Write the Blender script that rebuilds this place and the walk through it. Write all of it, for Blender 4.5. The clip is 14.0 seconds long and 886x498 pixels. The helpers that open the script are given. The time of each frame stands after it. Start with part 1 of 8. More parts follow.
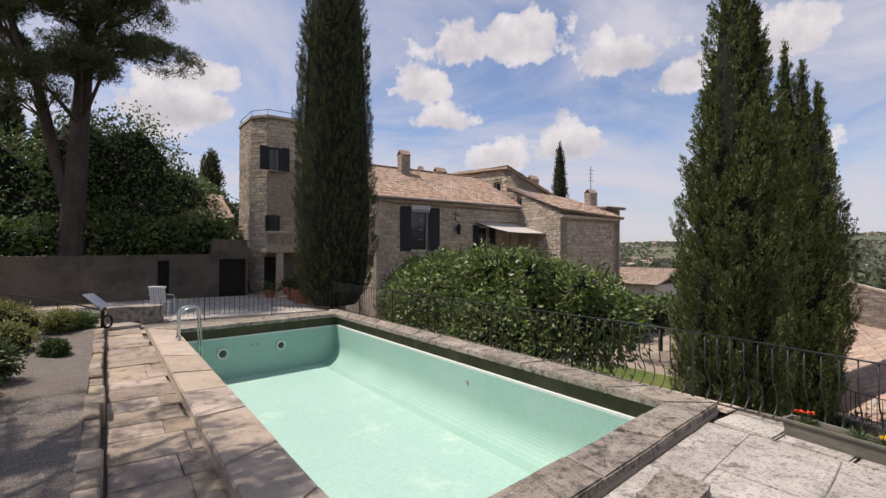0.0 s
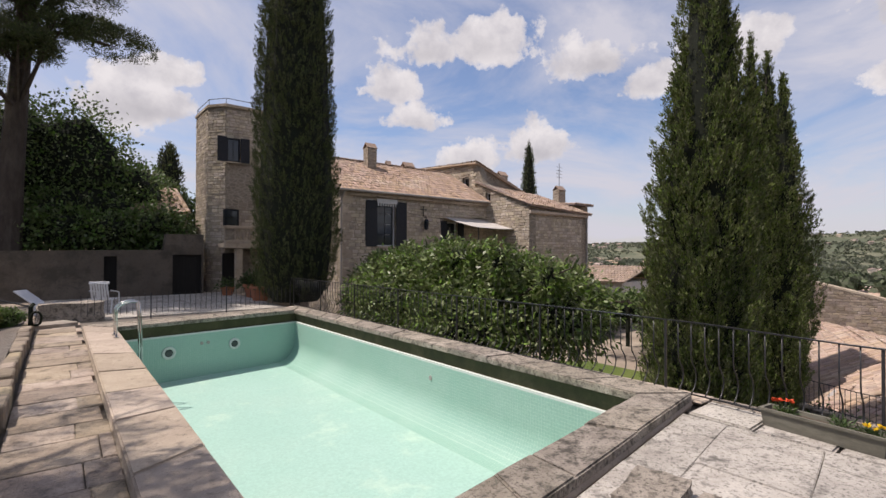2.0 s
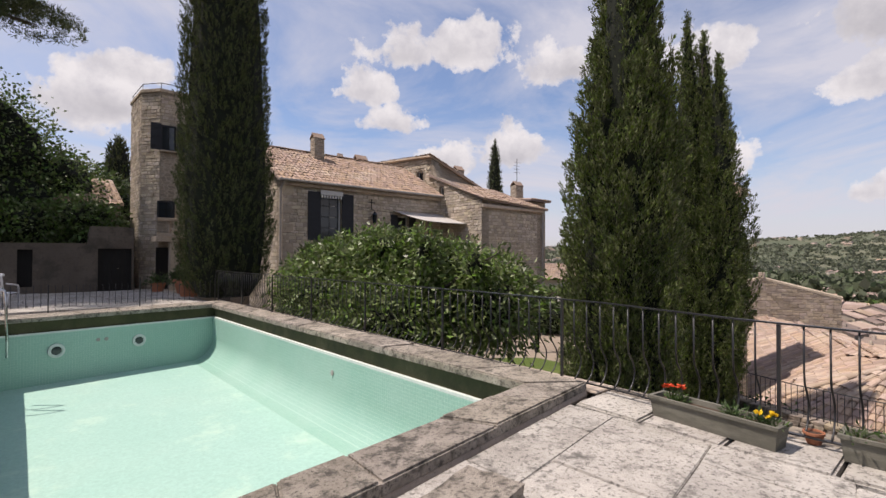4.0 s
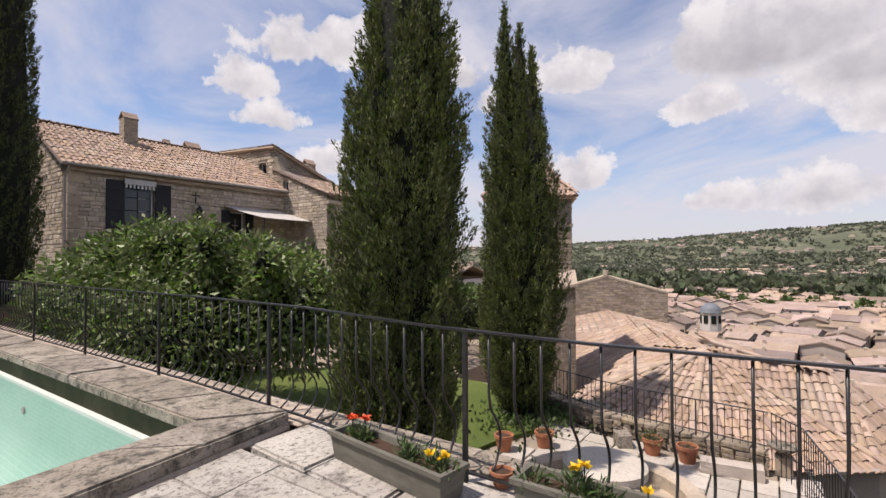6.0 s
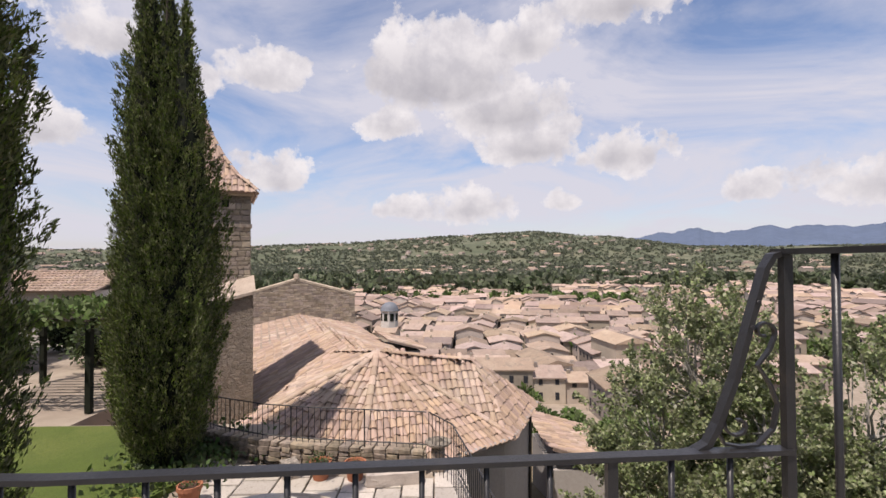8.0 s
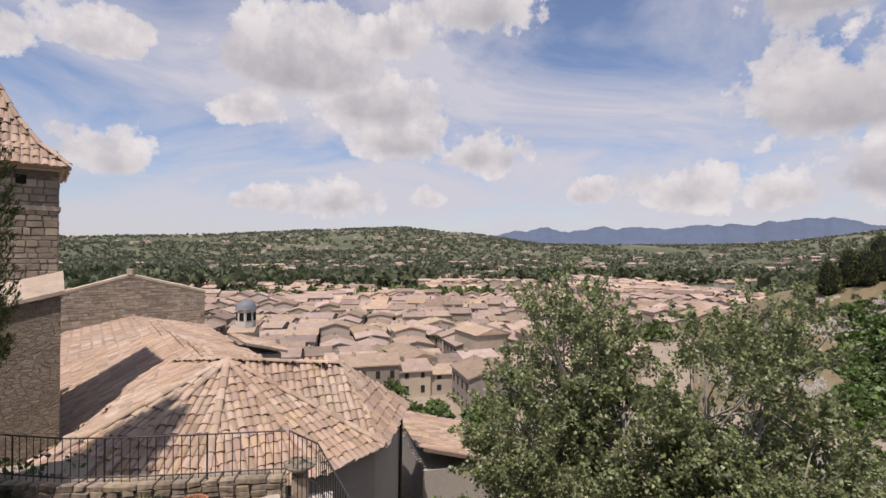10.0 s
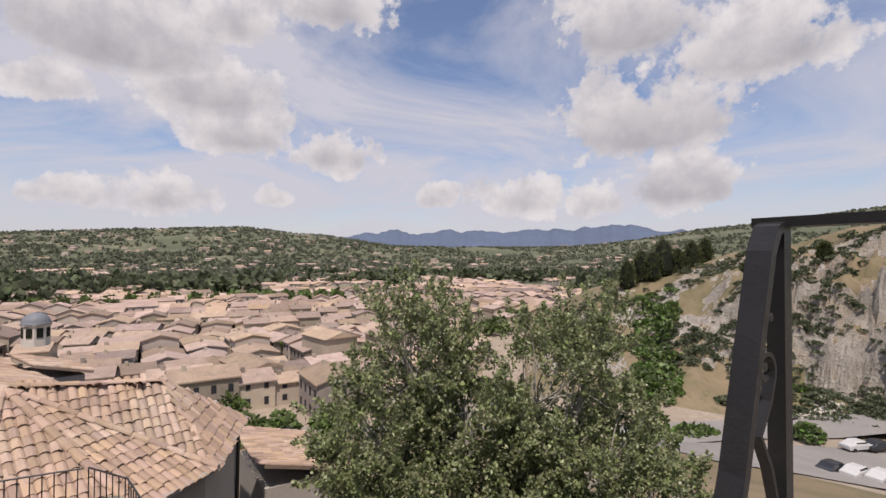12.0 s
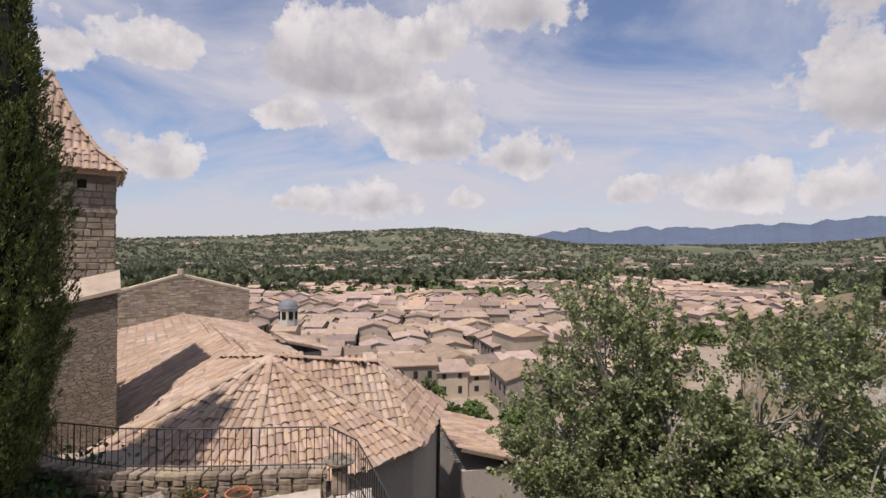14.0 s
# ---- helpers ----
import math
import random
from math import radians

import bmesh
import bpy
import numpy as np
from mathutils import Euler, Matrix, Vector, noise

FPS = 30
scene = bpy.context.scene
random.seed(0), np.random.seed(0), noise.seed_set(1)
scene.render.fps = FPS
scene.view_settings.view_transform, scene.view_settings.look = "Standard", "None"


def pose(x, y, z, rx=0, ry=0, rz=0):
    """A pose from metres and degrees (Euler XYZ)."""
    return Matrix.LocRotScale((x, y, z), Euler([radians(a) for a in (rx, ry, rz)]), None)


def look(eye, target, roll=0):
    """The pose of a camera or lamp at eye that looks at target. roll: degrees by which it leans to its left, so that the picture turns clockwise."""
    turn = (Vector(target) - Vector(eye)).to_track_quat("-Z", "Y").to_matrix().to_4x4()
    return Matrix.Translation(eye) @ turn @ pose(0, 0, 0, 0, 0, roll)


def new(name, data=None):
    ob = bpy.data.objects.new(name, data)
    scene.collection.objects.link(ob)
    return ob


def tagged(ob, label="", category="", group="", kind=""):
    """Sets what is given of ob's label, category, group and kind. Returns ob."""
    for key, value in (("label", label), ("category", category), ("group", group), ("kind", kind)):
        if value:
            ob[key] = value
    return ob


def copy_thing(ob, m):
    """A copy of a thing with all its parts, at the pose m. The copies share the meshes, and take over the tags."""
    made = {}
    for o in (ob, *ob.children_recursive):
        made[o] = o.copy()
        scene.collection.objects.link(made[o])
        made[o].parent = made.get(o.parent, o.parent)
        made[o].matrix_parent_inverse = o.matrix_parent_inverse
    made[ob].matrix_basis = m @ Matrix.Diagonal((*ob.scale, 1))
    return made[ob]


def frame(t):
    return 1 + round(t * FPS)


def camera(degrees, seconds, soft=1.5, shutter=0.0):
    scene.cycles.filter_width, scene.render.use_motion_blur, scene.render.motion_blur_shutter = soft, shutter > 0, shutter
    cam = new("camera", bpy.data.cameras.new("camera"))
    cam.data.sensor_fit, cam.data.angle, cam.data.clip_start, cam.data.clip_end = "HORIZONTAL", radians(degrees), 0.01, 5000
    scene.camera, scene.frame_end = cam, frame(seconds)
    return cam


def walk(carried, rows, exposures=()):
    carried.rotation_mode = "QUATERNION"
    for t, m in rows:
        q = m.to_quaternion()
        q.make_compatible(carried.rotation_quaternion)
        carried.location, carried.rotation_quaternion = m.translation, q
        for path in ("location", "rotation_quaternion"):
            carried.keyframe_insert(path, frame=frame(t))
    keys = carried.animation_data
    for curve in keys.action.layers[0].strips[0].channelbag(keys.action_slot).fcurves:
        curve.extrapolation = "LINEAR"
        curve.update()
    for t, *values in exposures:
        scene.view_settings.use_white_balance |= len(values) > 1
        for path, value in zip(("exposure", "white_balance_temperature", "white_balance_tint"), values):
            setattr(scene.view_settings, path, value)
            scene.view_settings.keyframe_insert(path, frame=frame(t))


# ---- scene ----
# seconds, eye (x, y, z), yaw to the left from +y, pitch up, roll
cam = camera(85.9, 14.0)
PATH = [
    (0.0, -0.003, -0.002, 2.255, -35.35, 0.45, 0.11),
    (0.5, 0.031, 0.087, 2.238, -36.33, 0.45, 0.11),
    (1.0, 0.133, 0.144, 2.211, -37.22, 0.47, 0.14),
    (1.5, 0.264, 0.261, 2.154, -37.82, 0.44, 0.18),
    (2.0, 0.460, 0.366, 2.011, -38.90, 0.52, 0.11),
    (2.5, 0.746, 0.395, 1.803, -40.16, 0.68, 0.11),
    (2.7, 0.870, 0.420, 1.727, -40.32, 0.77, 0.20),
    (4.8, 2.905, -0.061, 1.608, -43.50, 0.88, -0.12),
    (5.0, 3.134, -0.119, 1.596, -44.11, 0.94, -0.18),
    (5.5, 3.673, -0.239, 1.561, -47.86, 1.08, -0.29),
    (6.0, 4.197, -0.326, 1.534, -55.47, 1.07, -0.20),
    (6.5, 4.677, -0.435, 1.528, -63.64, 1.16, -0.32),
    (7.0, 5.039, -0.485, 1.552, -72.27, 1.19, -0.54),
    (7.5, 5.323, -0.474, 1.584, -82.21, 1.11, -0.56),
    (8.0, 5.618, -0.464, 1.597, -90.76, 1.20, -0.30),
    (8.2, 5.740, -0.459, 1.601, -93.28, 1.24, -0.34),
    (10.3, 6.600, -0.460, 1.578, -109.34, 0.60, 0.24),
    (10.5, 6.630, -0.460, 1.576, -111.53, 0.66, 0.18),
    (11.0, 6.660, -0.470, 1.567, -117.25, 0.76, 0.03),
    (11.5, 6.650, -0.530, 1.562, -121.77, 0.82, 0.01),
    (12.0, 6.640, -0.580, 1.559, -124.45, 0.85, 0.05),
    (12.5, 6.640, -0.583, 1.559, -124.87, 0.86, 0.08),
    (13.0, 6.650, -0.540, 1.558, -122.10, 0.83, 0.08),
    (13.5, 6.640, -0.480, 1.552, -114.63, 0.74, 0.01),
    (14.0, 6.580, -0.460, 1.546, -102.15, 0.67, 0.18),
]
EXPOSURE = 0.0
walk(cam, [(t, pose(x, y, z, 90 + pitch, 0, yaw) @ pose(0, 0, 0, 0, 0, roll)) for t, x, y, z, yaw, pitch, roll in PATH],
     [(0, EXPOSURE, 6700, 17), (2.5, EXPOSURE, 6700, 17), (5.5, EXPOSURE + 0.12, 6700, 17), (8.0, EXPOSURE + 0.12, 6700, 17), (10.3, EXPOSURE - 0.07, 6750, 17), (14, EXPOSURE - 0.09, 6750, 17)])

# ---- world, sun, exposure ----
SUN_AZ, SUN_EL = -53.0, 64.0   # azimuth from +y towards +x, and height, in degrees
SUN_DIR = Vector((math.sin(radians(SUN_AZ)) * math.cos(radians(SUN_EL)), math.cos(radians(SUN_AZ)) * math.cos(radians(SUN_EL)), math.sin(radians(SUN_EL))))
sun = new("sun", bpy.data.lights.new("sun", "SUN"))
sun.data.energy, sun.data.angle, sun.data.color = 5.0, radians(0.6), (1.0, 0.94, 0.85)
sun.matrix_world = look((0, 0, 60), Vector((0, 0, 60)) - SUN_DIR)


def az_dir(az, el):
    a, e = radians(az), radians(el)
    return (math.sin(a) * math.cos(e), math.cos(a) * math.cos(e), math.sin(e))


def build_world():
    """A Nishita sky with thin high cloud and some cumulus heaps."""
    w = bpy.data.worlds.new("sky")
    scene.world = w
    w.use_nodes = True
    nt = w.node_tree
    nt.nodes.clear()
    N, L = nt.nodes.new, nt.links.new
    out, bg = N("ShaderNodeOutputWorld"), N("ShaderNodeBackground")
    L(bg.outputs[0], out.inputs[0])
    sky = N("ShaderNodeTexSky")
    sky.sky_type, sky.sun_disc = "NISHITA", False
    sky.sun_elevation, sky.sun_rotation = radians(SUN_EL), radians(SUN_AZ)
    sky.air_density, sky.dust_density, sky.ozone_density = 1.0, 0.4, 2.5
    tc = N("ShaderNodeTexCoord")
    d = tc.outputs["Generated"]

    def math_n(op, a, b=None, clamp=False):
        n = N("ShaderNodeMath")
        n.operation, n.use_clamp = op, clamp
        for i, v in enumerate((a, b)):
            if v is None:
                continue
            if isinstance(v, (int, float)):
                n.inputs[i].default_value = v
            else:
                L(v, n.inputs[i])
        return n.outputs[0]

    def ramp(v, stops):
        n = N("ShaderNodeValToRGB")
        L(v, n.inputs[0])
        while len(n.color_ramp.elements) < len(stops):
            n.color_ramp.elements.new(0.5)
        for e, (p, c) in zip(n.color_ramp.elements, stops):
            e.position, e.color = p, (*c, 1) if isinstance(c, tuple) else (c, c, c, 1)
        return n.outputs[0]

    def mix(f, a, b, kind="MIX"):
        n = N("ShaderNodeMix")
        n.data_type, n.blend_type = "RGBA", kind
        for k, v in ((0, f), (6, a), (7, b)):
            if isinstance(v, (int, float)):
                n.inputs[k].default_value = v
            elif isinstance(v, tuple):
                n.inputs[k].default_value = (*v, 1)
            else:
                L(v, n.inputs[k])
        return n.outputs[2]

    def noise_n(vec, scale, detail=8, rough=0.55, dist=0.0):
        n = N("ShaderNodeTexNoise")
        L(vec, n.inputs["Vector"])
        n.inputs["Scale"].default_value, n.inputs["Detail"].default_value = scale, detail
        n.inputs["Roughness"].default_value, n.inputs["Distortion"].default_value = rough, dist
        return n.outputs[0]

    sep = N("ShaderNodeSeparateXYZ")
    L(d, sep.inputs[0])
    zc = math_n("MAXIMUM", sep.outputs[2], 0.0)
    # high cloud lies on a flat layer: divide by the height above the horizon
    div = math_n("DIVIDE", 1.0, math_n("ADD", zc, 0.16))
    comb = N("ShaderNodeCombineXYZ")
    L(math_n("MULTIPLY", sep.outputs[0], div), comb.inputs[0])
    L(math_n("MULTIPLY", sep.outputs[1], div), comb.inputs[1])
    layer = noise_n(comb.outputs[0], 0.85, 10, 0.60, 0.7)
    veil = ramp(layer, [(0.38, 0.0), (0.60, 0.92)])
    # cumulus heaps: soft caps broken up by noise
    puff = noise_n(d, 9.0, 10, 0.62)
    heap = shade = None
    for az, el, size in CLOUDS:
        v = N("ShaderNodeVectorMath")
        v.operation = "SUBTRACT"
        L(d, v.inputs[0])
        v.inputs[1].default_value = az_dir(az, el)
        sp = N("ShaderNodeSeparateXYZ")
        L(v.outputs[0], sp.inputs[0])
        # flat below, heaped above
        zz = math_n("MAXIMUM", math_n("MULTIPLY", sp.outputs[2], 1.5), math_n("MULTIPLY", sp.outputs[2], -2.6))
        cb = N("ShaderNodeCombineXYZ")
        L(sp.outputs[0], cb.inputs[0]), L(sp.outputs[1], cb.inputs[1]), L(zz, cb.inputs[2])
        ln = N("ShaderNodeVectorMath")
        ln.operation = "LENGTH"
        L(cb.outputs[0], ln.inputs[0])
        k = radians(size * 0.92)
        b = math_n("SUBTRACT", 1.0, math_n("DIVIDE", ln.outputs["Value"], k))
        dark = math_n("MULTIPLY", math_n("MULTIPLY", b, 2.6 * min(1.0, (size / 11) ** 1.5), True), math_n("SUBTRACT", 0.75, math_n("MULTIPLY", sp.outputs[2], 2.0 / k), True))
        heap = b if heap is None else math_n("MAXIMUM", heap, b)
        shade = dark if shade is None else math_n("MAXIMUM", shade, dark)
    rough_edge = math_n("ADD", math_n("MULTIPLY", math_n("SUBTRACT", puff, 0.5), 2.6), math_n("MULTIPLY", math_n("SUBTRACT", noise_n(d, 30.0, 6, 0.6), 0.5), 1.1))
    heap = math_n("ADD", heap, rough_edge)
    cum = ramp(heap, [(0.02, 0.0), (0.16, 0.7), (0.34, 1.0)])
    lit = mix(ramp(noise_n(d, 17.0, 6, 0.6), [(0.36, 0.0), (0.60, 1.0)]), (0.60, 0.605, 0.64), (0.79, 0.79, 0.80))
    cloud_col = mix(math_n("MULTIPLY", shade, ramp(puff, [(0.34, 1.0), (0.68, 0.5)])), lit, (0.41, 0.415, 0.45))
    low = ramp(zc, [(0.0, 1.0), (0.22, 0.0)])
    base = mix(1.0, sky.outputs[0], (SKY_GAIN * 1.02, SKY_GAIN * 0.98, SKY_GAIN), "MULTIPLY")
    base = mix(math_n("MULTIPLY", low, 0.75), base, (0.52, 0.535, 0.60))
    base = mix(veil, base, (0.62, 0.64, 0.71))
    L(mix(cum, base, cloud_col), bg.inputs[0])
    bg.inputs[1].default_value = 1.0


SKY_GAIN = 0.135
# heaps: azimuth, height and half-width, in degrees
CLOUDS = [(89.5, 21, 11), (98, 17, 8), (101.5, 13, 7), (111.5, 11.5, 6), (101, 24, 6), (86, 6.1, 3.6), (94, 6, 5.5), (105, 6.4, 3), (124, 7, 3.4), (134, 6.4, 5.5), (142.4, 6, 4.4), (148, 14.5, 11),
          (111.4, 27, 7), (151, 7.4, 8), (84.5, 15.5, 4.6), (70.5, 20, 5), (44, 23.5, 5.5), (37, 23, 5), (33, 19, 4.5), (57, 21, 5.5), (62, 18, 4), (6, 14.5, 6), (9, 18, 3.5), (42, 11, 5), (36, 15.5, 4), (50, 12, 5), (72, 9, 5), (146, 24, 9), (158, 20, 9)]
build_world()

# ---- materials ----


def material(name, c1, c2, scale=3.0, rough=0.8, bump=0.3, fine=40.0, c3=None, metal=0.0, rand=0.0, island=0.0, cells=0.0, joint=None, spec=0.3, depth=0.02, stain=None, stretch=(1, 1, 1), speck=None):
    """A node material: two scales of colour noise, relief, optional cells with joints, stains, and variation from piece to piece."""
    m = bpy.data.materials.new(name)
    m.use_nodes = True
    nt = m.node_tree
    N, L = nt.nodes.new, nt.links.new
    p = nt.nodes["Principled BSDF"]
    tc = N("ShaderNodeTexCoord")
    mp = N("ShaderNodeMapping")
    mp.inputs["Scale"].default_value = stretch
    L(tc.outputs["Object"], mp.inputs[0])
    vec = mp.outputs[0]

    def noise_n(s, det=5, ro=0.6):
        n = N("ShaderNodeTexNoise")
        L(vec, n.inputs["Vector"])
        n.inputs["Scale"].default_value, n.inputs["Detail"].default_value, n.inputs["Roughness"].default_value = s, det, ro
        return n.outputs[0]

    def ramp(v, a, b, lo=0.0, hi=1.0):
        n = N("ShaderNodeMapRange")
        L(v, n.inputs[0])
        for i, x in enumerate((a, b, lo, hi)):
            n.inputs[i + 1].default_value = x
        return n.outputs[0]

    def mix(f, a, b, kind="MIX"):
        n = N("ShaderNodeMix")
        n.data_type, n.blend_type = "RGBA", kind
        for k, v in ((0, f), (6, a), (7, b)):
            if isinstance(v, (int, float)):
                n.inputs[k].default_value = v
            elif isinstance(v, tuple):
                n.inputs[k].default_value = (*v, 1)
            else:
                L(v, n.inputs[k])
        return n.outputs[2]

    big, small = noise_n(scale), noise_n(fine, 4, 0.7)
    col = mix(ramp(big, 0.32, 0.68), c1, c2)
    if c3:
        col = mix(ramp(noise_n(scale * 0.37, 6, 0.7), 0.48, 0.66), col, c3)
    col = mix(ramp(small, 0.25, 0.75, 0.0, 0.55), col, tuple(0.62 * x for x in c1))
    height = small
    if cells:
        v = N("ShaderNodeTexVoronoi")
        v.feature = "DISTANCE_TO_EDGE"
        v.inputs["Scale"].default_value = cells
        w = N("ShaderNodeTexVoronoi")
        w.inputs["Scale"].default_value = cells
        wob = N("ShaderNodeVectorMath")
        wob.operation = "ADD"
        nv = N("ShaderNodeTexNoise")
        L(vec, nv.inputs["Vector"])
        nv.inputs["Scale"].default_value = cells * 1.7
        sub = N("ShaderNodeVectorMath")
        sub.operation = "SCALE"
        sub.inputs["Scale"].default_value = 0.35 / cells
        L(nv.outputs["Color"], sub.inputs[0])
        L(vec, wob.inputs[0])
        L(sub.outputs[0], wob.inputs[1])
        L(wob.outputs[0], v.inputs["Vector"])
        L(wob.outputs[0], w.inputs["Vector"])
        edge = ramp(v.outputs["Distance"], 0.02, 0.11)
        tone = N("ShaderNodeSeparateColor")
        L(w.outputs["Color"], tone.inputs[0])
        col = mix(ramp(tone.outputs[0], 0, 1, 0.0, 0.5), col, tuple(0.55 * x for x in c2))
        col = mix(edge, joint or tuple(0.7 * x for x in c1), col)
        ad = N("ShaderNodeMath")
        ad.operation = "MULTIPLY_ADD"
        L(edge, ad.inputs[0])
        ad.inputs[1].default_value = 1.4
        L(small, ad.inputs[2])
        height = ad.outputs[0]
    if stain:
        col = mix(ramp(noise_n(stain[1], 7, 0.72), stain[2], stain[2] + 0.14, 0.0, stain[3]), col, stain[0])
    if speck:
        col = mix(ramp(noise_n(speck[1], 8, 0.75), speck[2], speck[2] + 0.07, 0.0, speck[3]), col, speck[0])
    if rand or island:
        hs = N("ShaderNodeHueSaturation")
        if rand:
            src = N("ShaderNodeObjectInfo").outputs["Random"]
            amt = rand
        else:
            src = N("ShaderNodeNewGeometry").outputs["Random Per Island"]
            amt = island
        L(ramp(src, 0, 1, 1 - amt, 1 + amt), hs.inputs["Value"])
        mul = N("ShaderNodeMath")
        mul.operation = "FRACT"
        m7 = N("ShaderNodeMath")
        m7.operation = "MULTIPLY"
        L(src, m7.inputs[0])
        m7.inputs[1].default_value = 7.3
        L(m7.outputs[0], mul.inputs[0])
        L(ramp(mul.outputs[0], 0, 1, 0.5 - amt * 0.05, 0.5 + amt * 0.05), hs.inputs["Hue"])
        L(ramp(mul.outputs[0], 0, 1, 1 - amt * 0.6, 1 + amt * 0.5), hs.inputs["Saturation"])
        L(col, hs.inputs["Color"])
        col = hs.outputs[0]
    L(col, p.inputs["Base Color"])
    p.inputs["Metallic"].default_value = metal
    p.inputs["Specular IOR Level"].default_value = spec
    L(ramp(small, 0, 1, max(0.05, rough - 0.1), min(1, rough + 0.1)), p.inputs["Roughness"])
    if bump:
        b = N("ShaderNodeBump")
        b.inputs["Strength"].default_value, b.inputs["Distance"].default_value = bump, depth
        L(height, b.inputs["Height"])
        L(b.outputs[0], p.inputs["Normal"])
    return m


def glass(name):
    m = bpy.data.materials.new(name)
    m.use_nodes = True
    p = m.node_tree.nodes["Principled BSDF"]
    p.inputs["Base Color"].default_value = (0.02, 0.025, 0.03, 1)
    p.inputs["Roughness"].default_value = 0.06
    p.inputs["Specular IOR Level"].default_value = 0.6
    return m


def leaf_material(name, c1, c2, rand=0.35, gloss=0.5, trans=0.25):
    """Leaves: colour from leaf to leaf, a little gloss, some light through them."""
    m = material(name, c1, c2, 2.5, gloss, 0.0, 18.0, island=rand, spec=0.4)
    nt = m.node_tree
    p, out = nt.nodes["Principled BSDF"], nt.nodes["Material Output"]
    tr, mx = nt.nodes.new("ShaderNodeBsdfTranslucent"), nt.nodes.new("ShaderNodeMixShader")
    src = p.inputs["Base Color"].links[0].from_socket
    nt.links.new(src, tr.inputs[0])
    mx.inputs[0].default_value = trans
    nt.links.new(p.outputs[0], mx.inputs[1])
    nt.links.new(tr.outputs[0], mx.inputs[2])
    nt.links.new(mx.outputs[0], out.inputs[0])
    return m


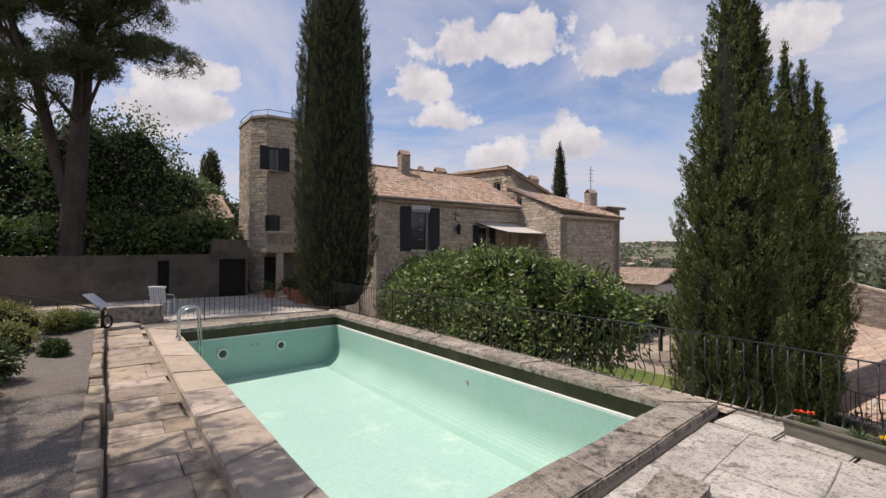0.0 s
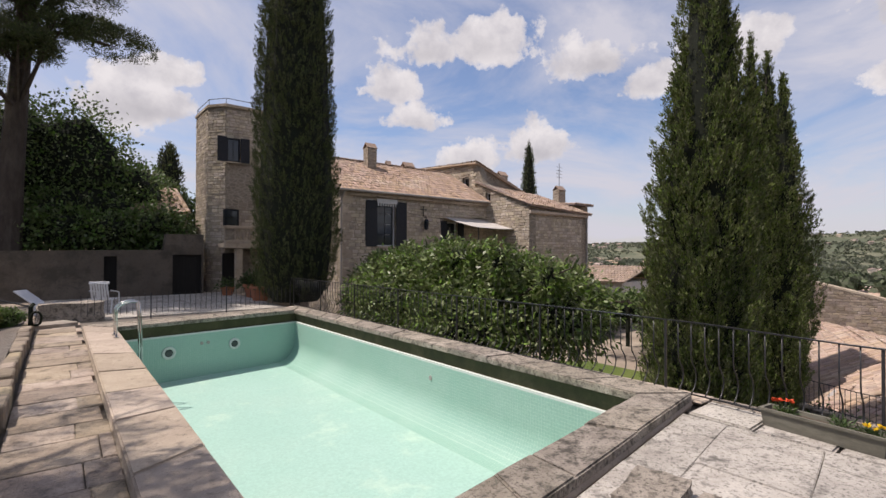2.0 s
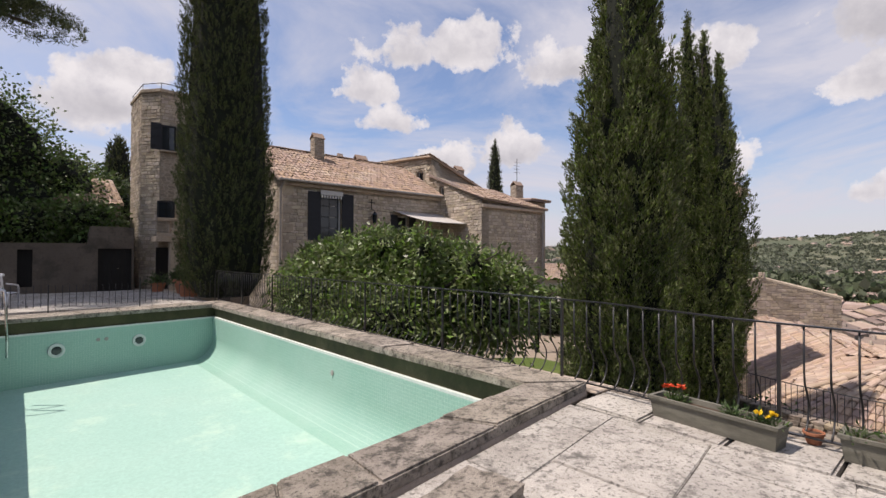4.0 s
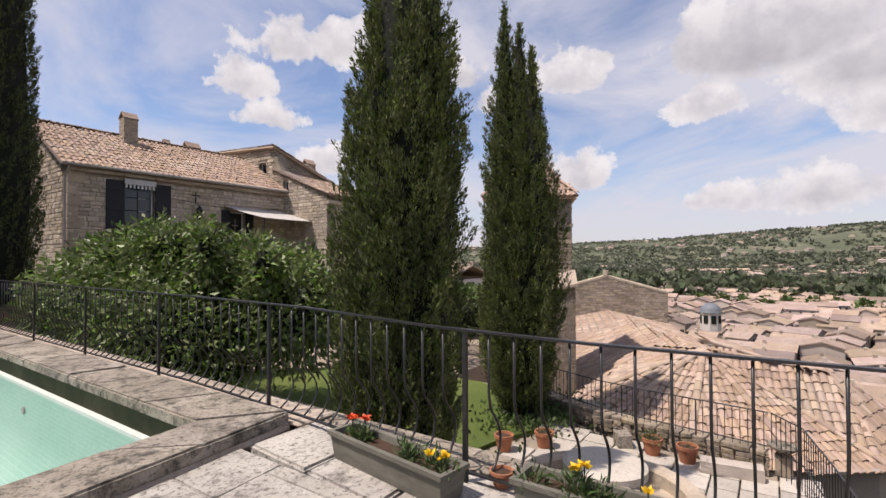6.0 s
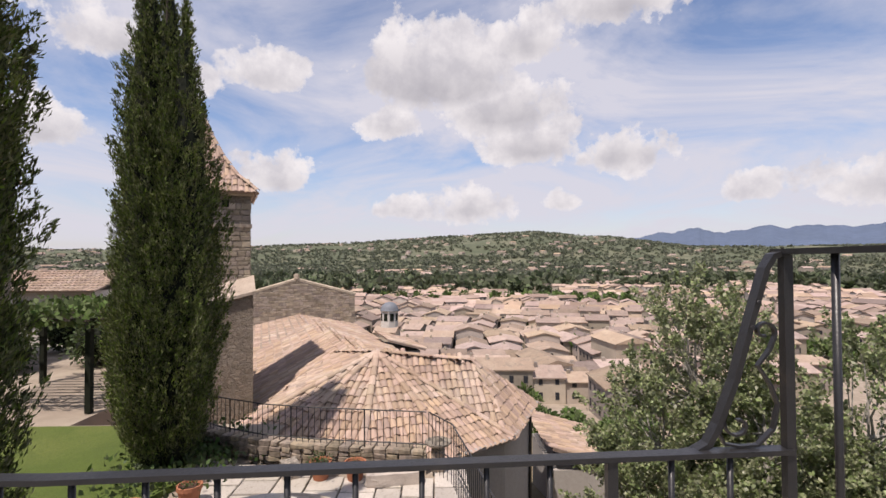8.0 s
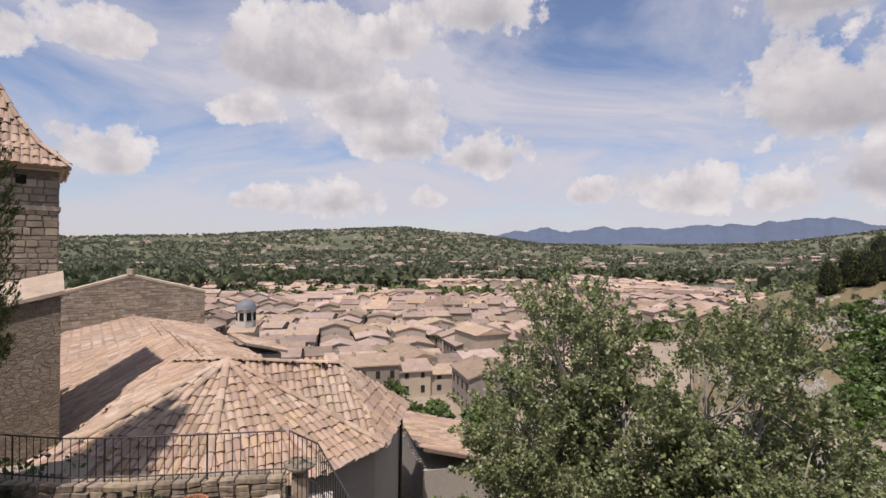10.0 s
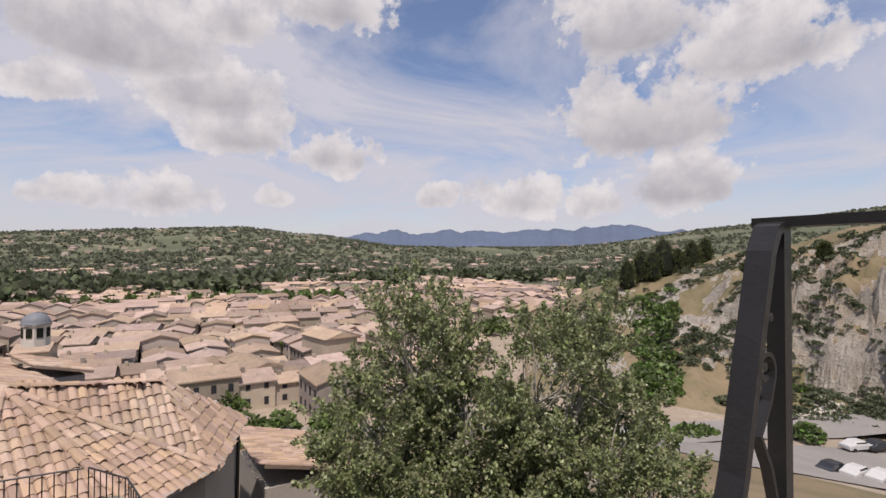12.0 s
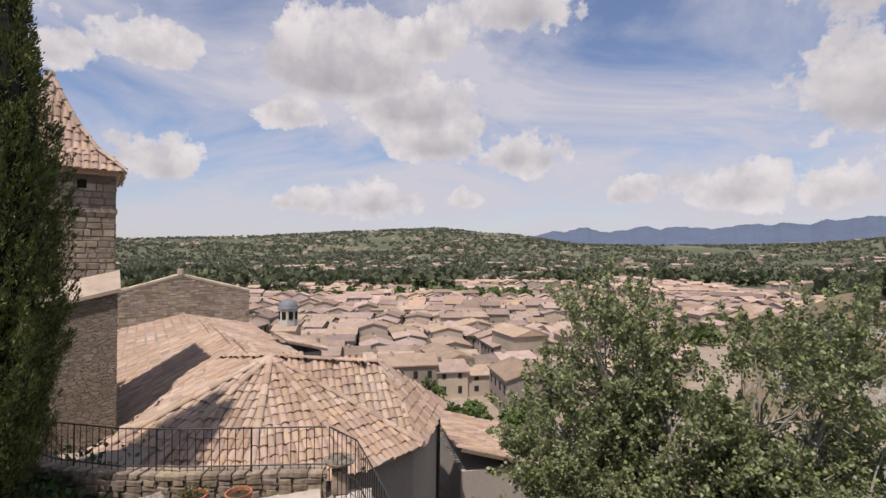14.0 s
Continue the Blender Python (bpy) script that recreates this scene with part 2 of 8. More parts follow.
M = dict(
    coping=material("coping_stone", (0.50, 0.41, 0.32), (0.37, 0.30, 0.235), 2.2, 0.9, 0.8, 45, c3=(0.56, 0.47, 0.37), rand=0.12, stain=((0.10, 0.088, 0.07), 7.0, 0.56, 0.7), speck=((0.16, 0.14, 0.115), 40.0, 0.57, 0.6)),
    lichen=material("lichened_coping", (0.40, 0.35, 0.29), (0.24, 0.205, 0.165), 3.4, 0.92, 1.0, 45, c3=(0.50, 0.44, 0.37), rand=0.12, stain=((0.05, 0.045, 0.038), 8.0, 0.49, 0.85), speck=((0.06, 0.055, 0.045), 30.0, 0.53, 0.8)),
    flag=material("flagstone", (0.55, 0.51, 0.455), (0.37, 0.335, 0.295), 2.4, 0.92, 1.0, 34, c3=(0.62, 0.58, 0.52), rand=0.10, stain=((0.10, 0.093, 0.082), 4.5, 0.52, 0.85), speck=((0.09, 0.083, 0.072), 26.0, 0.53, 0.8)),
    walk=material("walk_stone", (0.43, 0.345, 0.265), (0.28, 0.22, 0.17), 2.6, 0.92, 1.0, 34, c3=(0.50, 0.42, 0.335), rand=0.22, stain=((0.085, 0.072, 0.057), 3.5, 0.51, 0.8), speck=((0.12, 0.095, 0.07), 30.0, 0.55, 0.7)),
    bedding=material("bedding_earth", (0.20, 0.175, 0.145), (0.14, 0.12, 0.10), 4, 0.95, 0.6, 60),
    rubble=material("rubble_wall", (0.46, 0.39, 0.31), (0.33, 0.275, 0.215), 1.2, 0.92, 1.0, 30, c3=(0.52, 0.45, 0.37), cells=4.6, joint=(0.36, 0.305, 0.24), depth=0.04, stretch=(1, 1, 1.9)),
    church_stone=material("church_rubble", (0.34, 0.28, 0.22), (0.23, 0.19, 0.15), 1.6, 0.93, 0.9, 34, c3=(0.38, 0.32, 0.255), cells=5.5, joint=(0.25, 0.21, 0.17), depth=0.05, stretch=(1, 1, 1.9)),
    render=material("old_render_wall", (0.42, 0.35, 0.275), (0.34, 0.28, 0.22), 0.9, 0.93, 0.7, 26, c3=(0.47, 0.40, 0.325), depth=0.04, cells=3.4, joint=(0.44, 0.375, 0.30), stretch=(1, 1, 1.9), stain=((0.27, 0.22, 0.17), 1.2, 0.55, 0.5)),
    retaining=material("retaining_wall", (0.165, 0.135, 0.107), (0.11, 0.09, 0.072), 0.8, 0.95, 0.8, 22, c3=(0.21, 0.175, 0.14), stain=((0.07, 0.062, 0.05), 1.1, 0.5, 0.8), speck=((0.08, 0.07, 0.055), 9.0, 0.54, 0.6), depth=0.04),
    parapet=material("parapet_stone", (0.37, 0.30, 0.225), (0.25, 0.20, 0.15), 3, 0.93, 0.8, 30, rand=0.28, stain=((0.10, 0.09, 0.07), 4.5, 0.5, 0.7)),
    stone=material("loose_stone", (0.46, 0.40, 0.33), (0.34, 0.29, 0.24), 3, 0.93, 0.7, 30, rand=0.22, stain=((0.12, 0.11, 0.09), 4.5, 0.56, 0.6)),
    tile=material("roof_tile", (0.45, 0.32, 0.24), (0.345, 0.25, 0.19), 1.3, 0.88, 0.4, 30, c3=(0.50, 0.41, 0.325), island=0.22, stain=((0.20, 0.17, 0.14), 2.2, 0.56, 0.5)),
    tile_part=material("roof_tile_single", (0.45, 0.32, 0.24), (0.345, 0.25, 0.19), 1.3, 0.88, 0.4, 30, c3=(0.50, 0.41, 0.325), rand=0.22, stain=((0.20, 0.17, 0.14), 2.2, 0.56, 0.5)),
    far_roof=material("far_roof_tile", (0.36, 0.265, 0.21), (0.27, 0.205, 0.165), 0.35, 0.9, 0.6, 3.0, c3=(0.41, 0.33, 0.265), rand=0.36, stain=((0.17, 0.14, 0.115), 0.6, 0.52, 0.6), depth=0.06),
    far_wall=material("far_house_wall", (0.43, 0.365, 0.30), (0.35, 0.295, 0.24), 0.3, 0.92, 0.4, 4.0, rand=0.34, stain=((0.24, 0.20, 0.16), 0.5, 0.54, 0.5)),
    white_wall=material("pale_wall", (0.62, 0.58, 0.53), (0.55, 0.51, 0.46), 0.5, 0.92, 0.2, 8.0),
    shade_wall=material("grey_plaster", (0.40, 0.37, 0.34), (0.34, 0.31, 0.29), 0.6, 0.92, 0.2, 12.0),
    iron=material("black_iron", (0.018, 0.018, 0.02), (0.03, 0.028, 0.028), 9, 0.38, 0.25, 70, spec=0.5, stain=((0.06, 0.04, 0.03), 14, 0.62, 0.5), depth=0.004),
    steel=material("polished_steel", (0.62, 0.62, 0.63), (0.5, 0.5, 0.51), 6, 0.2, 0.0, 60, metal=1.0),
    mosaic=None,
    masonry=material("rubble_stones", (0.57, 0.485, 0.385), (0.43, 0.355, 0.275), 2.5, 0.93, 0.9, 30, c3=(0.62, 0.545, 0.45), island=0.24, stain=((0.20, 0.165, 0.125), 1.4, 0.55, 0.55), depth=0.02),
    church_masonry=material("church_stones", (0.38, 0.315, 0.25), (0.27, 0.22, 0.17), 2.5, 0.93, 0.9, 30, c3=(0.43, 0.365, 0.295), island=0.26, stain=((0.15, 0.125, 0.10), 1.2, 0.54, 0.6), depth=0.02),
    lip=material("white_lip", (0.70, 0.74, 0.70), (0.6, 0.66, 0.62), 6, 0.6, 0.1, 30),
    moss=material("mossy_band", (0.085, 0.085, 0.04), (0.05, 0.052, 0.028), 3.0, 0.9, 0.5, 40, c3=(0.12, 0.11, 0.06)),
    gravel=material("gravel", (0.40, 0.35, 0.30), (0.27, 0.24, 0.21), 2.0, 0.95, 0.9, 90, c3=(0.30, 0.22, 0.17), cells=34.0, joint=(0.16, 0.14, 0.12), depth=0.02),
    earth=material("dry_earth", (0.34, 0.28, 0.22), (0.26, 0.21, 0.165), 1.2, 0.95, 0.6, 40, c3=(0.40, 0.34, 0.27)),
    lawn=material("lawn", (0.125, 0.175, 0.035), (0.09, 0.135, 0.028), 0.8, 0.9, 1.0, 60, c3=(0.17, 0.20, 0.05), depth=0.03, speck=((0.07, 0.095, 0.022), 22.0, 0.5, 0.6)),
    patio=material("patio_stone", (0.52, 0.47, 0.41), (0.42, 0.375, 0.325), 1.5, 0.9, 0.5, 30, c3=(0.58, 0.53, 0.47), rand=0.16, speck=((0.2, 0.18, 0.15), 16.0, 0.56, 0.6)),
    terracotta=material("terracotta", (0.42, 0.17, 0.09), (0.34, 0.135, 0.075), 5, 0.85, 0.2, 40, stain=((0.45, 0.33, 0.26), 6, 0.6, 0.5)),
    planter=material("weathered_planter", (0.165, 0.155, 0.125), (0.12, 0.115, 0.09), 5, 0.85, 0.4, 50, c3=(0.22, 0.21, 0.17), stretch=(1, 1, 4)),
    soil=material("potting_soil", (0.10, 0.055, 0.035), (0.06, 0.04, 0.028), 12, 0.95, 0.9, 60),
    shutter=material("dark_shutter", (0.022, 0.024, 0.03), (0.03, 0.032, 0.038), 6, 0.7, 0.15, 40),
    door=material("dark_door", (0.012, 0.011, 0.01), (0.02, 0.017, 0.014), 4, 0.7, 0.2, 30, stretch=(6, 6, 0.6)),
    frame_paint=material("white_frame", (0.62, 0.62, 0.62), (0.54, 0.54, 0.54), 6, 0.6, 0.05, 40),
    pane=glass("window_glass"),
    cloth=material("awning_cloth", (0.56, 0.53, 0.50), (0.48, 0.45, 0.42), 2, 0.9, 0.15, 30),
    bark=material("bark", (0.075, 0.06, 0.05), (0.045, 0.036, 0.03), 6, 0.95, 0.9, 30, c3=(0.10, 0.085, 0.07), depth=0.03, stretch=(1, 1, 0.35)),
    pale_bark=material("pale_bark", (0.36, 0.34, 0.30), (0.24, 0.22, 0.19), 5, 0.9, 0.5, 30, stain=((0.08, 0.075, 0.07), 5, 0.58, 0.7)),
    cypress=leaf_material("cypress_spray", (0.15, 0.175, 0.05), (0.075, 0.10, 0.028), 0.6, 0.8, 0.08),
    cypress_dark=leaf_material("dark_cypress_spray", (0.09, 0.105, 0.034), (0.052, 0.067, 0.022), 0.5, 0.8, 0.08),
    # near-black: shade painted inside crowns, windows and openings; also dark posts and hose
    core=material("painted_shade_and_dark_parts", (0.012, 0.016, 0.008), (0.008, 0.01, 0.006), 4, 0.95, 0.5, 20),
    bush=leaf_material("glossy_leaf", (0.185, 0.245, 0.07), (0.095, 0.14, 0.042), 0.5, 0.44, 0.25),
    poplar=leaf_material("grey_green_leaf", (0.33, 0.365, 0.19), (0.23, 0.27, 0.125), 0.5, 0.42, 0.42),
    pine=leaf_material("pine_needles", (0.08, 0.10, 0.035), (0.055, 0.075, 0.026), 0.4, 0.7, 0.2),
    shrub=leaf_material("shrub_leaf", (0.075, 0.105, 0.035), (0.05, 0.08, 0.025), 0.4, 0.6, 0.25),
    mound=leaf_material("yellow_green_leaf", (0.24, 0.25, 0.075), (0.17, 0.19, 0.055), 0.4, 0.6, 0.25),
    hedge=leaf_material("dark_hedge_leaf", (0.135, 0.195, 0.058), (0.085, 0.135, 0.04), 0.45, 0.5, 0.25),
    far_leaf=leaf_material("far_tree_leaf", (0.12, 0.14, 0.078), (0.09, 0.112, 0.06), 0.4, 0.8, 0.25),
    # far woods: distance haze mixed into a paler leaf colour
    hill_leaf_haze=leaf_material("hill_wood_leaf_haze", (0.175, 0.19, 0.13), (0.14, 0.155, 0.105), 0.35, 0.9, 0.3),
    far_leaf_light=leaf_material("light_tree_leaf", (0.11, 0.16, 0.045), (0.08, 0.125, 0.035), 0.3, 0.8, 0.2),
    herb=leaf_material("planter_leaf", (0.085, 0.125, 0.04), (0.06, 0.095, 0.03), 0.4, 0.6, 0.25),
    red=material("red_petal", (0.75, 0.10, 0.03), (0.62, 0.07, 0.02), 20, 0.6, 0.0, 60),
    yellow=material("yellow_petal", (0.80, 0.55, 0.02), (0.74, 0.42, 0.02), 20, 0.6, 0.0, 60),
    zinc=material("zinc_dome", (0.20, 0.215, 0.24), (0.16, 0.175, 0.20), 2, 0.65, 0.1, 12, metal=0.1),
    asphalt=material("asphalt", (0.27, 0.255, 0.24), (0.22, 0.21, 0.20), 0.15, 0.92, 0.2, 6),
    rock=material("limestone_cliff", (0.60, 0.555, 0.495), (0.33, 0.295, 0.25), 0.45, 0.95, 1.0, 2.2, c3=(0.46, 0.37, 0.26), depth=1.2, stain=((0.12, 0.115, 0.07), 0.5, 0.58, 0.75)),
    dry=material("dry_slope", (0.25, 0.195, 0.125), (0.17, 0.135, 0.08), 0.14, 0.95, 0.6, 1.6, c3=(0.13, 0.125, 0.06), depth=0.3, stain=((0.08, 0.085, 0.038), 0.5, 0.54, 0.75)),
    plain=material("wooded_plain", (0.085, 0.10, 0.06), (0.115, 0.125, 0.078), 0.02, 0.95, 0.5, 0.05, c3=(0.21, 0.20, 0.135), depth=3.0),
    # distance haze is put into the mountain colour as blue
    mountain=material("haze_blue_mountain", (0.105, 0.14, 0.215), (0.085, 0.115, 0.17), 0.004, 0.95, 0.3, 0.02, depth=20),
    plastic=material("white_plastic", (0.66, 0.67, 0.70), (0.58, 0.59, 0.62), 8, 0.5, 0.05, 40),
    car_white=material("white_car_paint", (0.55, 0.55, 0.55), (0.5, 0.5, 0.5), 2, 0.25, 0.0, 20, spec=0.5),
    car_dark=material("dark_car_paint", (0.03, 0.033, 0.04), (0.025, 0.027, 0.03), 2, 0.25, 0.0, 20, spec=0.5),
    rubber=material("tyre_rubber", (0.02, 0.02, 0.02), (0.03, 0.03, 0.03), 10, 0.9, 0.1, 40),
)


def mosaic_material(name, axes):
    """Small pale green mosaic tiles with fine joints."""
    m = material(name, (0.27, 0.475, 0.39), (0.315, 0.51, 0.42), 0.7, 0.35, 0.0, 30, c3=(0.36, 0.54, 0.46), spec=0.5)
    nt = m.node_tree
    p = nt.nodes["Principled BSDF"]
    col = p.inputs["Base Color"].links[0].from_socket
    N, L = nt.nodes.new, nt.links.new
    tc = N("ShaderNodeTexCoord")
    sep = N("ShaderNodeSeparateXYZ")
    L(tc.outputs["Object"], sep.inputs[0])
    best = None
    for k in axes:
        sc, fr, lo = N("ShaderNodeMath"), N("ShaderNodeMath"), N("ShaderNodeMath")
        sc.operation, fr.operation, lo.operation = "MULTIPLY", "FRACT", "LESS_THAN"
        sc.inputs[1].default_value, lo.inputs[1].default_value = 1 / 0.055, 0.10
        L(sep.outputs[k], sc.inputs[0])
        L(sc.outputs[0], fr.inputs[0])
        L(fr.outputs[0], lo.inputs[0])
        if best is None:
            best = lo.outputs[0]
        else:
            mx = N("ShaderNodeMath")
            mx.operation = "MAXIMUM"
            L(best, mx.inputs[0])
            L(lo.outputs[0], mx.inputs[1])
            best = mx.outputs[0]
    half = N("ShaderNodeMath")
    half.operation = "MULTIPLY"
    L(best, half.inputs[0])
    half.inputs[1].default_value = 0.35
    mix = N("ShaderNodeMix")
    mix.data_type = "RGBA"
    L(half.outputs[0], mix.inputs[0])
    L(col, mix.inputs[6])
    mix.inputs[7].default_value = (0.55, 0.70, 0.63, 1)
    L(mix.outputs[2], p.inputs["Base Color"])
    return m


M["mosaic"] = mosaic_material("pool_mosaic", (1, 2))
M["mosaic_end"] = mosaic_material("pool_end_mosaic", (0, 2))
M["pool_floor"] = material("pool_floor", (0.36, 0.565, 0.485), (0.40, 0.60, 0.52), 0.5, 0.5, 0.05, 20, c3=(0.44, 0.61, 0.525), stain=((0.52, 0.66, 0.53), 0.8, 0.56, 0.7))

# ---- helpers for shapes ----


def mesh_from(name, verts, faces):
    me = bpy.data.meshes.new(name)
    me.from_pydata([tuple(v) for v in verts], [], faces)
    me.update()
    return me


def bm_mesh(name, bm):
    me = bpy.data.meshes.new(name)
    bm.normal_update()
    bm.to_mesh(me)
    bm.free()
    return me


def part(name, bm, mat, parent=None, label="", smooth=False):
    """Links a bmesh or mesh as one object, under a thing or part if given."""
    me = bm if isinstance(bm, bpy.types.Mesh) else bm_mesh(name, bm)
    if mat is not None and not me.materials:
        me.materials.append(M[mat] if isinstance(mat, str) else mat)
    if smooth:
        me.shade_smooth()
    ob = new(name, me)
    if parent is not None:
        ob.parent = parent
    if label:
        ob["label"] = label
    return ob


def thing(name, label, category, m=None, group="", kind=""):
    ob = new(name)
    ob.empty_display_size = 0.1
    if m is not None:
        ob.matrix_basis = m
    return tagged(ob, label, category, group, kind)


def add_box(bm, x0, x1, y0, y1, z0, z1, bevel=0.0, jit=0.0, rng=None):
    r = bmesh.ops.create_cube(bm, size=1.0)
    vs = r["verts"]
    for v in vs:
        v.co = Vector((x0 if v.co.x < 0 else x1, y0 if v.co.y < 0 else y1, z0 if v.co.z < 0 else z1))
        if jit:
            v.co += Vector([(rng or random).uniform(-jit, jit) for _ in range(3)])
    if bevel:
        es = list({e for v in vs for e in v.link_edges})
        bmesh.ops.bevel(bm, geom=es, offset=bevel, segments=1, affect="EDGES", clamp_overlap=True)
    return vs


def box(*a, **k):
    bm = bmesh.new()
    add_box(bm, *a, **k)
    return bm


def prism(poly, z0, z1, bevel=0.0, jit=0.0, rng=None):
    """A flat polygon in plan, from z0 up to z1."""
    bm = bmesh.new()
    lo = [bm.verts.new((x, y, z0)) for x, y in poly]
    hi = [bm.verts.new((x, y, z1 + ((rng or random).uniform(-jit, jit) if jit else 0))) for x, y in poly]
    n = len(poly)
    area = sum(poly[i][0] * poly[(i + 1) % n][1] - poly[(i + 1) % n][0] * poly[i][1] for i in range(n))
    if area < 0:
        lo.reverse(), hi.reverse()
    top = bm.faces.new(hi)
    bm.faces.new(lo[::-1])
    for i in range(n):
        bm.faces.new((lo[i], lo[(i + 1) % n], hi[(i + 1) % n], hi[i]))
    if bevel:
        bmesh.ops.bevel(bm, geom=list(top.edges), offset=bevel, segments=2, affect="EDGES", clamp_overlap=True)
    return bm


def tube(bm, pts, r, seg=6, flat=None):
    """A round bar, or with flat=(w, h) a flat bar, along points; r may be a list."""
    pts = [Vector(p) for p in pts]
    rings = []
    n = len(pts)
    prev = None
    for i, p in enumerate(pts):
        t = (pts[min(i + 1, n - 1)] - pts[max(i - 1, 0)]).normalized()
        up = Vector((1, 0, 0)) if flat else (Vector((0, 0, 1)) if abs(t.z) < 0.9 else Vector((1, 0, 0)))
        if prev is not None and not flat:
            up = prev
        a = (up - t * up.dot(t)).normalized()
        prev = a
        b = t.cross(a)
        rr = r[i] if isinstance(r, (list, tuple)) else r
        if flat:
            ring = [bm.verts.new(p + a * sx * flat[0] / 2 + b * sy * flat[1] / 2) for sx, sy in ((-1, -1), (1, -1), (1, 1), (-1, 1))]
        else:
            ring = [bm.verts.new(p + (a * math.cos(k * 2 * math.pi / seg) + b * math.sin(k * 2 * math.pi / seg)) * rr) for k in range(seg)]
        rings.append(ring)
    s = len(rings[0])
    for q, w in zip(rings, rings[1:]):
        for k in range(s):
            bm.faces.new((q[k], q[(k + 1) % s], w[(k + 1) % s], w[k]))
    bm.faces.new(rings[0][::-1])
    bm.faces.new(rings[-1])
    return bm


def lathe(profile, seg=20, centre=(0, 0, 0), cap=True):
    bm = bmesh.new()
    rings = [[bm.verts.new((centre[0] + r * math.cos(k * 2 * math.pi / seg), centre[1] + r * math.sin(k * 2 * math.pi / seg), centre[2] + z)) for k in range(seg)] for r, z in profile]
    for q, w in zip(rings, rings[1:]):
        for k in range(seg):
            bm.faces.new((q[k], q[(k + 1) % seg], w[(k + 1) % seg], w[k]))
    if cap:
        bm.faces.new(rings[0][::-1])
        bm.faces.new(rings[-1])
    return bm


def quads_mesh(name, P):
    """P: n x 4 x 3 corners, as loose quads in one mesh."""
    n = len(P)
    me = bpy.data.meshes.new(name)
    me.vertices.add(n * 4)
    me.vertices.foreach_set("co", np.ascontiguousarray(P, dtype=np.float32).ravel())
    me.loops.add(n * 4)
    me.loops.foreach_set("vertex_index", np.arange(n * 4, dtype=np.int32))
    me.polygons.add(n)
    me.polygons.foreach_set("loop_start", np.arange(0, n * 4, 4, dtype=np.int32))
    me.polygons.foreach_set("loop_total", np.full(n, 4, dtype=np.int32))
    me.update(calc_edges=True)
    return me


def leaves_mesh(name, C, out, length, width, rng, spread=0.9, droop=0.0, bend=0.15):
    """Diamond leaves at the points C, turned roughly along the directions out."""
    n = len(C)
    d = out + rng.normal(0, spread, (n, 3))
    d[:, 2] -= droop
    d /= np.linalg.norm(d, axis=1, keepdims=True) + 1e-9
    s = np.cross(d, rng.normal(0, 1, (n, 3)))
    s /= np.linalg.norm(s, axis=1, keepdims=True) + 1e-9
    u = np.cross(d, s)
    ln = (length * rng.uniform(0.6, 1.3, n))[:, None]
    wd = (width * rng.uniform(0.7, 1.2, n))[:, None]
    mid = C + d * ln * 0.45 + u * ln * bend
    P = np.stack([C, mid + s * wd * 0.5, C + d * ln, mid - s * wd * 0.5], 1)
    return quads_mesh(name, P)


def fbm(P, scale, seed, octaves=3):
    """Cheap smooth pseudo-noise of points in space, from sums of sines, about -1..1."""
    r = np.random.RandomState(seed)
    v, amp, tot = np.zeros(len(P)), 1.0, 0.0
    for _ in range(octaves):
        for _ in range(3):
            k = r.normal(0, 1, P.shape[1])
            k *= scale * r.uniform(0.7, 1.3) / np.linalg.norm(k)
            v += amp * np.sin(P @ k + r.uniform(0, 6.28))
        tot += amp * 1.7
        amp *= 0.55
        scale *= 2.1
    return v / tot

# ---- ground and distance ----
AZ_HILL = [-180, -60, 30, 52, 72, 80, 86, 91, 96, 102, 106, 110, 114, 118, 125, 140, 148, 153, 158, 166, 172, 180]
EL_HILL = [3.0, 4.0, 2.7, 0.8, 1.55, 1.75, 2.15, 2.5, 2.75, 3.05, 2.6, 2.4, 1.85, 1.25, 0.95, 1.05, 1.95, 2.75, 3.1, 3.9, 4.1, 3.0]
AZ_MTN = [104, 110, 113.5, 116, 118.3, 120.5, 123, 127, 131, 136, 140, 144.8, 149, 153, 158]
EL_MTN = [0.3, 1.3, 2.45, 2.7, 3.2, 2.6, 2.9, 3.1, 2.85, 3.15, 3.1, 3.65, 2.85, 2.5, 1.6]


def ground_z(x, y):
    """The height of the land: the hilltop, the valley with the village, and hills round it."""
    x, y = np.asarray(x, float), np.asarray(y, float)
    r = np.hypot(x - 6, y)
    az = np.degrees(np.arctan2(x - 6, y))
    foot = np.interp(r, [0, 14, 26, 48, 75, 110, 200, 600, 5000], [-6, -6, -9, -17, -25, -27, -28, -30, -30])
    back = np.interp(r, [0, 14, 30, 60, 200], [-6, -3, -3, 2, 8])
    west = np.clip((40 - np.abs(az + 20) * 0.5) / 20, 0, 1) * np.clip((45 - az) / 25, 0, 1)
    z = foot * (1 - west) + back * west
    el = np.interp(az, AZ_HILL, EL_HILL)
    top = 1.6 + 2500 * np.tan(np.radians(el))
    rise = np.clip((r - 700) / 1800, 0, 1)
    rise = rise * rise * (3 - 2 * rise)
    P = np.stack([x.ravel(), y.ravel()], 1)
    bumps = fbm(P, 0.006, 5, 4).reshape(x.shape)
    z = z + np.where(r > 700, (top - z) * rise + bumps * 26 * np.clip((r - 700) / 600, 0, 1) * (1 - rise * 0.75), 0)
    z = np.where(r > 2500, z - (r - 2500) * 0.05, z)
    return z


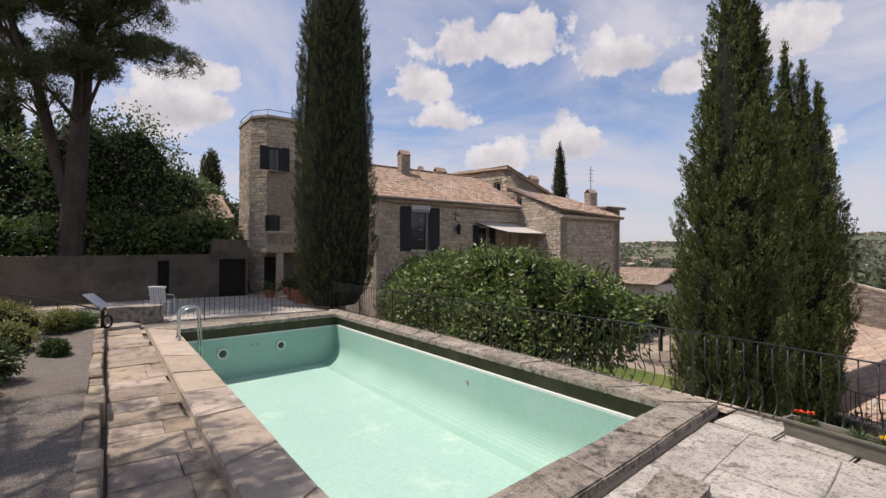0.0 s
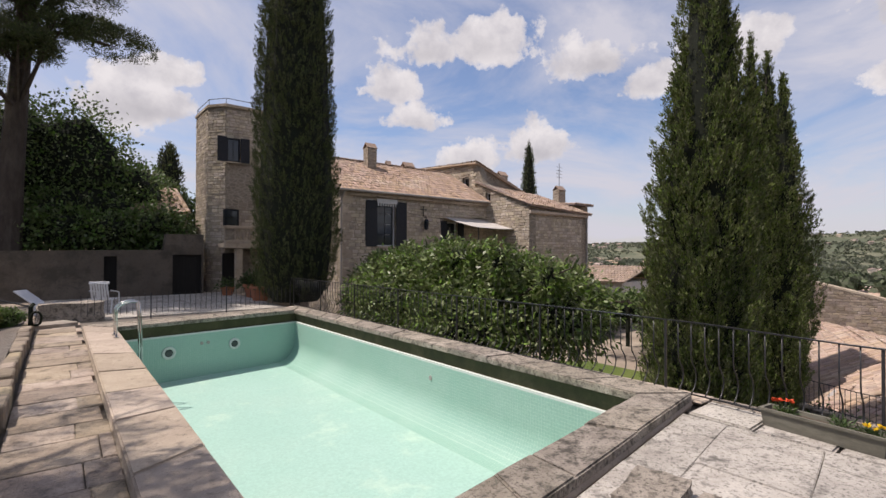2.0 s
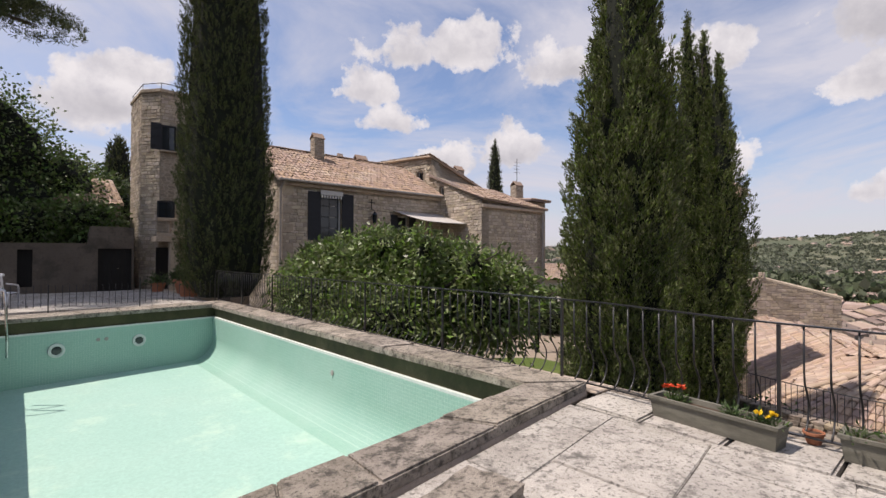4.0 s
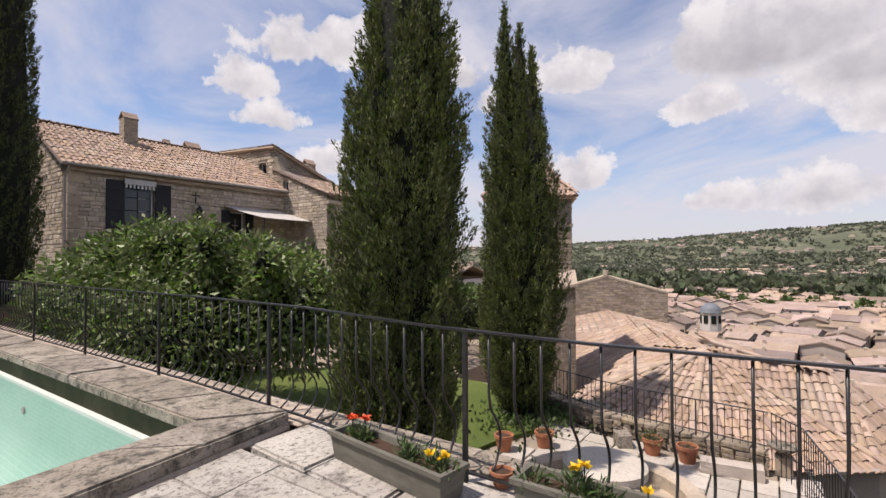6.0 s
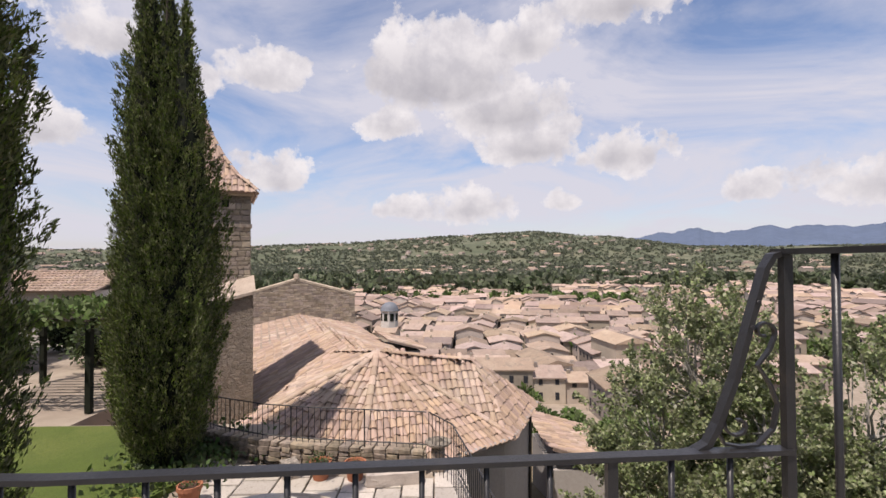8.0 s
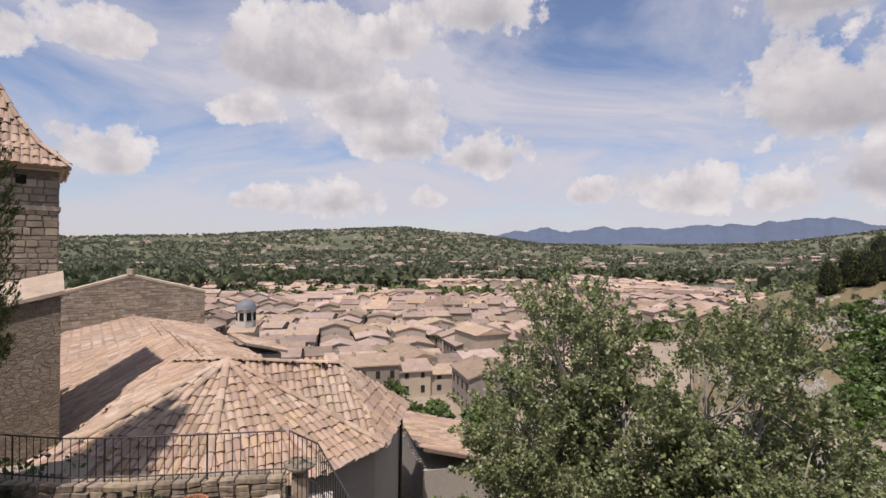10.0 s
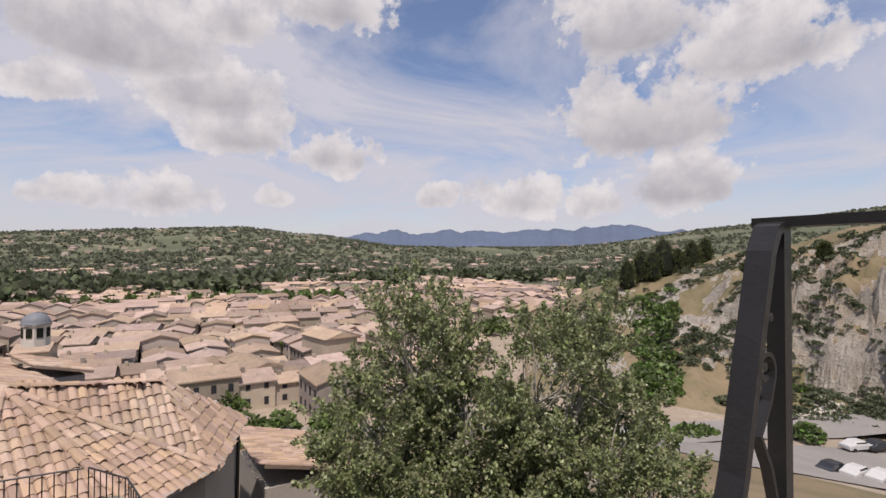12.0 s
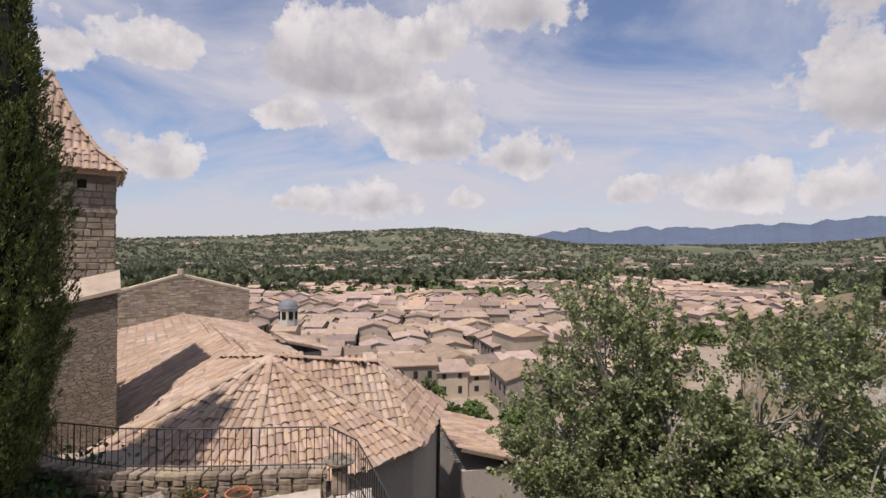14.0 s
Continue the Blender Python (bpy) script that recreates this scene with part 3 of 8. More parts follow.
def cliff_z(x, y, z):
    """The spur across the valley: a dry grassy slope that turns into a rock face, with a gully between."""
    az = np.degrees(np.arctan2(x - 6, y))
    r = np.hypot(x - 6, y)
    top = np.interp(az, [134, 138, 141.8, 145.5, 149.8, 155.5, 160.6, 165, 180, 200], [-28, -19, -11.5, -8.0, -4.8, 2.6, 5.0, 9.5, 14, 16])
    P = np.stack([x.ravel(), y.ravel()], 1)
    wide = fbm(P, 0.07, 19, 4).reshape(x.shape)
    rough = fbm(P, 0.42, 9, 4).reshape(x.shape)
    q = r + wide * 5
    soft = np.interp(q, [96, 112, 130, 150, 170], [0, 0.16, 0.46, 0.78, 1.0])
    hard = np.interp(q + rough * 2.5, [104, 116, 119, 126, 130, 136, 150, 172], [0, 0.08, 0.30, 0.40, 0.64, 0.72, 0.84, 1.0])
    g = np.clip((az - 152.5) / 5, 0, 1)
    k = soft * (1 - g) + hard * g
    up = np.clip(k * (1 - k) * 4, 0, 1)
    gully = np.exp(-((az - 148.3 - wide * 1.2) / 1.5) ** 2) * up * 4.0
    ledge = up * (rough * (1.3 + 1.9 * g) + np.maximum(0, wide) * 2.0)
    fall = np.clip((330 - r) / 120, 0, 1)
    on = (az > 134) & (az < 200) & (r > 90)
    return np.where(on, np.maximum(z, z + ((top - z) * k - gully + ledge) * fall), z)


def build_ground():
    # rings grow with the distance; the sheet reaches the horizon
    radii = np.concatenate([np.linspace(0.5, 60, 14), np.linspace(66, 100, 14), np.linspace(101.2, 176, 64), np.linspace(179, 240, 20), np.geomspace(248, 2600, 52), np.geomspace(2750, 4200, 5)])
    az = np.concatenate([np.linspace(-180, 40, 50, endpoint=False), np.linspace(40, 134, 180, endpoint=False), np.linspace(134, 180, 190, endpoint=False)])
    A, R = np.meshgrid(np.radians(az), radii)
    X, Y = 6 + R * np.sin(A), R * np.cos(A)
    Z = cliff_z(X, Y, ground_z(X, Y))
    n, k = len(az), len(radii)
    verts = np.stack([X, Y, Z], -1).reshape(-1, 3).tolist()
    faces, mats = [], []
    for i in range(k - 1):
        for j in range(n):
            a, b = i * n + j, i * n + (j + 1) % n
            faces.append((a, a + n, b + n, b))
            zz = [verts[q][2] for q in (a, a + n, b + n, b)]
            slope = (max(zz) - min(zz)) / (radii[i + 1] - radii[i] + 0.01)
            ang, r = az[j], radii[i]
            if r > 330:
                mats.append(0)
            elif ang > 134 and 95 < r:
                stony = fbm(np.array([verts[a][:2]]), 0.16, 4, 4)[0]
                mats.append(1 if r < 168 and (slope > 1.0 and stony > -0.35 or slope > 0.5 and stony > 0.12 or slope > 0.3 and stony > 0.5) else 2)
            elif r > 60 and ang > 30:
                mats.append(3)
            else:
                mats.append(2)
    me = mesh_from("ground", verts, faces)
    for q in ("plain", "rock", "dry", "earth"):
        me.materials.append(M[q])
    me.polygons.foreach_set("material_index", np.array(mats, dtype=np.int32))
    me.polygons.foreach_set("use_smooth", np.array(mats) != 1)
    tagged(new("ground", me), "wooded valley, dry rocky slope and hills to the horizon", "ground", kind="structure")


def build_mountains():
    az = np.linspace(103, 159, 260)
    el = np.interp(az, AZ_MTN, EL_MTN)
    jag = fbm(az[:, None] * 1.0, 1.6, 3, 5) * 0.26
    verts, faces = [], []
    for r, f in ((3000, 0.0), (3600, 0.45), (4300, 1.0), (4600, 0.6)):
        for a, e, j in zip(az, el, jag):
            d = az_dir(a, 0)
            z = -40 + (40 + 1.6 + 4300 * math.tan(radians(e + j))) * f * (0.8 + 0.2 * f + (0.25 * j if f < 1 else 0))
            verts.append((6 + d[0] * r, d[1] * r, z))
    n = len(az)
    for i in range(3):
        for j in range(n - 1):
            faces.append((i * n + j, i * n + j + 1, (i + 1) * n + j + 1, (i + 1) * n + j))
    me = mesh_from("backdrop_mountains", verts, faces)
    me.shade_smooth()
    # the blue of this backdrop stands in for haze in the air
    tagged(part("backdrop_mountains", me, "mountain"), "mountain range on the horizon with blue haze in its colour", "mountains", kind="structure")


build_ground()
build_mountains()

# ---- roof tiles ----


def tile_mesh(name, r=0.085, ln=0.42, seg=5):
    """One half-round clay tile, its axis along y, lying on z = 0, with thickness."""
    bm = bmesh.new()
    rows = []
    for y, rr in ((0, r), (ln, r * 0.82)):
        outer = [bm.verts.new((rr * math.cos(math.pi * k / seg), y, rr * 0.75 * math.sin(math.pi * k / seg))) for k in range(seg + 1)]
        inner = [bm.verts.new((rr * 0.8 * math.cos(math.pi * k / seg), y, rr * 0.55 * math.sin(math.pi * k / seg))) for k in range(seg + 1)]
        rows.append((outer, inner))
    (o0, i0), (o1, i1) = rows
    for k in range(seg):
        bm.faces.new((o0[k], o0[k + 1], o1[k + 1], o1[k])[::-1])
        bm.faces.new((o0[k], o0[k + 1], i0[k + 1], i0[k]))
    return bm_mesh(name, bm)


TILE = tile_mesh("tile")
TILE.materials.append(M["tile_part"])
TILE_V = np.array([v.co[:] for v in TILE.vertices])
TILE_F = [tuple(p.vertices) for p in TILE.polygons]


def inside(poly, x, y):
    c = False
    n = len(poly)
    for i in range(n):
        (x0, y0), (x1, y1) = poly[i], poly[i - 1]
        if (y0 > y) != (y1 > y) and x < (x1 - x0) * (y - y0) / (y1 - y0) + x0:
            c = not c
    return c


def tiled_plane(name, corners, eave_a, eave_b, parent, seed, singles=0, pitch=0.2, row=0.34, hips=()):
    """Covers a flat roof face, given by its corners in space, with rows of half-round tiles that run up from the eave a-b.
    singles: how many, from the eave up, are parts of their own; the rest is one mesh."""
    rng = random.Random(seed)
    cs = [Vector(c) for c in corners]
    nrm = Vector((0, 0, 0))
    for p, q, r in zip(cs, cs[1:] + cs[:1], cs[2:] + cs[:2]):
        nrm += (q - p).cross(r - q)
    nrm.normalize()
    if nrm.z < 0:
        nrm.negate()
    if eave_a is None:
        a = min(cs, key=lambda q: q.z)
        u = Vector((0, 0, 1)).cross(nrm).normalized()
    else:
        a = Vector(eave_a)
        u = (Vector(eave_b) - a).normalized()
    v = nrm.cross(u).normalized()
    if v.z < 0:
        v.negate()
    flat = [((c - a).dot(u), (c - a).dot(v)) for c in cs]
    umin, umax = min(f[0] for f in flat), max(f[0] for f in flat)
    vmax = max(f[1] for f in flat)
    verts, faces, count = [], [], 0
    R = Matrix((u, v, nrm)).transposed()
    if R.determinant() < 0:
        R = Matrix((-u, v, nrm)).transposed()
    Rn = np.array(R)
    y = -0.06
    if eave_a is None:
        y += min(q[1] for q in flat)
    while y < vmax:
        x = umin + pitch / 2
        while x < umax:
            if inside(flat, x, (y if eave_a is None else max(y, 0.0)) + 0.14):
                off = Vector((x + rng.uniform(-0.012, 0.012), y + rng.uniform(-0.03, 0.03), 0))
                yaw, s = rng.uniform(-0.05, 0.05), rng.uniform(0.92, 1.1)
                place = a + u * off.x + v * off.y + nrm * rng.uniform(0.0, 0.02)
                turn = R @ Matrix.Rotation(yaw, 3, "Z") @ Matrix.Rotation(-0.06, 3, "X")
                if count < singles:
                    ob = new("tile", TILE)
                    ob.matrix_basis = Matrix.Translation(place) @ turn.to_4x4() @ Matrix.Diagonal((s, 1, s, 1))
                    ob.parent = parent
                else:
                    base = len(verts)
                    pts = (TILE_V * (s, 1, s)) @ np.array(turn).T + np.array(place)
                    verts.extend(pts.tolist())
                    faces.extend(tuple(i + base for i in f) for f in TILE_F)
                count += 1
            x += pitch
        y += row
    if verts:
        part("tiles", mesh_from(name, verts, faces), "tile", parent)["kind"] = "stuff"
    # the bed under the tiles
    bm = bmesh.new()
    top = [bm.verts.new(c + nrm * 0.005) for c in cs]
    low = [bm.verts.new(c - nrm * 0.10) for c in cs]
    bm.faces.new(top), bm.faces.new(low[::-1])
    for i in range(len(cs)):
        j = (i + 1) % len(cs)
        bm.faces.new((top[i], low[i], low[j], top[j]))
    bmesh.ops.recalc_face_normals(bm, faces=bm.faces)
    part("roof_bed", bm, "far_roof", parent)
    for p, q in hips:
        ridge_tiles(p, q, parent, rng)


def ridge_tiles(p, q, parent, rng):
    """A line of larger tiles along a ridge or hip."""
    p, q = Vector(p), Vector(q)
    d = q - p
    n = max(1, int(d.length / 0.36))
    t = d.normalized()
    side = t.cross(Vector((0, 0, 1))).normalized()
    up = side.cross(t)
    verts, faces = [], []
    for i in range(n):
        Rm = np.array(Matrix((side, t, up)).transposed())
        pts = (TILE_V * (1.15, 1.0, 1.0)) @ Rm.T + np.array(p + d * (i / n) + up * (0.045 + rng.uniform(0, 0.02)))
        base = len(verts)
        verts.extend(pts.tolist())
        faces.extend(tuple(k + base for k in f) for f in TILE_F)
    part("ridge_tiles", mesh_from("ridge_tiles", verts, faces), "tile", parent)["kind"] = "stuff"


# ---- pool and upper terrace ----
SK = 0.145   # the pool's short sides run a little askew


def ky(x, y):
    return y + SK * (x - 6.3)


PX0, PX1, PN, PF = 1.55, 6.28, 3.60, 15.10      # inner edges: left, right, near and far (at x = 6.3)
CX0, CX1, CN, CF = 0.93, 6.88, 3.08, 16.05      # outer edges of the coping
COP = 0.20


def build_pool():
    pool = thing("swimming_pool", "empty swimming pool of pale green mosaic in a stone coping", "swimming pool", kind="structure")
    g = 0.10    # the shell stands back under the coping
    x0, x1 = PX0 - g, PX1 + g
    lip, deep = -0.17, -1.37
    n, f = PN - g, PF + g

    def wall(name, pts, mat):
        return part(name, mesh_from(name, pts, [tuple(range(len(pts)))]), mat, pool)

    # dark band between coping and lip
    for name, a, b in (("band", (x0, n), (x1, n)), ("band", (x1, n), (x1, f)), ("band", (x1, f), (x0, f)), ("band", (x0, f), (x0, n))):
        (ax, ay), (bx, by) = (a[0], ky(*a)), (b[0], ky(*b))
        wall("mossy_band", [(ax, ay, lip), (bx, by, lip), (bx, by, COP - 0.09), (ax, ay, COP - 0.09)], "moss")
    # white lip: a thin ledge round the shell
    li = 0.07
    ring_o = [(x0, ky(x0, n)), (x1, ky(x1, n)), (x1, ky(x1, f)), (x0, ky(x0, f))]
    ring_i = [(x0 + li, ky(x0 + li, n + li)), (x1 - li, ky(x1 - li, n + li)), (x1 - li, ky(x1 - li, f - li)), (x0 + li, ky(x0 + li, f - li))]
    bm = bmesh.new()
    o = [bm.verts.new((*p, lip + 0.004)) for p in ring_o]
    i_ = [bm.verts.new((*p, lip + 0.004)) for p in ring_i]
    d = [bm.verts.new((*p, lip - 0.035)) for p in ring_i]
    for k in range(4):
        j = (k + 1) % 4
        bm.faces.new((o[k], o[j], i_[j], i_[k]))
        bm.faces.new((i_[k], i_[j], d[j], d[k]))
    part("lip", bm, "lip", pool, "white lip round the shell")
    # shell: straight walls, the long right wall turned into the floor by a wide curve
    xa, xb, ya, yb = x0 + li, x1 - li, n + li, f - li
    zl = lip - 0.035
    prof = [(xb, zl), (xb, deep + 0.6)] + [(xb - 0.6 + 0.6 * math.cos(t), deep + 0.6 - 0.6 * math.sin(t)) for t in np.linspace(0.15, math.pi / 2, 9)]
    rows = 24
    ys = [ya + (yb - ya) * k / rows for k in range(rows + 1)]
    # corner rounding at the far end
    verts = [(x - (0.0), ky(x, y), z) for y in ys for x, z in prof]
    m = len(prof)
    faces = [(r * m + c, r * m + c + 1, (r + 1) * m + c + 1, (r + 1) * m + c) for r in range(rows) for c in range(m - 1)]
    me = mesh_from("long_wall", verts, faces)
    me.shade_smooth()
    part("long_wall", me, "mosaic", pool)
    wall("far_wall", [(xa, ky(xa, yb), zl), (xb, ky(xb, yb), zl)] + [(x, ky(x, yb) - 0.001, z) for x, z in prof[1:]] + [(xa, ky(xa, yb), deep)], "mosaic_end")
    wall("near_wall", [(xa, ky(xa, ya), zl), (xb, ky(xb, ya), zl), (xb, ky(xb, ya), deep), (xa, ky(xa, ya), deep)], "mosaic_end")
    wall("side_wall", [(xa, ky(xa, ya), zl), (xa, ky(xa, yb), zl), (xa, ky(xa, yb), deep), (xa, ky(xa, ya), deep)], "mosaic")
    xf = xb - 0.6
    wall("pool_floor", [(xa, ky(xa, ya), deep), (xf, ky(xf, ya), deep), (xf, ky(xf, yb), deep), (xa, ky(xa, yb), deep)], "pool_floor")
    # two round lamps and an inlet in the far wall
    for x, z, r in ((2.72, -0.62, 0.165), (4.42, -0.60, 0.155)):
        y = ky(x, yb) - 0.012
        lamp = part("pool_lamp", lathe([(r, 0), (r, 0.03), (r * 0.72, 0.035), (r * 0.70, 0.012)], 24), "lip", pool, "round white pool lamp ring")
        lamp.matrix_basis = pose(x, y, z, 90, 0, math.degrees(math.atan(SK)))
        part("lens", lathe([(r * 0.69, 0.0), (r * 0.55, 0.02), (0.03, 0.026)], 24), "pane", lamp, "dark lamp lens")
    for x in (3.53, 3.70):
        ob = part("inlet", lathe([(0.045, 0), (0.045, 0.012), (0.02, 0.014)], 14), "shade_wall", pool)
        ob.matrix_basis = pose(x, ky(x, yb) - 0.006, -0.47, 90, 0, math.degrees(math.atan(SK)))
    ob = part("inlet", lathe([(0.05, 0), (0.05, 0.012), (0.02, 0.014)], 14), "shade_wall", pool)
    ob.matrix_basis = pose(xb - 0.004, 8.0, -0.5, 0, -90, 0)
    # coping stones, each one a piece
    rng = random.Random(4)

    def run(p0, p1, q0, q1, n, mat="lichen"):
        cuts = [0.0]
        for k in range(1, n):
            cuts.append((k + rng.uniform(-0.18, 0.18)) / n)
        cuts.append(1.0)
        for s, e in zip(cuts, cuts[1:]):
            L = lambda a, b, t: (a[0] + (b[0] - a[0]) * t, a[1] + (b[1] - a[1]) * t)
            gap = 0.002
            poly = [L(p0, p1, s + gap / 4), L(p0, p1, e - gap / 4), L(q0, q1, e - gap / 4), L(q0, q1, s + gap / 4)]
            part("coping_stone", prism(poly, COP - 0.10, COP + rng.uniform(-0.008, 0.01), 0.018, 0.004, rng), mat, pool)

    c = lambda x, y: (x, ky(x, y))
    run(c(CX0, CN + 0.0), c(CX0, CF), c(PX0, PN), c(PX0, PF), 9, "coping")
    run(c(CX1, CN), c(CX1, CF), c(PX1, PN), c(PX1, PF), 12)
    run(c(PX0, PF), c(PX1, PF), c(CX0, CF), c(CX1, CF), 6)
    run(c(PX0, PN), c(PX1, PN), c(CX0, CN), c(CX1, CN), 6)
    # the coping's foot, with a rounded moulding below the slab
    for a, b in ((c(CX0, CN), c(CX0, CF)), (c(CX0, CN), c(CX1, CN)), (c(CX1, CN), c(CX1, CF)), (c(CX0, CF), c(CX1, CF))):
        inx = 0.05 if a[0] == b[0] == CX0 else -0.05 if a[0] == b[0] else 0
        iny = 0.0 if inx else (0.05 if a[1] < 8 else -0.05)
        bm = bmesh.new()
        tube(bm, [(a[0] + inx, a[1] + iny, 0.05), (b[0] + inx, b[1] + iny, 0.05)], 0.06, 8)
        part("moulding", bm, "coping", pool)
    # ladder rails at the far left corner
    ladder = thing("pool_ladder", "polished steel pool ladder rails on the stone coping", "pool ladder")
    for dy in (0, 0.42):
        bm = bmesh.new()
        pts = [(1.42, 12.6 + dy, 0.2), (1.42, 12.6 + dy, 0.75)]
        pts += [(1.42 + 0.28 * (1 - math.cos(t)), 12.6 + dy, 0.75 + 0.2 * math.sin(t)) for t in np.linspace(0.2, math.pi / 2 + 0.5, 9)]
        pts += [(1.86, 12.6 + dy, 0.55), (1.88, 12.6 + dy, 0.0), (1.88, 12.6 + dy, -0.35)]
        tube(bm, pts, 0.021, 8)
        part("rail", bm, "steel", ladder, smooth=True)
        part("flange", lathe([(0.05, 0.0), (0.05, 0.015), (0.025, 0.02)], 14, (1.42, 12.6 + dy, 0.205)), "steel", ladder)
    return pool


build_pool()

GARDEN = -2.3
TER = 0.06


def build_terrace():
    floor = thing("floor_terrace", "worn limestone flags of the pool terrace", "terrace", kind="structure")
    # body of the terrace, in blocks round the pool pit, standing on the hill
    for a in ((-9, 0.93, -9, 24, -6, TER - 0.06), (0.93, 7.06, -9, 2.9, -6, TER - 0.06), (6.7, 7.06, 2.9, 16.9, -6, TER - 0.06), (0.93, 7.06, 15.9, 24, -6, TER - 0.06), (0.93, 6.7, 2.9, 15.9, -6, -1.7)):
        part("terrace_body", box(*a), "bedding", floor)
    part("far_terrace", box(-9, 10.6, 23.9, 30, -6, 0.0), "earth", floor)
    return floor


FLOOR = build_terrace()


def retaining_wall():
    w = thing("wall_terrace", "rubble retaining wall under the terrace railing", "wall", kind="structure")
    part("wall_body", box(7.06, 7.4, -9, 17.2, -6, 0.06), "rubble", w)
    part("kerb", box(6.90, 7.3, 3.05, 17.2, 0.064, 0.10, 0.015), "coping", w)


retaining_wall()


# ---- iron railing ----
RB = 0.17
# plan of the railing, from the far corner to the valley end: y, x, height of the handrail
RAIL = [(-6.0, 7.35, 1.05), (-1.5, 6.97, 1.05), (-0.5, 6.89, 1.055), (0.5, 6.81, 1.06), (1.6, 6.80, 1.075), (3.0, 6.92, 1.11), (5.0, 7.0, 1.115), (17.1, 7.0, 1.12)]


def rail_x(y):
    return float(np.interp(y, [r[0] for r in RAIL], [r[1] for r in RAIL]))


def rail_z(y):
    return float(np.interp(y, [r[0] for r in RAIL], [r[2] for r in RAIL]))


def bar_points(y, top, low, belly=0.13):
    x = rail_x(y)
    pts = [(x, y, top), (x, y, low + 0.52), (x + 0.02, y, low + 0.42)]
    for t in np.linspace(0, 1, 8):
        pts.append((x + 0.02 + belly * math.sin(math.pi * (0.12 + 0.88 * t)) ** 0.9, y, low + 0.36 - 0.36 * t))
    pts[-1] = (x, y, low)
    return pts


def build_railing():
    rail = thing("iron_railing", "black wrought-iron railing with bellied bars beside the pool", "railing", kind="structure")
    end = -1.46
    ys = [17.1, 14, 11, 8, 5, 4, 3, 2.3, 1.6, 1, 0.5, 0, -0.5, -1, end]
    bm = bmesh.new()
    tube(bm, [(rail_x(y), y, rail_z(y)) for y in ys], 0, flat=(0.042, 0.014))
    part("handrail", bm, "iron", rail)
    bm = bmesh.new()
    tube(bm, [(rail_x(y), y, RB) for y in ys], 0, flat=(0.03, 0.012))
    part("bottom_rail", bm, "iron", rail)
    y = 16.95
    k = 0
    while y > end + 0.05:
        top = rail_z(y) - 0.01
        x = rail_x(y)
        if k % 13 == 0:
            part("post", box(x - 0.014, x + 0.014, y - 0.014, y + 0.014, 0.06, top), "iron", rail)
        elif abs(y - end) > 0.06:
            bm = bmesh.new()
            tube(bm, bar_points(y, top, RB), 0.0085, 6)
            part("bar", bm, "iron", rail, smooth=True)
        y -= 0.172
        k += 1
    # the raised part, with its sloping end and scrolls
    X, T = rail_x(end), 1.05
    part("post", box(X - 0.013, X + 0.013, end - 0.013, end + 0.013, 0.06, 1.605), "iron", rail)
    bm = bmesh.new()
    tube(bm, [(X, end + 0.33, T - 0.012), (X, end + 0.275, T - 0.003), (X, end + 0.235, T + 0.02), (X, end + 0.205, T + 0.075), (X, end + 0.155, 1.25), (X, end + 0.10, 1.44), (X, end + 0.062, 1.565), (X, end + 0.04, 1.60), (X, end, 1.612)], 0, flat=(0.036, 0.016))
    part("raised_handrail", bm, "iron", rail)
    # beyond the post it turns and closes the end of the terrace
    bm = bmesh.new()
    bars = [(X + 0.03, end, 1.613), (X - 1.0, end, 1.617), (X - 3.4, end, 1.617)]
    ring = [[bm.verts.new((p[0], p[1] + sy * 0.0225, p[2] + sz * 0.008)) for sy, sz in ((-1, -1), (1, -1), (1, 1), (-1, 1))] for p in bars]
    for q, w in zip(ring, ring[1:]):
        for i in range(4):
            bm.faces.new((q[i], q[(i + 1) % 4], w[(i + 1) % 4], w[i]))
    bm.faces.new(ring[0][::-1]), bm.faces.new(ring[-1])
    bmesh.ops.recalc_face_normals(bm, faces=bm.faces)
    part("end_handrail", bm, "iron", rail)
    part("end_bottom_rail", box(X - 3.4, X, end - 0.015, end + 0.015, 0.20, 0.212), "iron", rail)
    for k in range(1, 20):
        x = X - 0.172 * k
        bm = bmesh.new()
        tube(bm, [(x, end - (rp[0] - rail_x(end)), rp[2]) for rp in bar_points(end, 1.61, 0.45)] + [(x, end, 0.2)], 0.0095, 6)
        part("bar", bm, "iron", rail, smooth=True)
    for dz in (1.47, 1.40):
        part("rivet", lathe([(0.007, 0), (0.006, 0.001), (0.002, 0.0015)], 10), "iron", rail).matrix_basis = pose(X - 0.024, end + 0.165 - (dz - 1.22) * 0.29, dz, 0, -90, 0)

    def scroll(cy, cz, r0, r1, t0, t1, tail):
        bm = bmesh.new()
        pts = [(X, cy + (r0 + (r1 - r0) * s) * math.cos(t0 + (t1 - t0) * s), cz + (r0 + (r1 - r0) * s) * math.sin(t0 + (t1 - t0) * s)) for s in np.linspace(0, 1, 16)]
        tube(bm, pts + [(X, *q) for q in tail], 0, flat=(0.016, 0.007))
        part("scroll", bm, "iron", rail, "small wrought scroll")

    # an S of flat iron between slope and post: a curl at each end
    scroll(end + 0.066, 1.385, 0.010, 0.034, -2.0, 3.6, [(end + 0.05, 1.335), (end + 0.085, 1.29), (end + 0.05, 1.235), (end + 0.03, 1.18), (end + 0.045, 1.11), (end + 0.09, 1.066), (end + 0.14, 1.062)])
    scroll(end + 0.145, 1.125, 0.010, 0.045, 1.5, 7.0, [(end + 0.20, 1.10), (end + 0.185, 1.07), (end + 0.14, 1.062)])


build_railing()


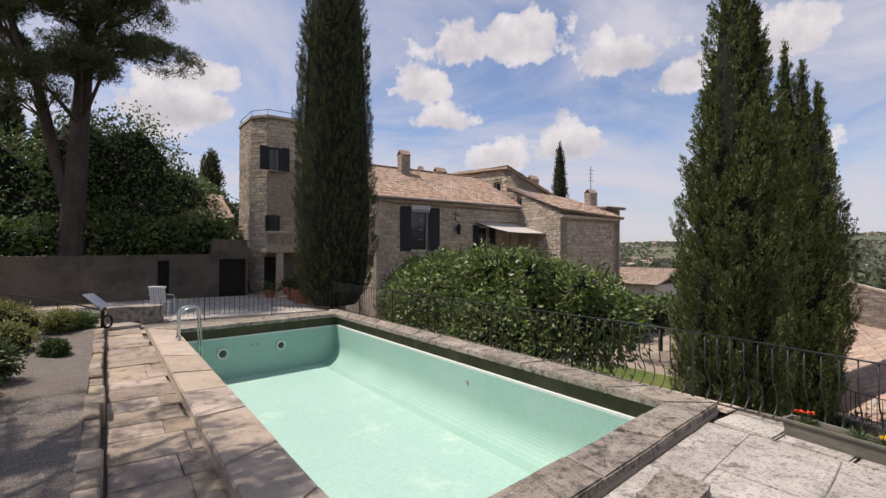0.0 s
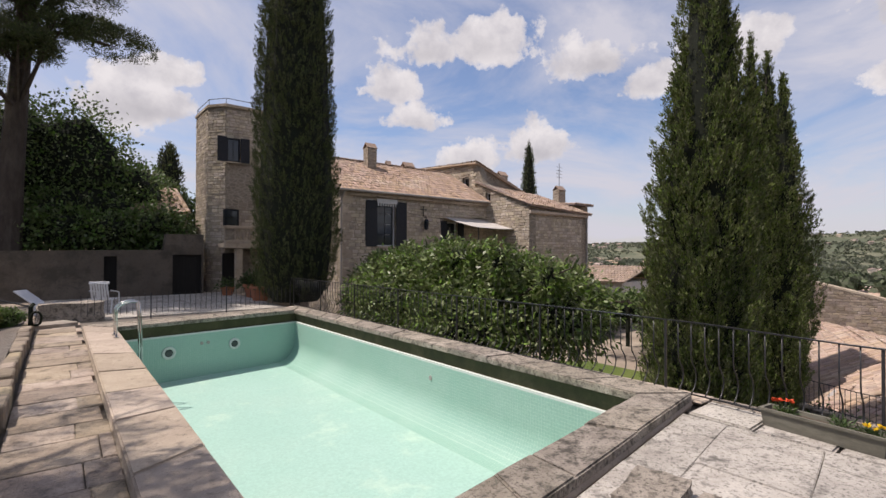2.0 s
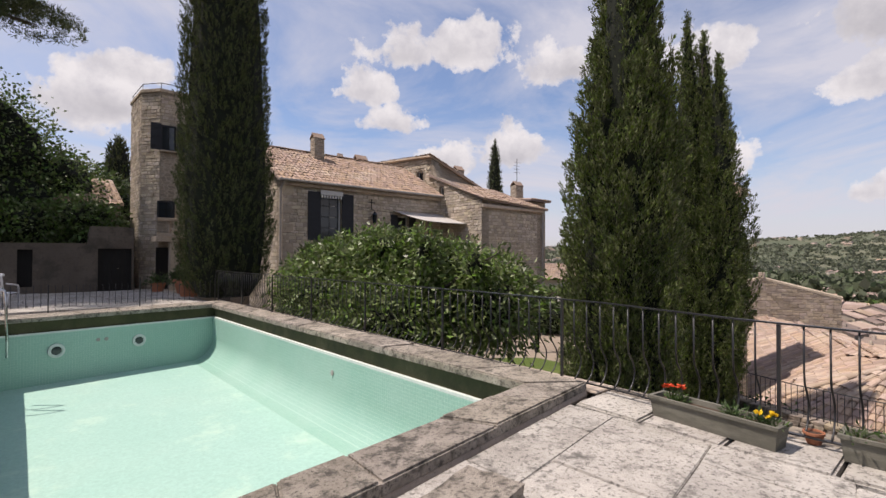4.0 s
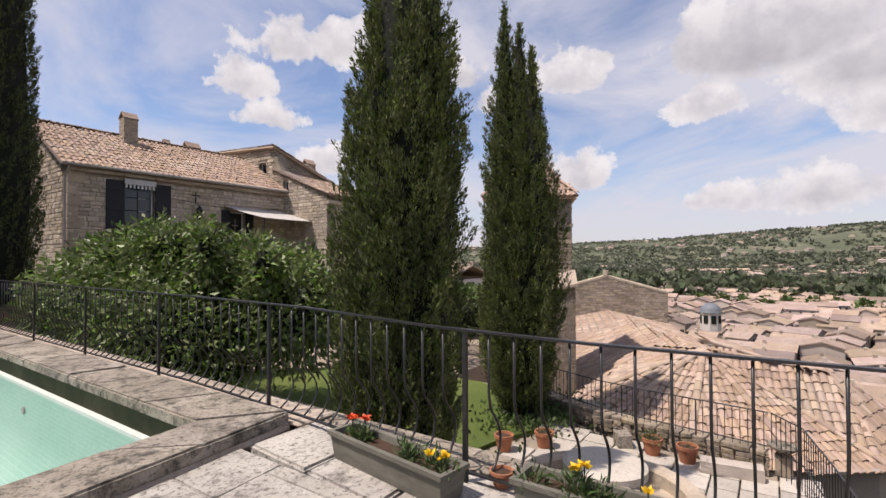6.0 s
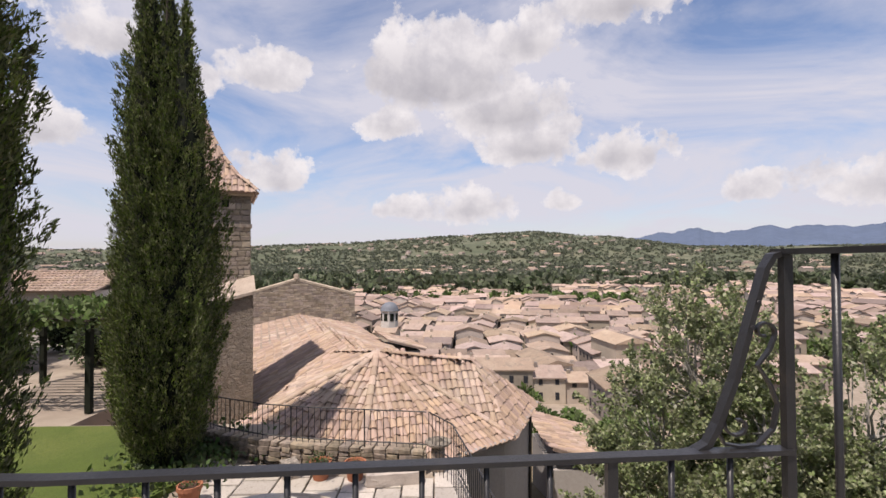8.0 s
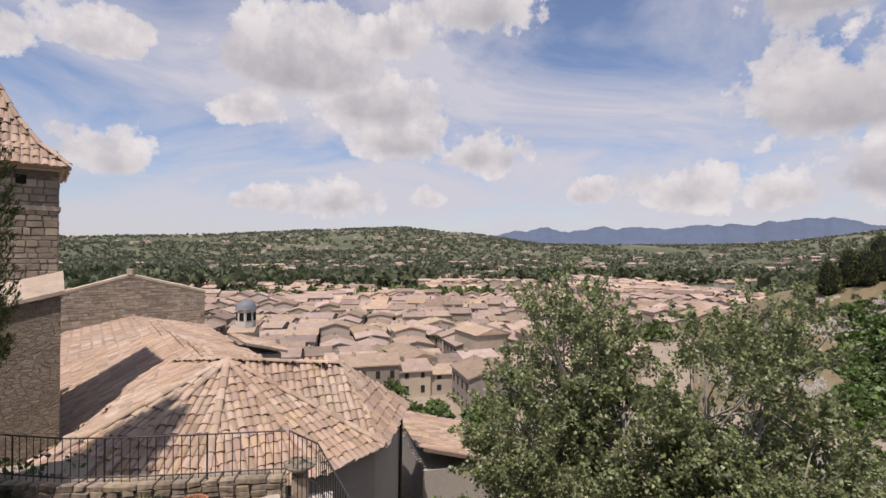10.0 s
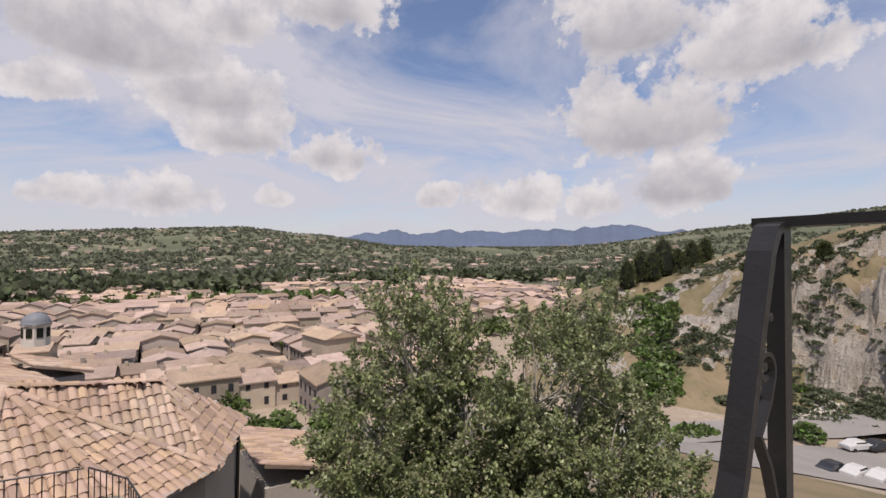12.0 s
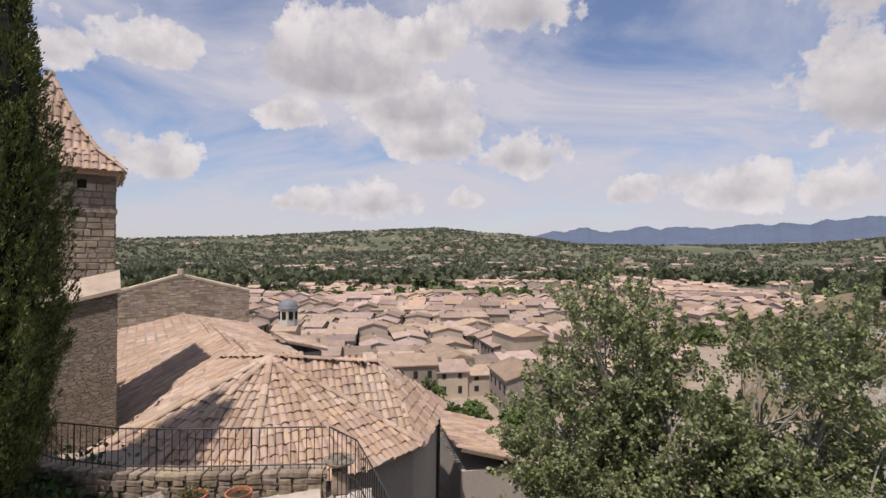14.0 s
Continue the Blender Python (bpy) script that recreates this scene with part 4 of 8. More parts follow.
def build_low_railing():
    rail = thing("low_iron_railing", "low black iron railing across the far end of the pool", "railing", kind="structure")
    y0 = 17.3
    x = 7.0
    for z, nm in ((0.78, "handrail"), (0.18, "bottom_rail")):
        bm = bmesh.new()
        tube(bm, [(7.0, y0, z), (1.0, y0, z)], 0, flat=(0.012, 0.03))
        part(nm, bm, "iron", rail)
    k = 0
    while x > 0.95:
        if k % 14 == 0:
            part("post", box(x - 0.014, x + 0.014, y0 - 0.014, y0 + 0.014, 0, 0.95 if 3 < x < 5 else 0.8), "iron", rail)
        else:
            bm = bmesh.new()
            tube(bm, [(x, y0, 0.78), (x, y0, 0.45), (x, y0 + 0.05, 0.32), (x, y0, 0.18)], 0.008, 5)
            part("bar", bm, "iron", rail)
        x -= 0.155
        k += 1
    bm = bmesh.new()
    tube(bm, [(7.0, 17.1, 1.12), (7.0, 17.2, 1.08), (7.0, 17.3, 0.8)], 0.012, 6)
    part("corner_rail", bm, "iron", rail)


build_low_railing()

# ---- vegetation ----


def cypress(name, label, x, y, z0, height, radius, n, mat, seed, size=0.17, tops=((0, 0, 1.0),), widest=0.3, shape=(0.86, 0.62, 0.34), rough=0.2, shag=0, foot=(0.22, 0.48, 0.82), inner=None):
    """A columnar cypress: trunk, a near-black inner body as painted shade, and a coat of many small upright sprays."""
    rng = np.random.RandomState(seed)
    tree = thing(name, label, "tree", pose(x, y, z0))
    bm = bmesh.new()
    tube(bm, [(0, 0, -0.1), (0.03, 0.02, height * 0.4), (0, 0, height * 0.9)], [0.2, 0.14, 0.02], 8)
    part("trunk", bm, "bark", tree)
    C, D = [], []
    for ti, (dx, dy, hf) in enumerate(tops):
        H, Rr = height * hf, radius * (1.0 if len(tops) == 1 else 0.72)

        def prof(s):
            return Rr * np.interp(s, [0.0, 0.03, 0.1, widest, 0.6, 0.8, 0.92, 1.0], [*foot, 1.0, shape[0], shape[1], shape[2], 0.02])

        m = int(n / len(tops))
        s = rng.uniform(0, 1, m * 2)
        s = s[rng.uniform(0, 1, m * 2) < prof(s) / Rr + 0.12][:m]
        a = rng.uniform(0, 2 * np.pi, len(s))
        P = np.stack([np.cos(a) * 2.0, np.sin(a) * 2.0, s * H * 0.55], 1)
        lump = fbm(P * np.array([1, 1, 0.6]), 3.4, seed + ti, 3)
        deep = rng.uniform(0, 1, len(s)) ** 2 * 0.28
        r = prof(s) * (1 + rough * lump - deep)
        if shag:
            # sprays: leaves gather along short upswept twigs
            m2 = len(s) // shag
            pick = np.repeat(np.arange(m2), shag)
            t = rng.uniform(0, 1, len(pick)) ** 0.8
            s0, a0, r0 = s[:m2][pick], a[:m2][pick], r[:m2][pick]
            ln = rng.uniform(0.25, 0.62, m2)[pick] * (0.55 + 0.45 * (1 - s0))
            fan = rng.normal(0, 0.055, (len(pick), 3)) * (1.15 - t)[:, None]
            r, a, s = r0 - 0.10 + ln * 0.38 * t + fan[:, 0], a0 + fan[:, 1] / np.maximum(r0, 0.25), np.clip(s0 + (ln * 0.85 * t + fan[:, 2]) / H, 0, 1.03)
        C.append(np.stack([dx * np.clip(s * 1.3, 0.3, 1) + np.cos(a) * r, dy * np.clip(s * 1.3, 0.3, 1) + np.sin(a) * r, 0.12 + s * H], 1))
        D.append(np.stack([np.cos(a) * 0.55, np.sin(a) * 0.55, np.full(len(s), 1.15)], 1))
        # near-black inner body, the crown's shade put in as colour, leans with its tip
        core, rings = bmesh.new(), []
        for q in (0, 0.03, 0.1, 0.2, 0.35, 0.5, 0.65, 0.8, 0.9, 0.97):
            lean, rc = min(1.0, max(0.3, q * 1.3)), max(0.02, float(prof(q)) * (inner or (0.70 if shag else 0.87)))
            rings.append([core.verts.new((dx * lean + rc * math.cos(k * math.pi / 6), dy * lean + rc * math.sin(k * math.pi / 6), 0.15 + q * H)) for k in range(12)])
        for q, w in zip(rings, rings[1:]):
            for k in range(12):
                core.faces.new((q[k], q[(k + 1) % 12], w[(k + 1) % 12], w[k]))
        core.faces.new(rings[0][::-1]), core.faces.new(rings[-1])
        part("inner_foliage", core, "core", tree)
    C, D = np.concatenate(C), np.concatenate(D)
    part("crown", leaves_mesh("crown", C, D, size * 1.05, size * 0.27, rng, 0.45), mat, tree)
    return tree


def leafy(name, label, category, x, y, z0, blobs, n, leaf, mat, seed, trunk=0.12, limbs=1, bark="bark", droop=0.15, spread=0.8, core=0.72, shell=0.35, group=""):
    """A broad-leaved bush or tree: trunk with limbs to each clump, and leaves in uneven clumps. blobs: (dx, dy, dz, rx, ry, rz)."""
    rng = np.random.RandomState(seed)
    tree = thing(name, label, category, pose(x, y, z0), group)
    bm = bmesh.new()
    top = max(b[2] for b in blobs)
    tube(bm, [(0, 0, -0.2), (0.05, -0.04, top * 0.3), (0, 0.05, top * 0.6)], [trunk, trunk * 0.75, trunk * 0.5], 8)
    if limbs:
        for b in blobs[::limbs]:
            mid = (b[0] * 0.5, b[1] * 0.5, top * 0.3 + (b[2] - top * 0.3) * 0.6)
            lb = bmesh.new()
            tube(lb, [(0, 0, top * 0.25), mid, (b[0], b[1], b[2]), (b[0] * 1.2, b[1] * 1.2, b[2] + b[5] * 0.5)], [trunk * 0.5, trunk * 0.35, trunk * 0.2, trunk * 0.08], 6)
            part("limb", lb, bark, tree)
    part("trunk", bm, bark, tree)
    vol = np.array([b[3] * b[4] + b[4] * b[5] + b[3] * b[5] for b in blobs])
    C, D = [], []
    for b, v in zip(blobs, vol):
        m = int(n * v / vol.sum())
        d = rng.normal(0, 1, (m, 3))
        d /= np.linalg.norm(d, axis=1, keepdims=True)
        rad = 1 - rng.uniform(0, 1, m) ** 1.6 * shell
        lump = fbm(d * 2.2 + b[0], 1.4, seed + int(abs(b[0] * 10)), 3)
        # twigs: leaves gather in small sprays
        tw = rng.normal(0, 1, (m // 14 + 1, 3))
        tw /= np.linalg.norm(tw, axis=1, keepdims=True)
        pick = tw[rng.randint(0, len(tw), m)]
        d2 = d * 0.45 + pick * 0.75
        d2 /= np.linalg.norm(d2, axis=1, keepdims=True)
        r = rad * (1 + 0.22 * lump)
        C.append(np.array(b[:3]) + d2 * r[:, None] * np.array(b[3:6]))
        D.append(d2)
        # near-black lump in each clump, its inner shade given as colour
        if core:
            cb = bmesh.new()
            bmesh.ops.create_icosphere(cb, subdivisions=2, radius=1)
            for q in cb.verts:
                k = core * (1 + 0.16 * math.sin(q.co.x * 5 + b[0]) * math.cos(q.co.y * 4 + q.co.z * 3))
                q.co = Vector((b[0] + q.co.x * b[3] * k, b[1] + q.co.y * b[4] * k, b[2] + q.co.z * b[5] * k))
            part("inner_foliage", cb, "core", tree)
    C, D = np.concatenate(C), np.concatenate(D)
    keep = C[:, 2] > -0.05
    part("crown", leaves_mesh("crown", C[keep], D[keep], leaf[0], leaf[1], rng, spread, droop), mat, tree)
    return tree


cypress("cypress", "tall dark dense cypress beside the house", 7.68, 18.5, 0.0, 18.4, 1.62, 170000, "cypress_dark", 11, 0.085, widest=0.2, shape=(0.80, 0.50, 0.26), rough=0.12, shag=30, foot=(0.62, 0.84, 0.95), inner=0.86)
cypress("cypress", "tall shaggy cypress behind the terrace railing", 9.66, 4.10, GARDEN, 11.2, 1.14, 230000, "cypress", 12, 0.075, ((0.0, 0.02, 1.0), (0.18, -0.24, 0.80), (-0.15, 0.30, 0.72)), widest=0.3, shape=(0.74, 0.40, 0.18), rough=0.44, shag=46)
cypress("cypress", "slender cypress with several tips on the lawn", 14.75, 4.70, GARDEN, 9.9, 1.20, 210000, "cypress", 13, 0.075, ((0.0, 0.34, 1.0), (0.1, 0.0, 0.95), (0, -0.36, 0.87)), widest=0.26, shape=(0.70, 0.34, 0.15), rough=0.34, shag=40, foot=(0.5, 0.74, 0.92))
cypress("cypress", "distant slim cypress beyond the roofs", 45.8, 39.6, 0.0, 15.8, 1.0, 3000, "cypress_dark", 14, 0.35)

leafy("magnolia_bush", "large glossy broad-leaved bush in the lower garden", "bush", 10.1, 11.8, GARDEN,
      [(0, 0, 2.8, 2.0, 2.6, 1.8), (-0.9, 1.9, 2.7, 1.5, 1.9, 1.5), (1.2, -1.6, 2.8, 1.8, 1.9, 1.5), (-0.8, -1.5, 2.1, 1.5, 1.8, 1.6), (0.4, 2.9, 3.0, 1.5, 1.6, 1.4), (-0.4, 0.8, 1.5, 2.1, 3.0, 1.4),
       (0.2, 0.9, 3.9, 0.8, 0.9, 0.75), (-0.5, -0.7, 4.1, 0.75, 0.75, 0.7), (0.9, -1.9, 3.8, 0.7, 0.8, 0.65), (0.1, 2.6, 3.9, 0.7, 0.8, 0.7), (-0.9, 1.5, 3.9, 0.6, 0.7, 0.6), (0.9, -3.5, 2.7, 1.4, 1.3, 1.35), (0.0, 4.3, 2.6, 1.4, 1.4, 1.4), (0.3, 4.6, 3.6, 0.8, 0.9, 0.8)]
       + [(0.4 * math.sin(k * 2.1) - 0.2, -3.9 + 0.68 * k, 3.85 + 0.4 * math.sin(k * 3.7) - 0.03 * abs(k - 5), 0.36, 0.36, 0.6) for k in range(13)],
      62000, (0.19, 0.075), "bush", 21, 0.16, droop=0.35, core=0.5, shell=0.6)


def airy_tree(name, label, base, blobs, twigs, per, leaf, mat, seed, bark):
    """A loose-crowned tree: trunk, a limb to each mass of foliage, forked branches, and twigs that carry the leaves. blobs: centre x, y, z and radii across and up."""
    rng = np.random.RandomState(seed)
    tree = thing(name, label, "tree", pose(*base))
    B = np.array(blobs) - np.array([*base, 0, 0])
    fork = Vector((0.1, 0.0, 2.6))
    bm = bmesh.new()
    tube(bm, [(0, 0, -0.3), (0.06, -0.05, 1.2), fork], [0.24, 0.2, 0.16], 10)
    part("trunk", bm, bark, tree)
    w = B[:, 3] ** 2 * B[:, 4]
    C, D = [], []
    tb = bmesh.new()
    for b, share in zip(B, w / w.sum()):
        c = Vector(b[:3])
        kink = fork.lerp(c, 0.5) + Vector(rng.uniform(-0.35, 0.35, 3))
        lb = bmesh.new()
        tube(lb, [fork, fork.lerp(kink, 0.55) + Vector(rng.uniform(-0.15, 0.15, 3)), kink, kink.lerp(c, 0.6) + Vector(rng.uniform(-0.2, 0.2, 3)), c], [0.11, 0.085, 0.065, 0.05, 0.035], 6)
        m = max(6, int(twigs * share))
        q = rng.normal(0, 1, (m * 3, 3))
        q *= (rng.uniform(0.12, 1.0, (m * 3, 1)) ** 0.42) / np.linalg.norm(q, axis=1, keepdims=True)
        P = b[:3] + q * np.array([b[3], b[3], b[4]]) * (1 + 0.25 * fbm(q * 2, 1.6, seed, 3))[:, None]
        P = P[fbm(P, 1.9, seed + 4, 3) > -0.30][:m]
        for i, p in enumerate(P):
            out = p - b[:3]
            out = out / (np.linalg.norm(out) + 1e-6) + np.array([0, 0, 0.55]) + rng.normal(0, 0.35, 3)
            out /= np.linalg.norm(out)
            ln = rng.uniform(0.35, 0.8)
            t = rng.uniform(0, 1, per) ** 0.75
            C.append(p + out * (t * ln)[:, None] + rng.normal(0, 0.085, (per, 3)) * (1.25 - t)[:, None])
            D.append(np.tile(out, (per, 1)))
            if i % 4 == 0:
                a, z = Vector(p), c.lerp(kink, rng.uniform(0, 0.6))
                tube(tb, [z, z.lerp(a, 0.5) + Vector(rng.uniform(-0.12, 0.12, 3)), a, a + Vector(out) * ln * 0.8], [0.026, 0.018, 0.011, 0.004], 4)
        part("limb", lb, bark, tree)
    part("twigs", tb, bark, tree)["kind"] = "stuff"
    part("crown", leaves_mesh("crown", np.concatenate(C), np.concatenate(D), leaf[0], leaf[1], rng, 0.9, 0.15), mat, tree)
    return tree


def from_terrace(az, far, z, across, up):
    return (6.6 + far * math.sin(radians(az)), -0.46 + far * math.cos(radians(az)), z, across, up)


airy_tree("poplar", "grey-green leafy tree with pale limbs below the railing", (14.6, -7.0, -9.0),
          [from_terrace(*b) for b in ((120.5, 10.8, -0.85, 1.1, 1.75), (116, 10.2, -2.2, 1.1, 1.4), (124, 11.2, -1.0, 1.0, 1.65), (127.5, 10.6, -1.7, 1.0, 1.5), (113, 9.6, -3.6, 0.9, 1.4), (131, 10.6, -2.7, 1.1, 1.3), (136, 11.3, -1.7, 1.2, 1.6),
                                    (141.5, 12.2, -1.2, 1.0, 1.9), (139, 11.3, -2.9, 1.4, 1.6), (144.5, 11.6, -2.8, 1.15, 1.4), (148, 11.5, -4.0, 1.3, 1.2), (151.5, 11.2, -4.5, 1.3, 0.9), (119, 9.4, -4.4, 1.3, 1.7), (124.5, 9.6, -4.3, 1.4, 1.7), (133, 9.8, -4.6, 1.5, 1.6), (141, 10.4, -4.9, 1.5, 1.4))],
          2000, 78, (0.085, 0.07), "poplar", 22, "pale_bark")

# ---- the house ----


def wall_slab(name, poly, axis, at, thick, mat, parent, holes=()):
    """An upright wall: poly in (along, z), standing at axis = at and thick metres deep; holes: (a0, a1, z0, z1) cut through."""
    bm = bmesh.new()
    z = [p[1] for p in poly]
    a = [p[0] for p in poly]
    cuts_a = sorted({min(a), max(a), *[h[0] for h in holes], *[h[1] for h in holes], *a})
    cuts_z = sorted({min(z), max(z), *[h[2] for h in holes], *[h[3] for h in holes]})

    def top_at(x):
        n, best = len(poly), -1e9
        for i in range(n):
            (x0, z0), (x1, z1) = poly[i], poly[(i + 1) % n]
            if x0 != x1 and min(x0, x1) - 1e-6 <= x <= max(x0, x1) + 1e-6:
                best = max(best, z0 + (z1 - z0) * (x - x0) / (x1 - x0))
        return best

    def put(x, zz, side):
        d = at + (thick if side else 0)
        return bm.verts.new((x, d, zz) if axis == "y" else (d, x, zz))

    lo = min(z)
    for x0, x1 in zip(cuts_a, cuts_a[1:]):
        t0, t1 = top_at(x0), top_at(x1)
        zs = [c for c in cuts_z if c < min(t0, t1) - 1e-6]
        for k, z0 in enumerate(zs):
            last = k == len(zs) - 1
            z1 = None if last else zs[k + 1]
            if any(h[0] <= x0 + 1e-6 and x1 <= h[1] + 1e-6 and h[2] <= z0 + 1e-6 and (z1 is not None and z1 <= h[3] + 1e-6) for h in holes):
                continue
            za, zb = (t0, t1) if last else (z1, z1)
            f = [put(x0, z0, 0), put(x1, z0, 0), put(x1, zb, 0), put(x0, za, 0)]
            g = [put(x0, z0, 1), put(x1, z0, 1), put(x1, zb, 1), put(x0, za, 1)]
            bm.faces.new(f), bm.faces.new(g[::-1])
            for i in range(4):
                bm.faces.new((f[i], g[i], g[(i + 1) % 4], f[(i + 1) % 4]))
    bmesh.ops.remove_doubles(bm, verts=bm.verts, dist=1e-4)
    bmesh.ops.recalc_face_normals(bm, faces=bm.faces)
    return part(name, bm, mat, parent)


def masonry(parent, origin, u, n, width, z0, z1, seed, holes=(), top=None, mat="masonry", course=0.15, length=(0.16, 0.44)):
    """Uneven courses of rubble stones proud of a wall; u runs along it, n out of it; holes: (a0, a1, z0, z1) along u."""
    rg = random.Random(seed)
    o, u, n = Vector((*origin, 0)), Vector((*u, 0)).normalized(), Vector((*n, 0)).normalized()
    verts, faces = [], []
    z = z0
    while z < z1:
        h = course * rg.uniform(0.65, 1.35)
        a = -rg.uniform(0, 0.2)
        while a < width:
            w = rg.uniform(*length)
            a0, a1 = max(a, 0.0), min(a + w, width)
            lim = z1 if top is None else min(top(a0), top(a1))
            if a1 - a0 > 0.06 and z + h <= lim and not any(a1 > q[0] and a0 < q[1] and z + h > q[2] and z < q[3] for q in holes):
                b, out, g = len(verts), rg.uniform(0.006, 0.03), 0.012
                jt = lambda: rg.uniform(-0.014, 0.014)
                cs = [(a0 + g, z + g), (a1 - g, z + g), (a1 - g, z + h - g), (a0 + g, z + h - g)]
                verts.extend(o + u * p + n * 0.001 + Vector((0, 0, q)) for p, q in cs)
                mid = ((a0 + a1) / 2, z + h / 2)
                verts.extend(o + u * (p + (mid[0] - p) * 0.10 + jt()) + n * (out + rg.uniform(-0.005, 0.005)) + Vector((0, 0, q + (mid[1] - q) * 0.16 + jt() * 0.6)) for p, q in cs)
                faces.append((b + 4, b + 5, b + 6, b + 7))
                faces.extend((b + i, b + (i + 1) % 4, b + 4 + (i + 1) % 4, b + 4 + i) for i in range(4))
            a += w
        z += h
    me = mesh_from("stonework", verts, faces)
    bm = bmesh.new()
    bm.from_mesh(me)
    bmesh.ops.recalc_face_normals(bm, faces=bm.faces)
    if sum(f.normal.dot(n) for f in bm.faces) < 0:
        bmesh.ops.reverse_faces(bm, faces=bm.faces)
    part("stonework", bm, mat, parent)["kind"] = "stuff"


def window_in(parent, x0, x1, z0, z1, y, shutters=True, sw=0.6, bars=(2, 3), deep=0.18, axis="y", curtain=False, paint="frame_paint"):
    """A window with frame, panes and open shutters in a wall that faces -y (or -x)."""
    def bx(a0, a1, d0, d1, b0, b1, bevel=0.0):
        return box(a0, a1, y + d0, y + d1, b0, b1, bevel=bevel) if axis == "y" else box(y + d0, y + d1, a0, a1, b0, b1, bevel=bevel)
    # near-black panel behind the panes: the room's darkness put in as colour
    w = part("window", bx(x0, x1, deep + 0.08, deep + 0.12, z0, z1), "core", parent, "dark window in a stone reveal")
    fr = 0.06
    for a in ((x0, x0 + fr, z0, z1), (x1 - fr, x1, z0, z1), (x0 + fr, x1 - fr, z0, z0 + fr), (x0 + fr, x1 - fr, z1 - fr, z1)):
        part("frame", bx(a[0], a[1], deep - 0.03, deep + 0.05, a[2], a[3]), paint, w)
    nx, nz = bars
    for i in range(nx):
        for j in range(nz):
            px0, px1 = x0 + fr + (x1 - x0 - 2 * fr) * i / nx, x0 + fr + (x1 - x0 - 2 * fr) * (i + 1) / nx
            pz0, pz1 = z0 + fr + (z1 - z0 - 2 * fr) * j / nz, z0 + fr + (z1 - z0 - 2 * fr) * (j + 1) / nz
            part("pane", bx(px0 + 0.015, px1 - 0.015, deep + 0.01, deep + 0.02, pz0 + 0.015, pz1 - 0.015), "pane", w)
    if curtain:
        part("curtain", bx(x1 - 0.5, x1 - 0.22, deep + 0.03, deep + 0.06, z0 + 0.15, z1 - 0.3), "cloth", w, "pale curtain behind the glass")
    part("sill", bx(x0 - 0.06, x1 + 0.06, -0.05, deep, z0 - 0.07, z0), "coping", w)
    if shutters:
        for a0, a1 in ((x0 - sw - 0.01, x0 - 0.01), (x1 + 0.01, x1 + sw + 0.01)):
            s = part("shutter", bx(a0, a1, -0.055, -0.012, z0 - 0.02, z1 + 0.03, 0.006), "shutter", parent, "dark blue-grey wooden shutter folded open")
            for k in range(3):
                zz = z0 + (z1 - z0) * (0.15 + 0.35 * k)
                part("batten", bx(a0 + 0.03, a1 - 0.03, -0.075, -0.055, zz - 0.04, zz + 0.04), "shutter", s)
    return w


def chimney(parent, x, y, z, w=0.6, d=0.5, h=0.9):
    c = part("chimney", box(x - w / 2, x + w / 2, y - d / 2, y + d / 2, z - 0.8, z + h, 0.02), "render", parent, "stone chimney stack with a tile cap")
    for s in (-1, 1):
        bm = bmesh.new()
        vs = [bm.verts.new(v) for v in ((x - w / 2 - 0.03, y + s * d / 2, z + h), (x + w / 2 + 0.03, y + s * d / 2, z + h), (x + w / 2 + 0.03, y, z + h + 0.28), (x - w / 2 - 0.03, y, z + h + 0.28))]
        lo = [bm.verts.new(v.co - Vector((0, 0, 0.05))) for v in vs]
        bm.faces.new(vs), bm.faces.new(lo[::-1])
        for i in range(4):
            bm.faces.new((vs[i], lo[i], lo[(i + 1) % 4], vs[(i + 1) % 4]))
        part("cap", bm, "tile", c)


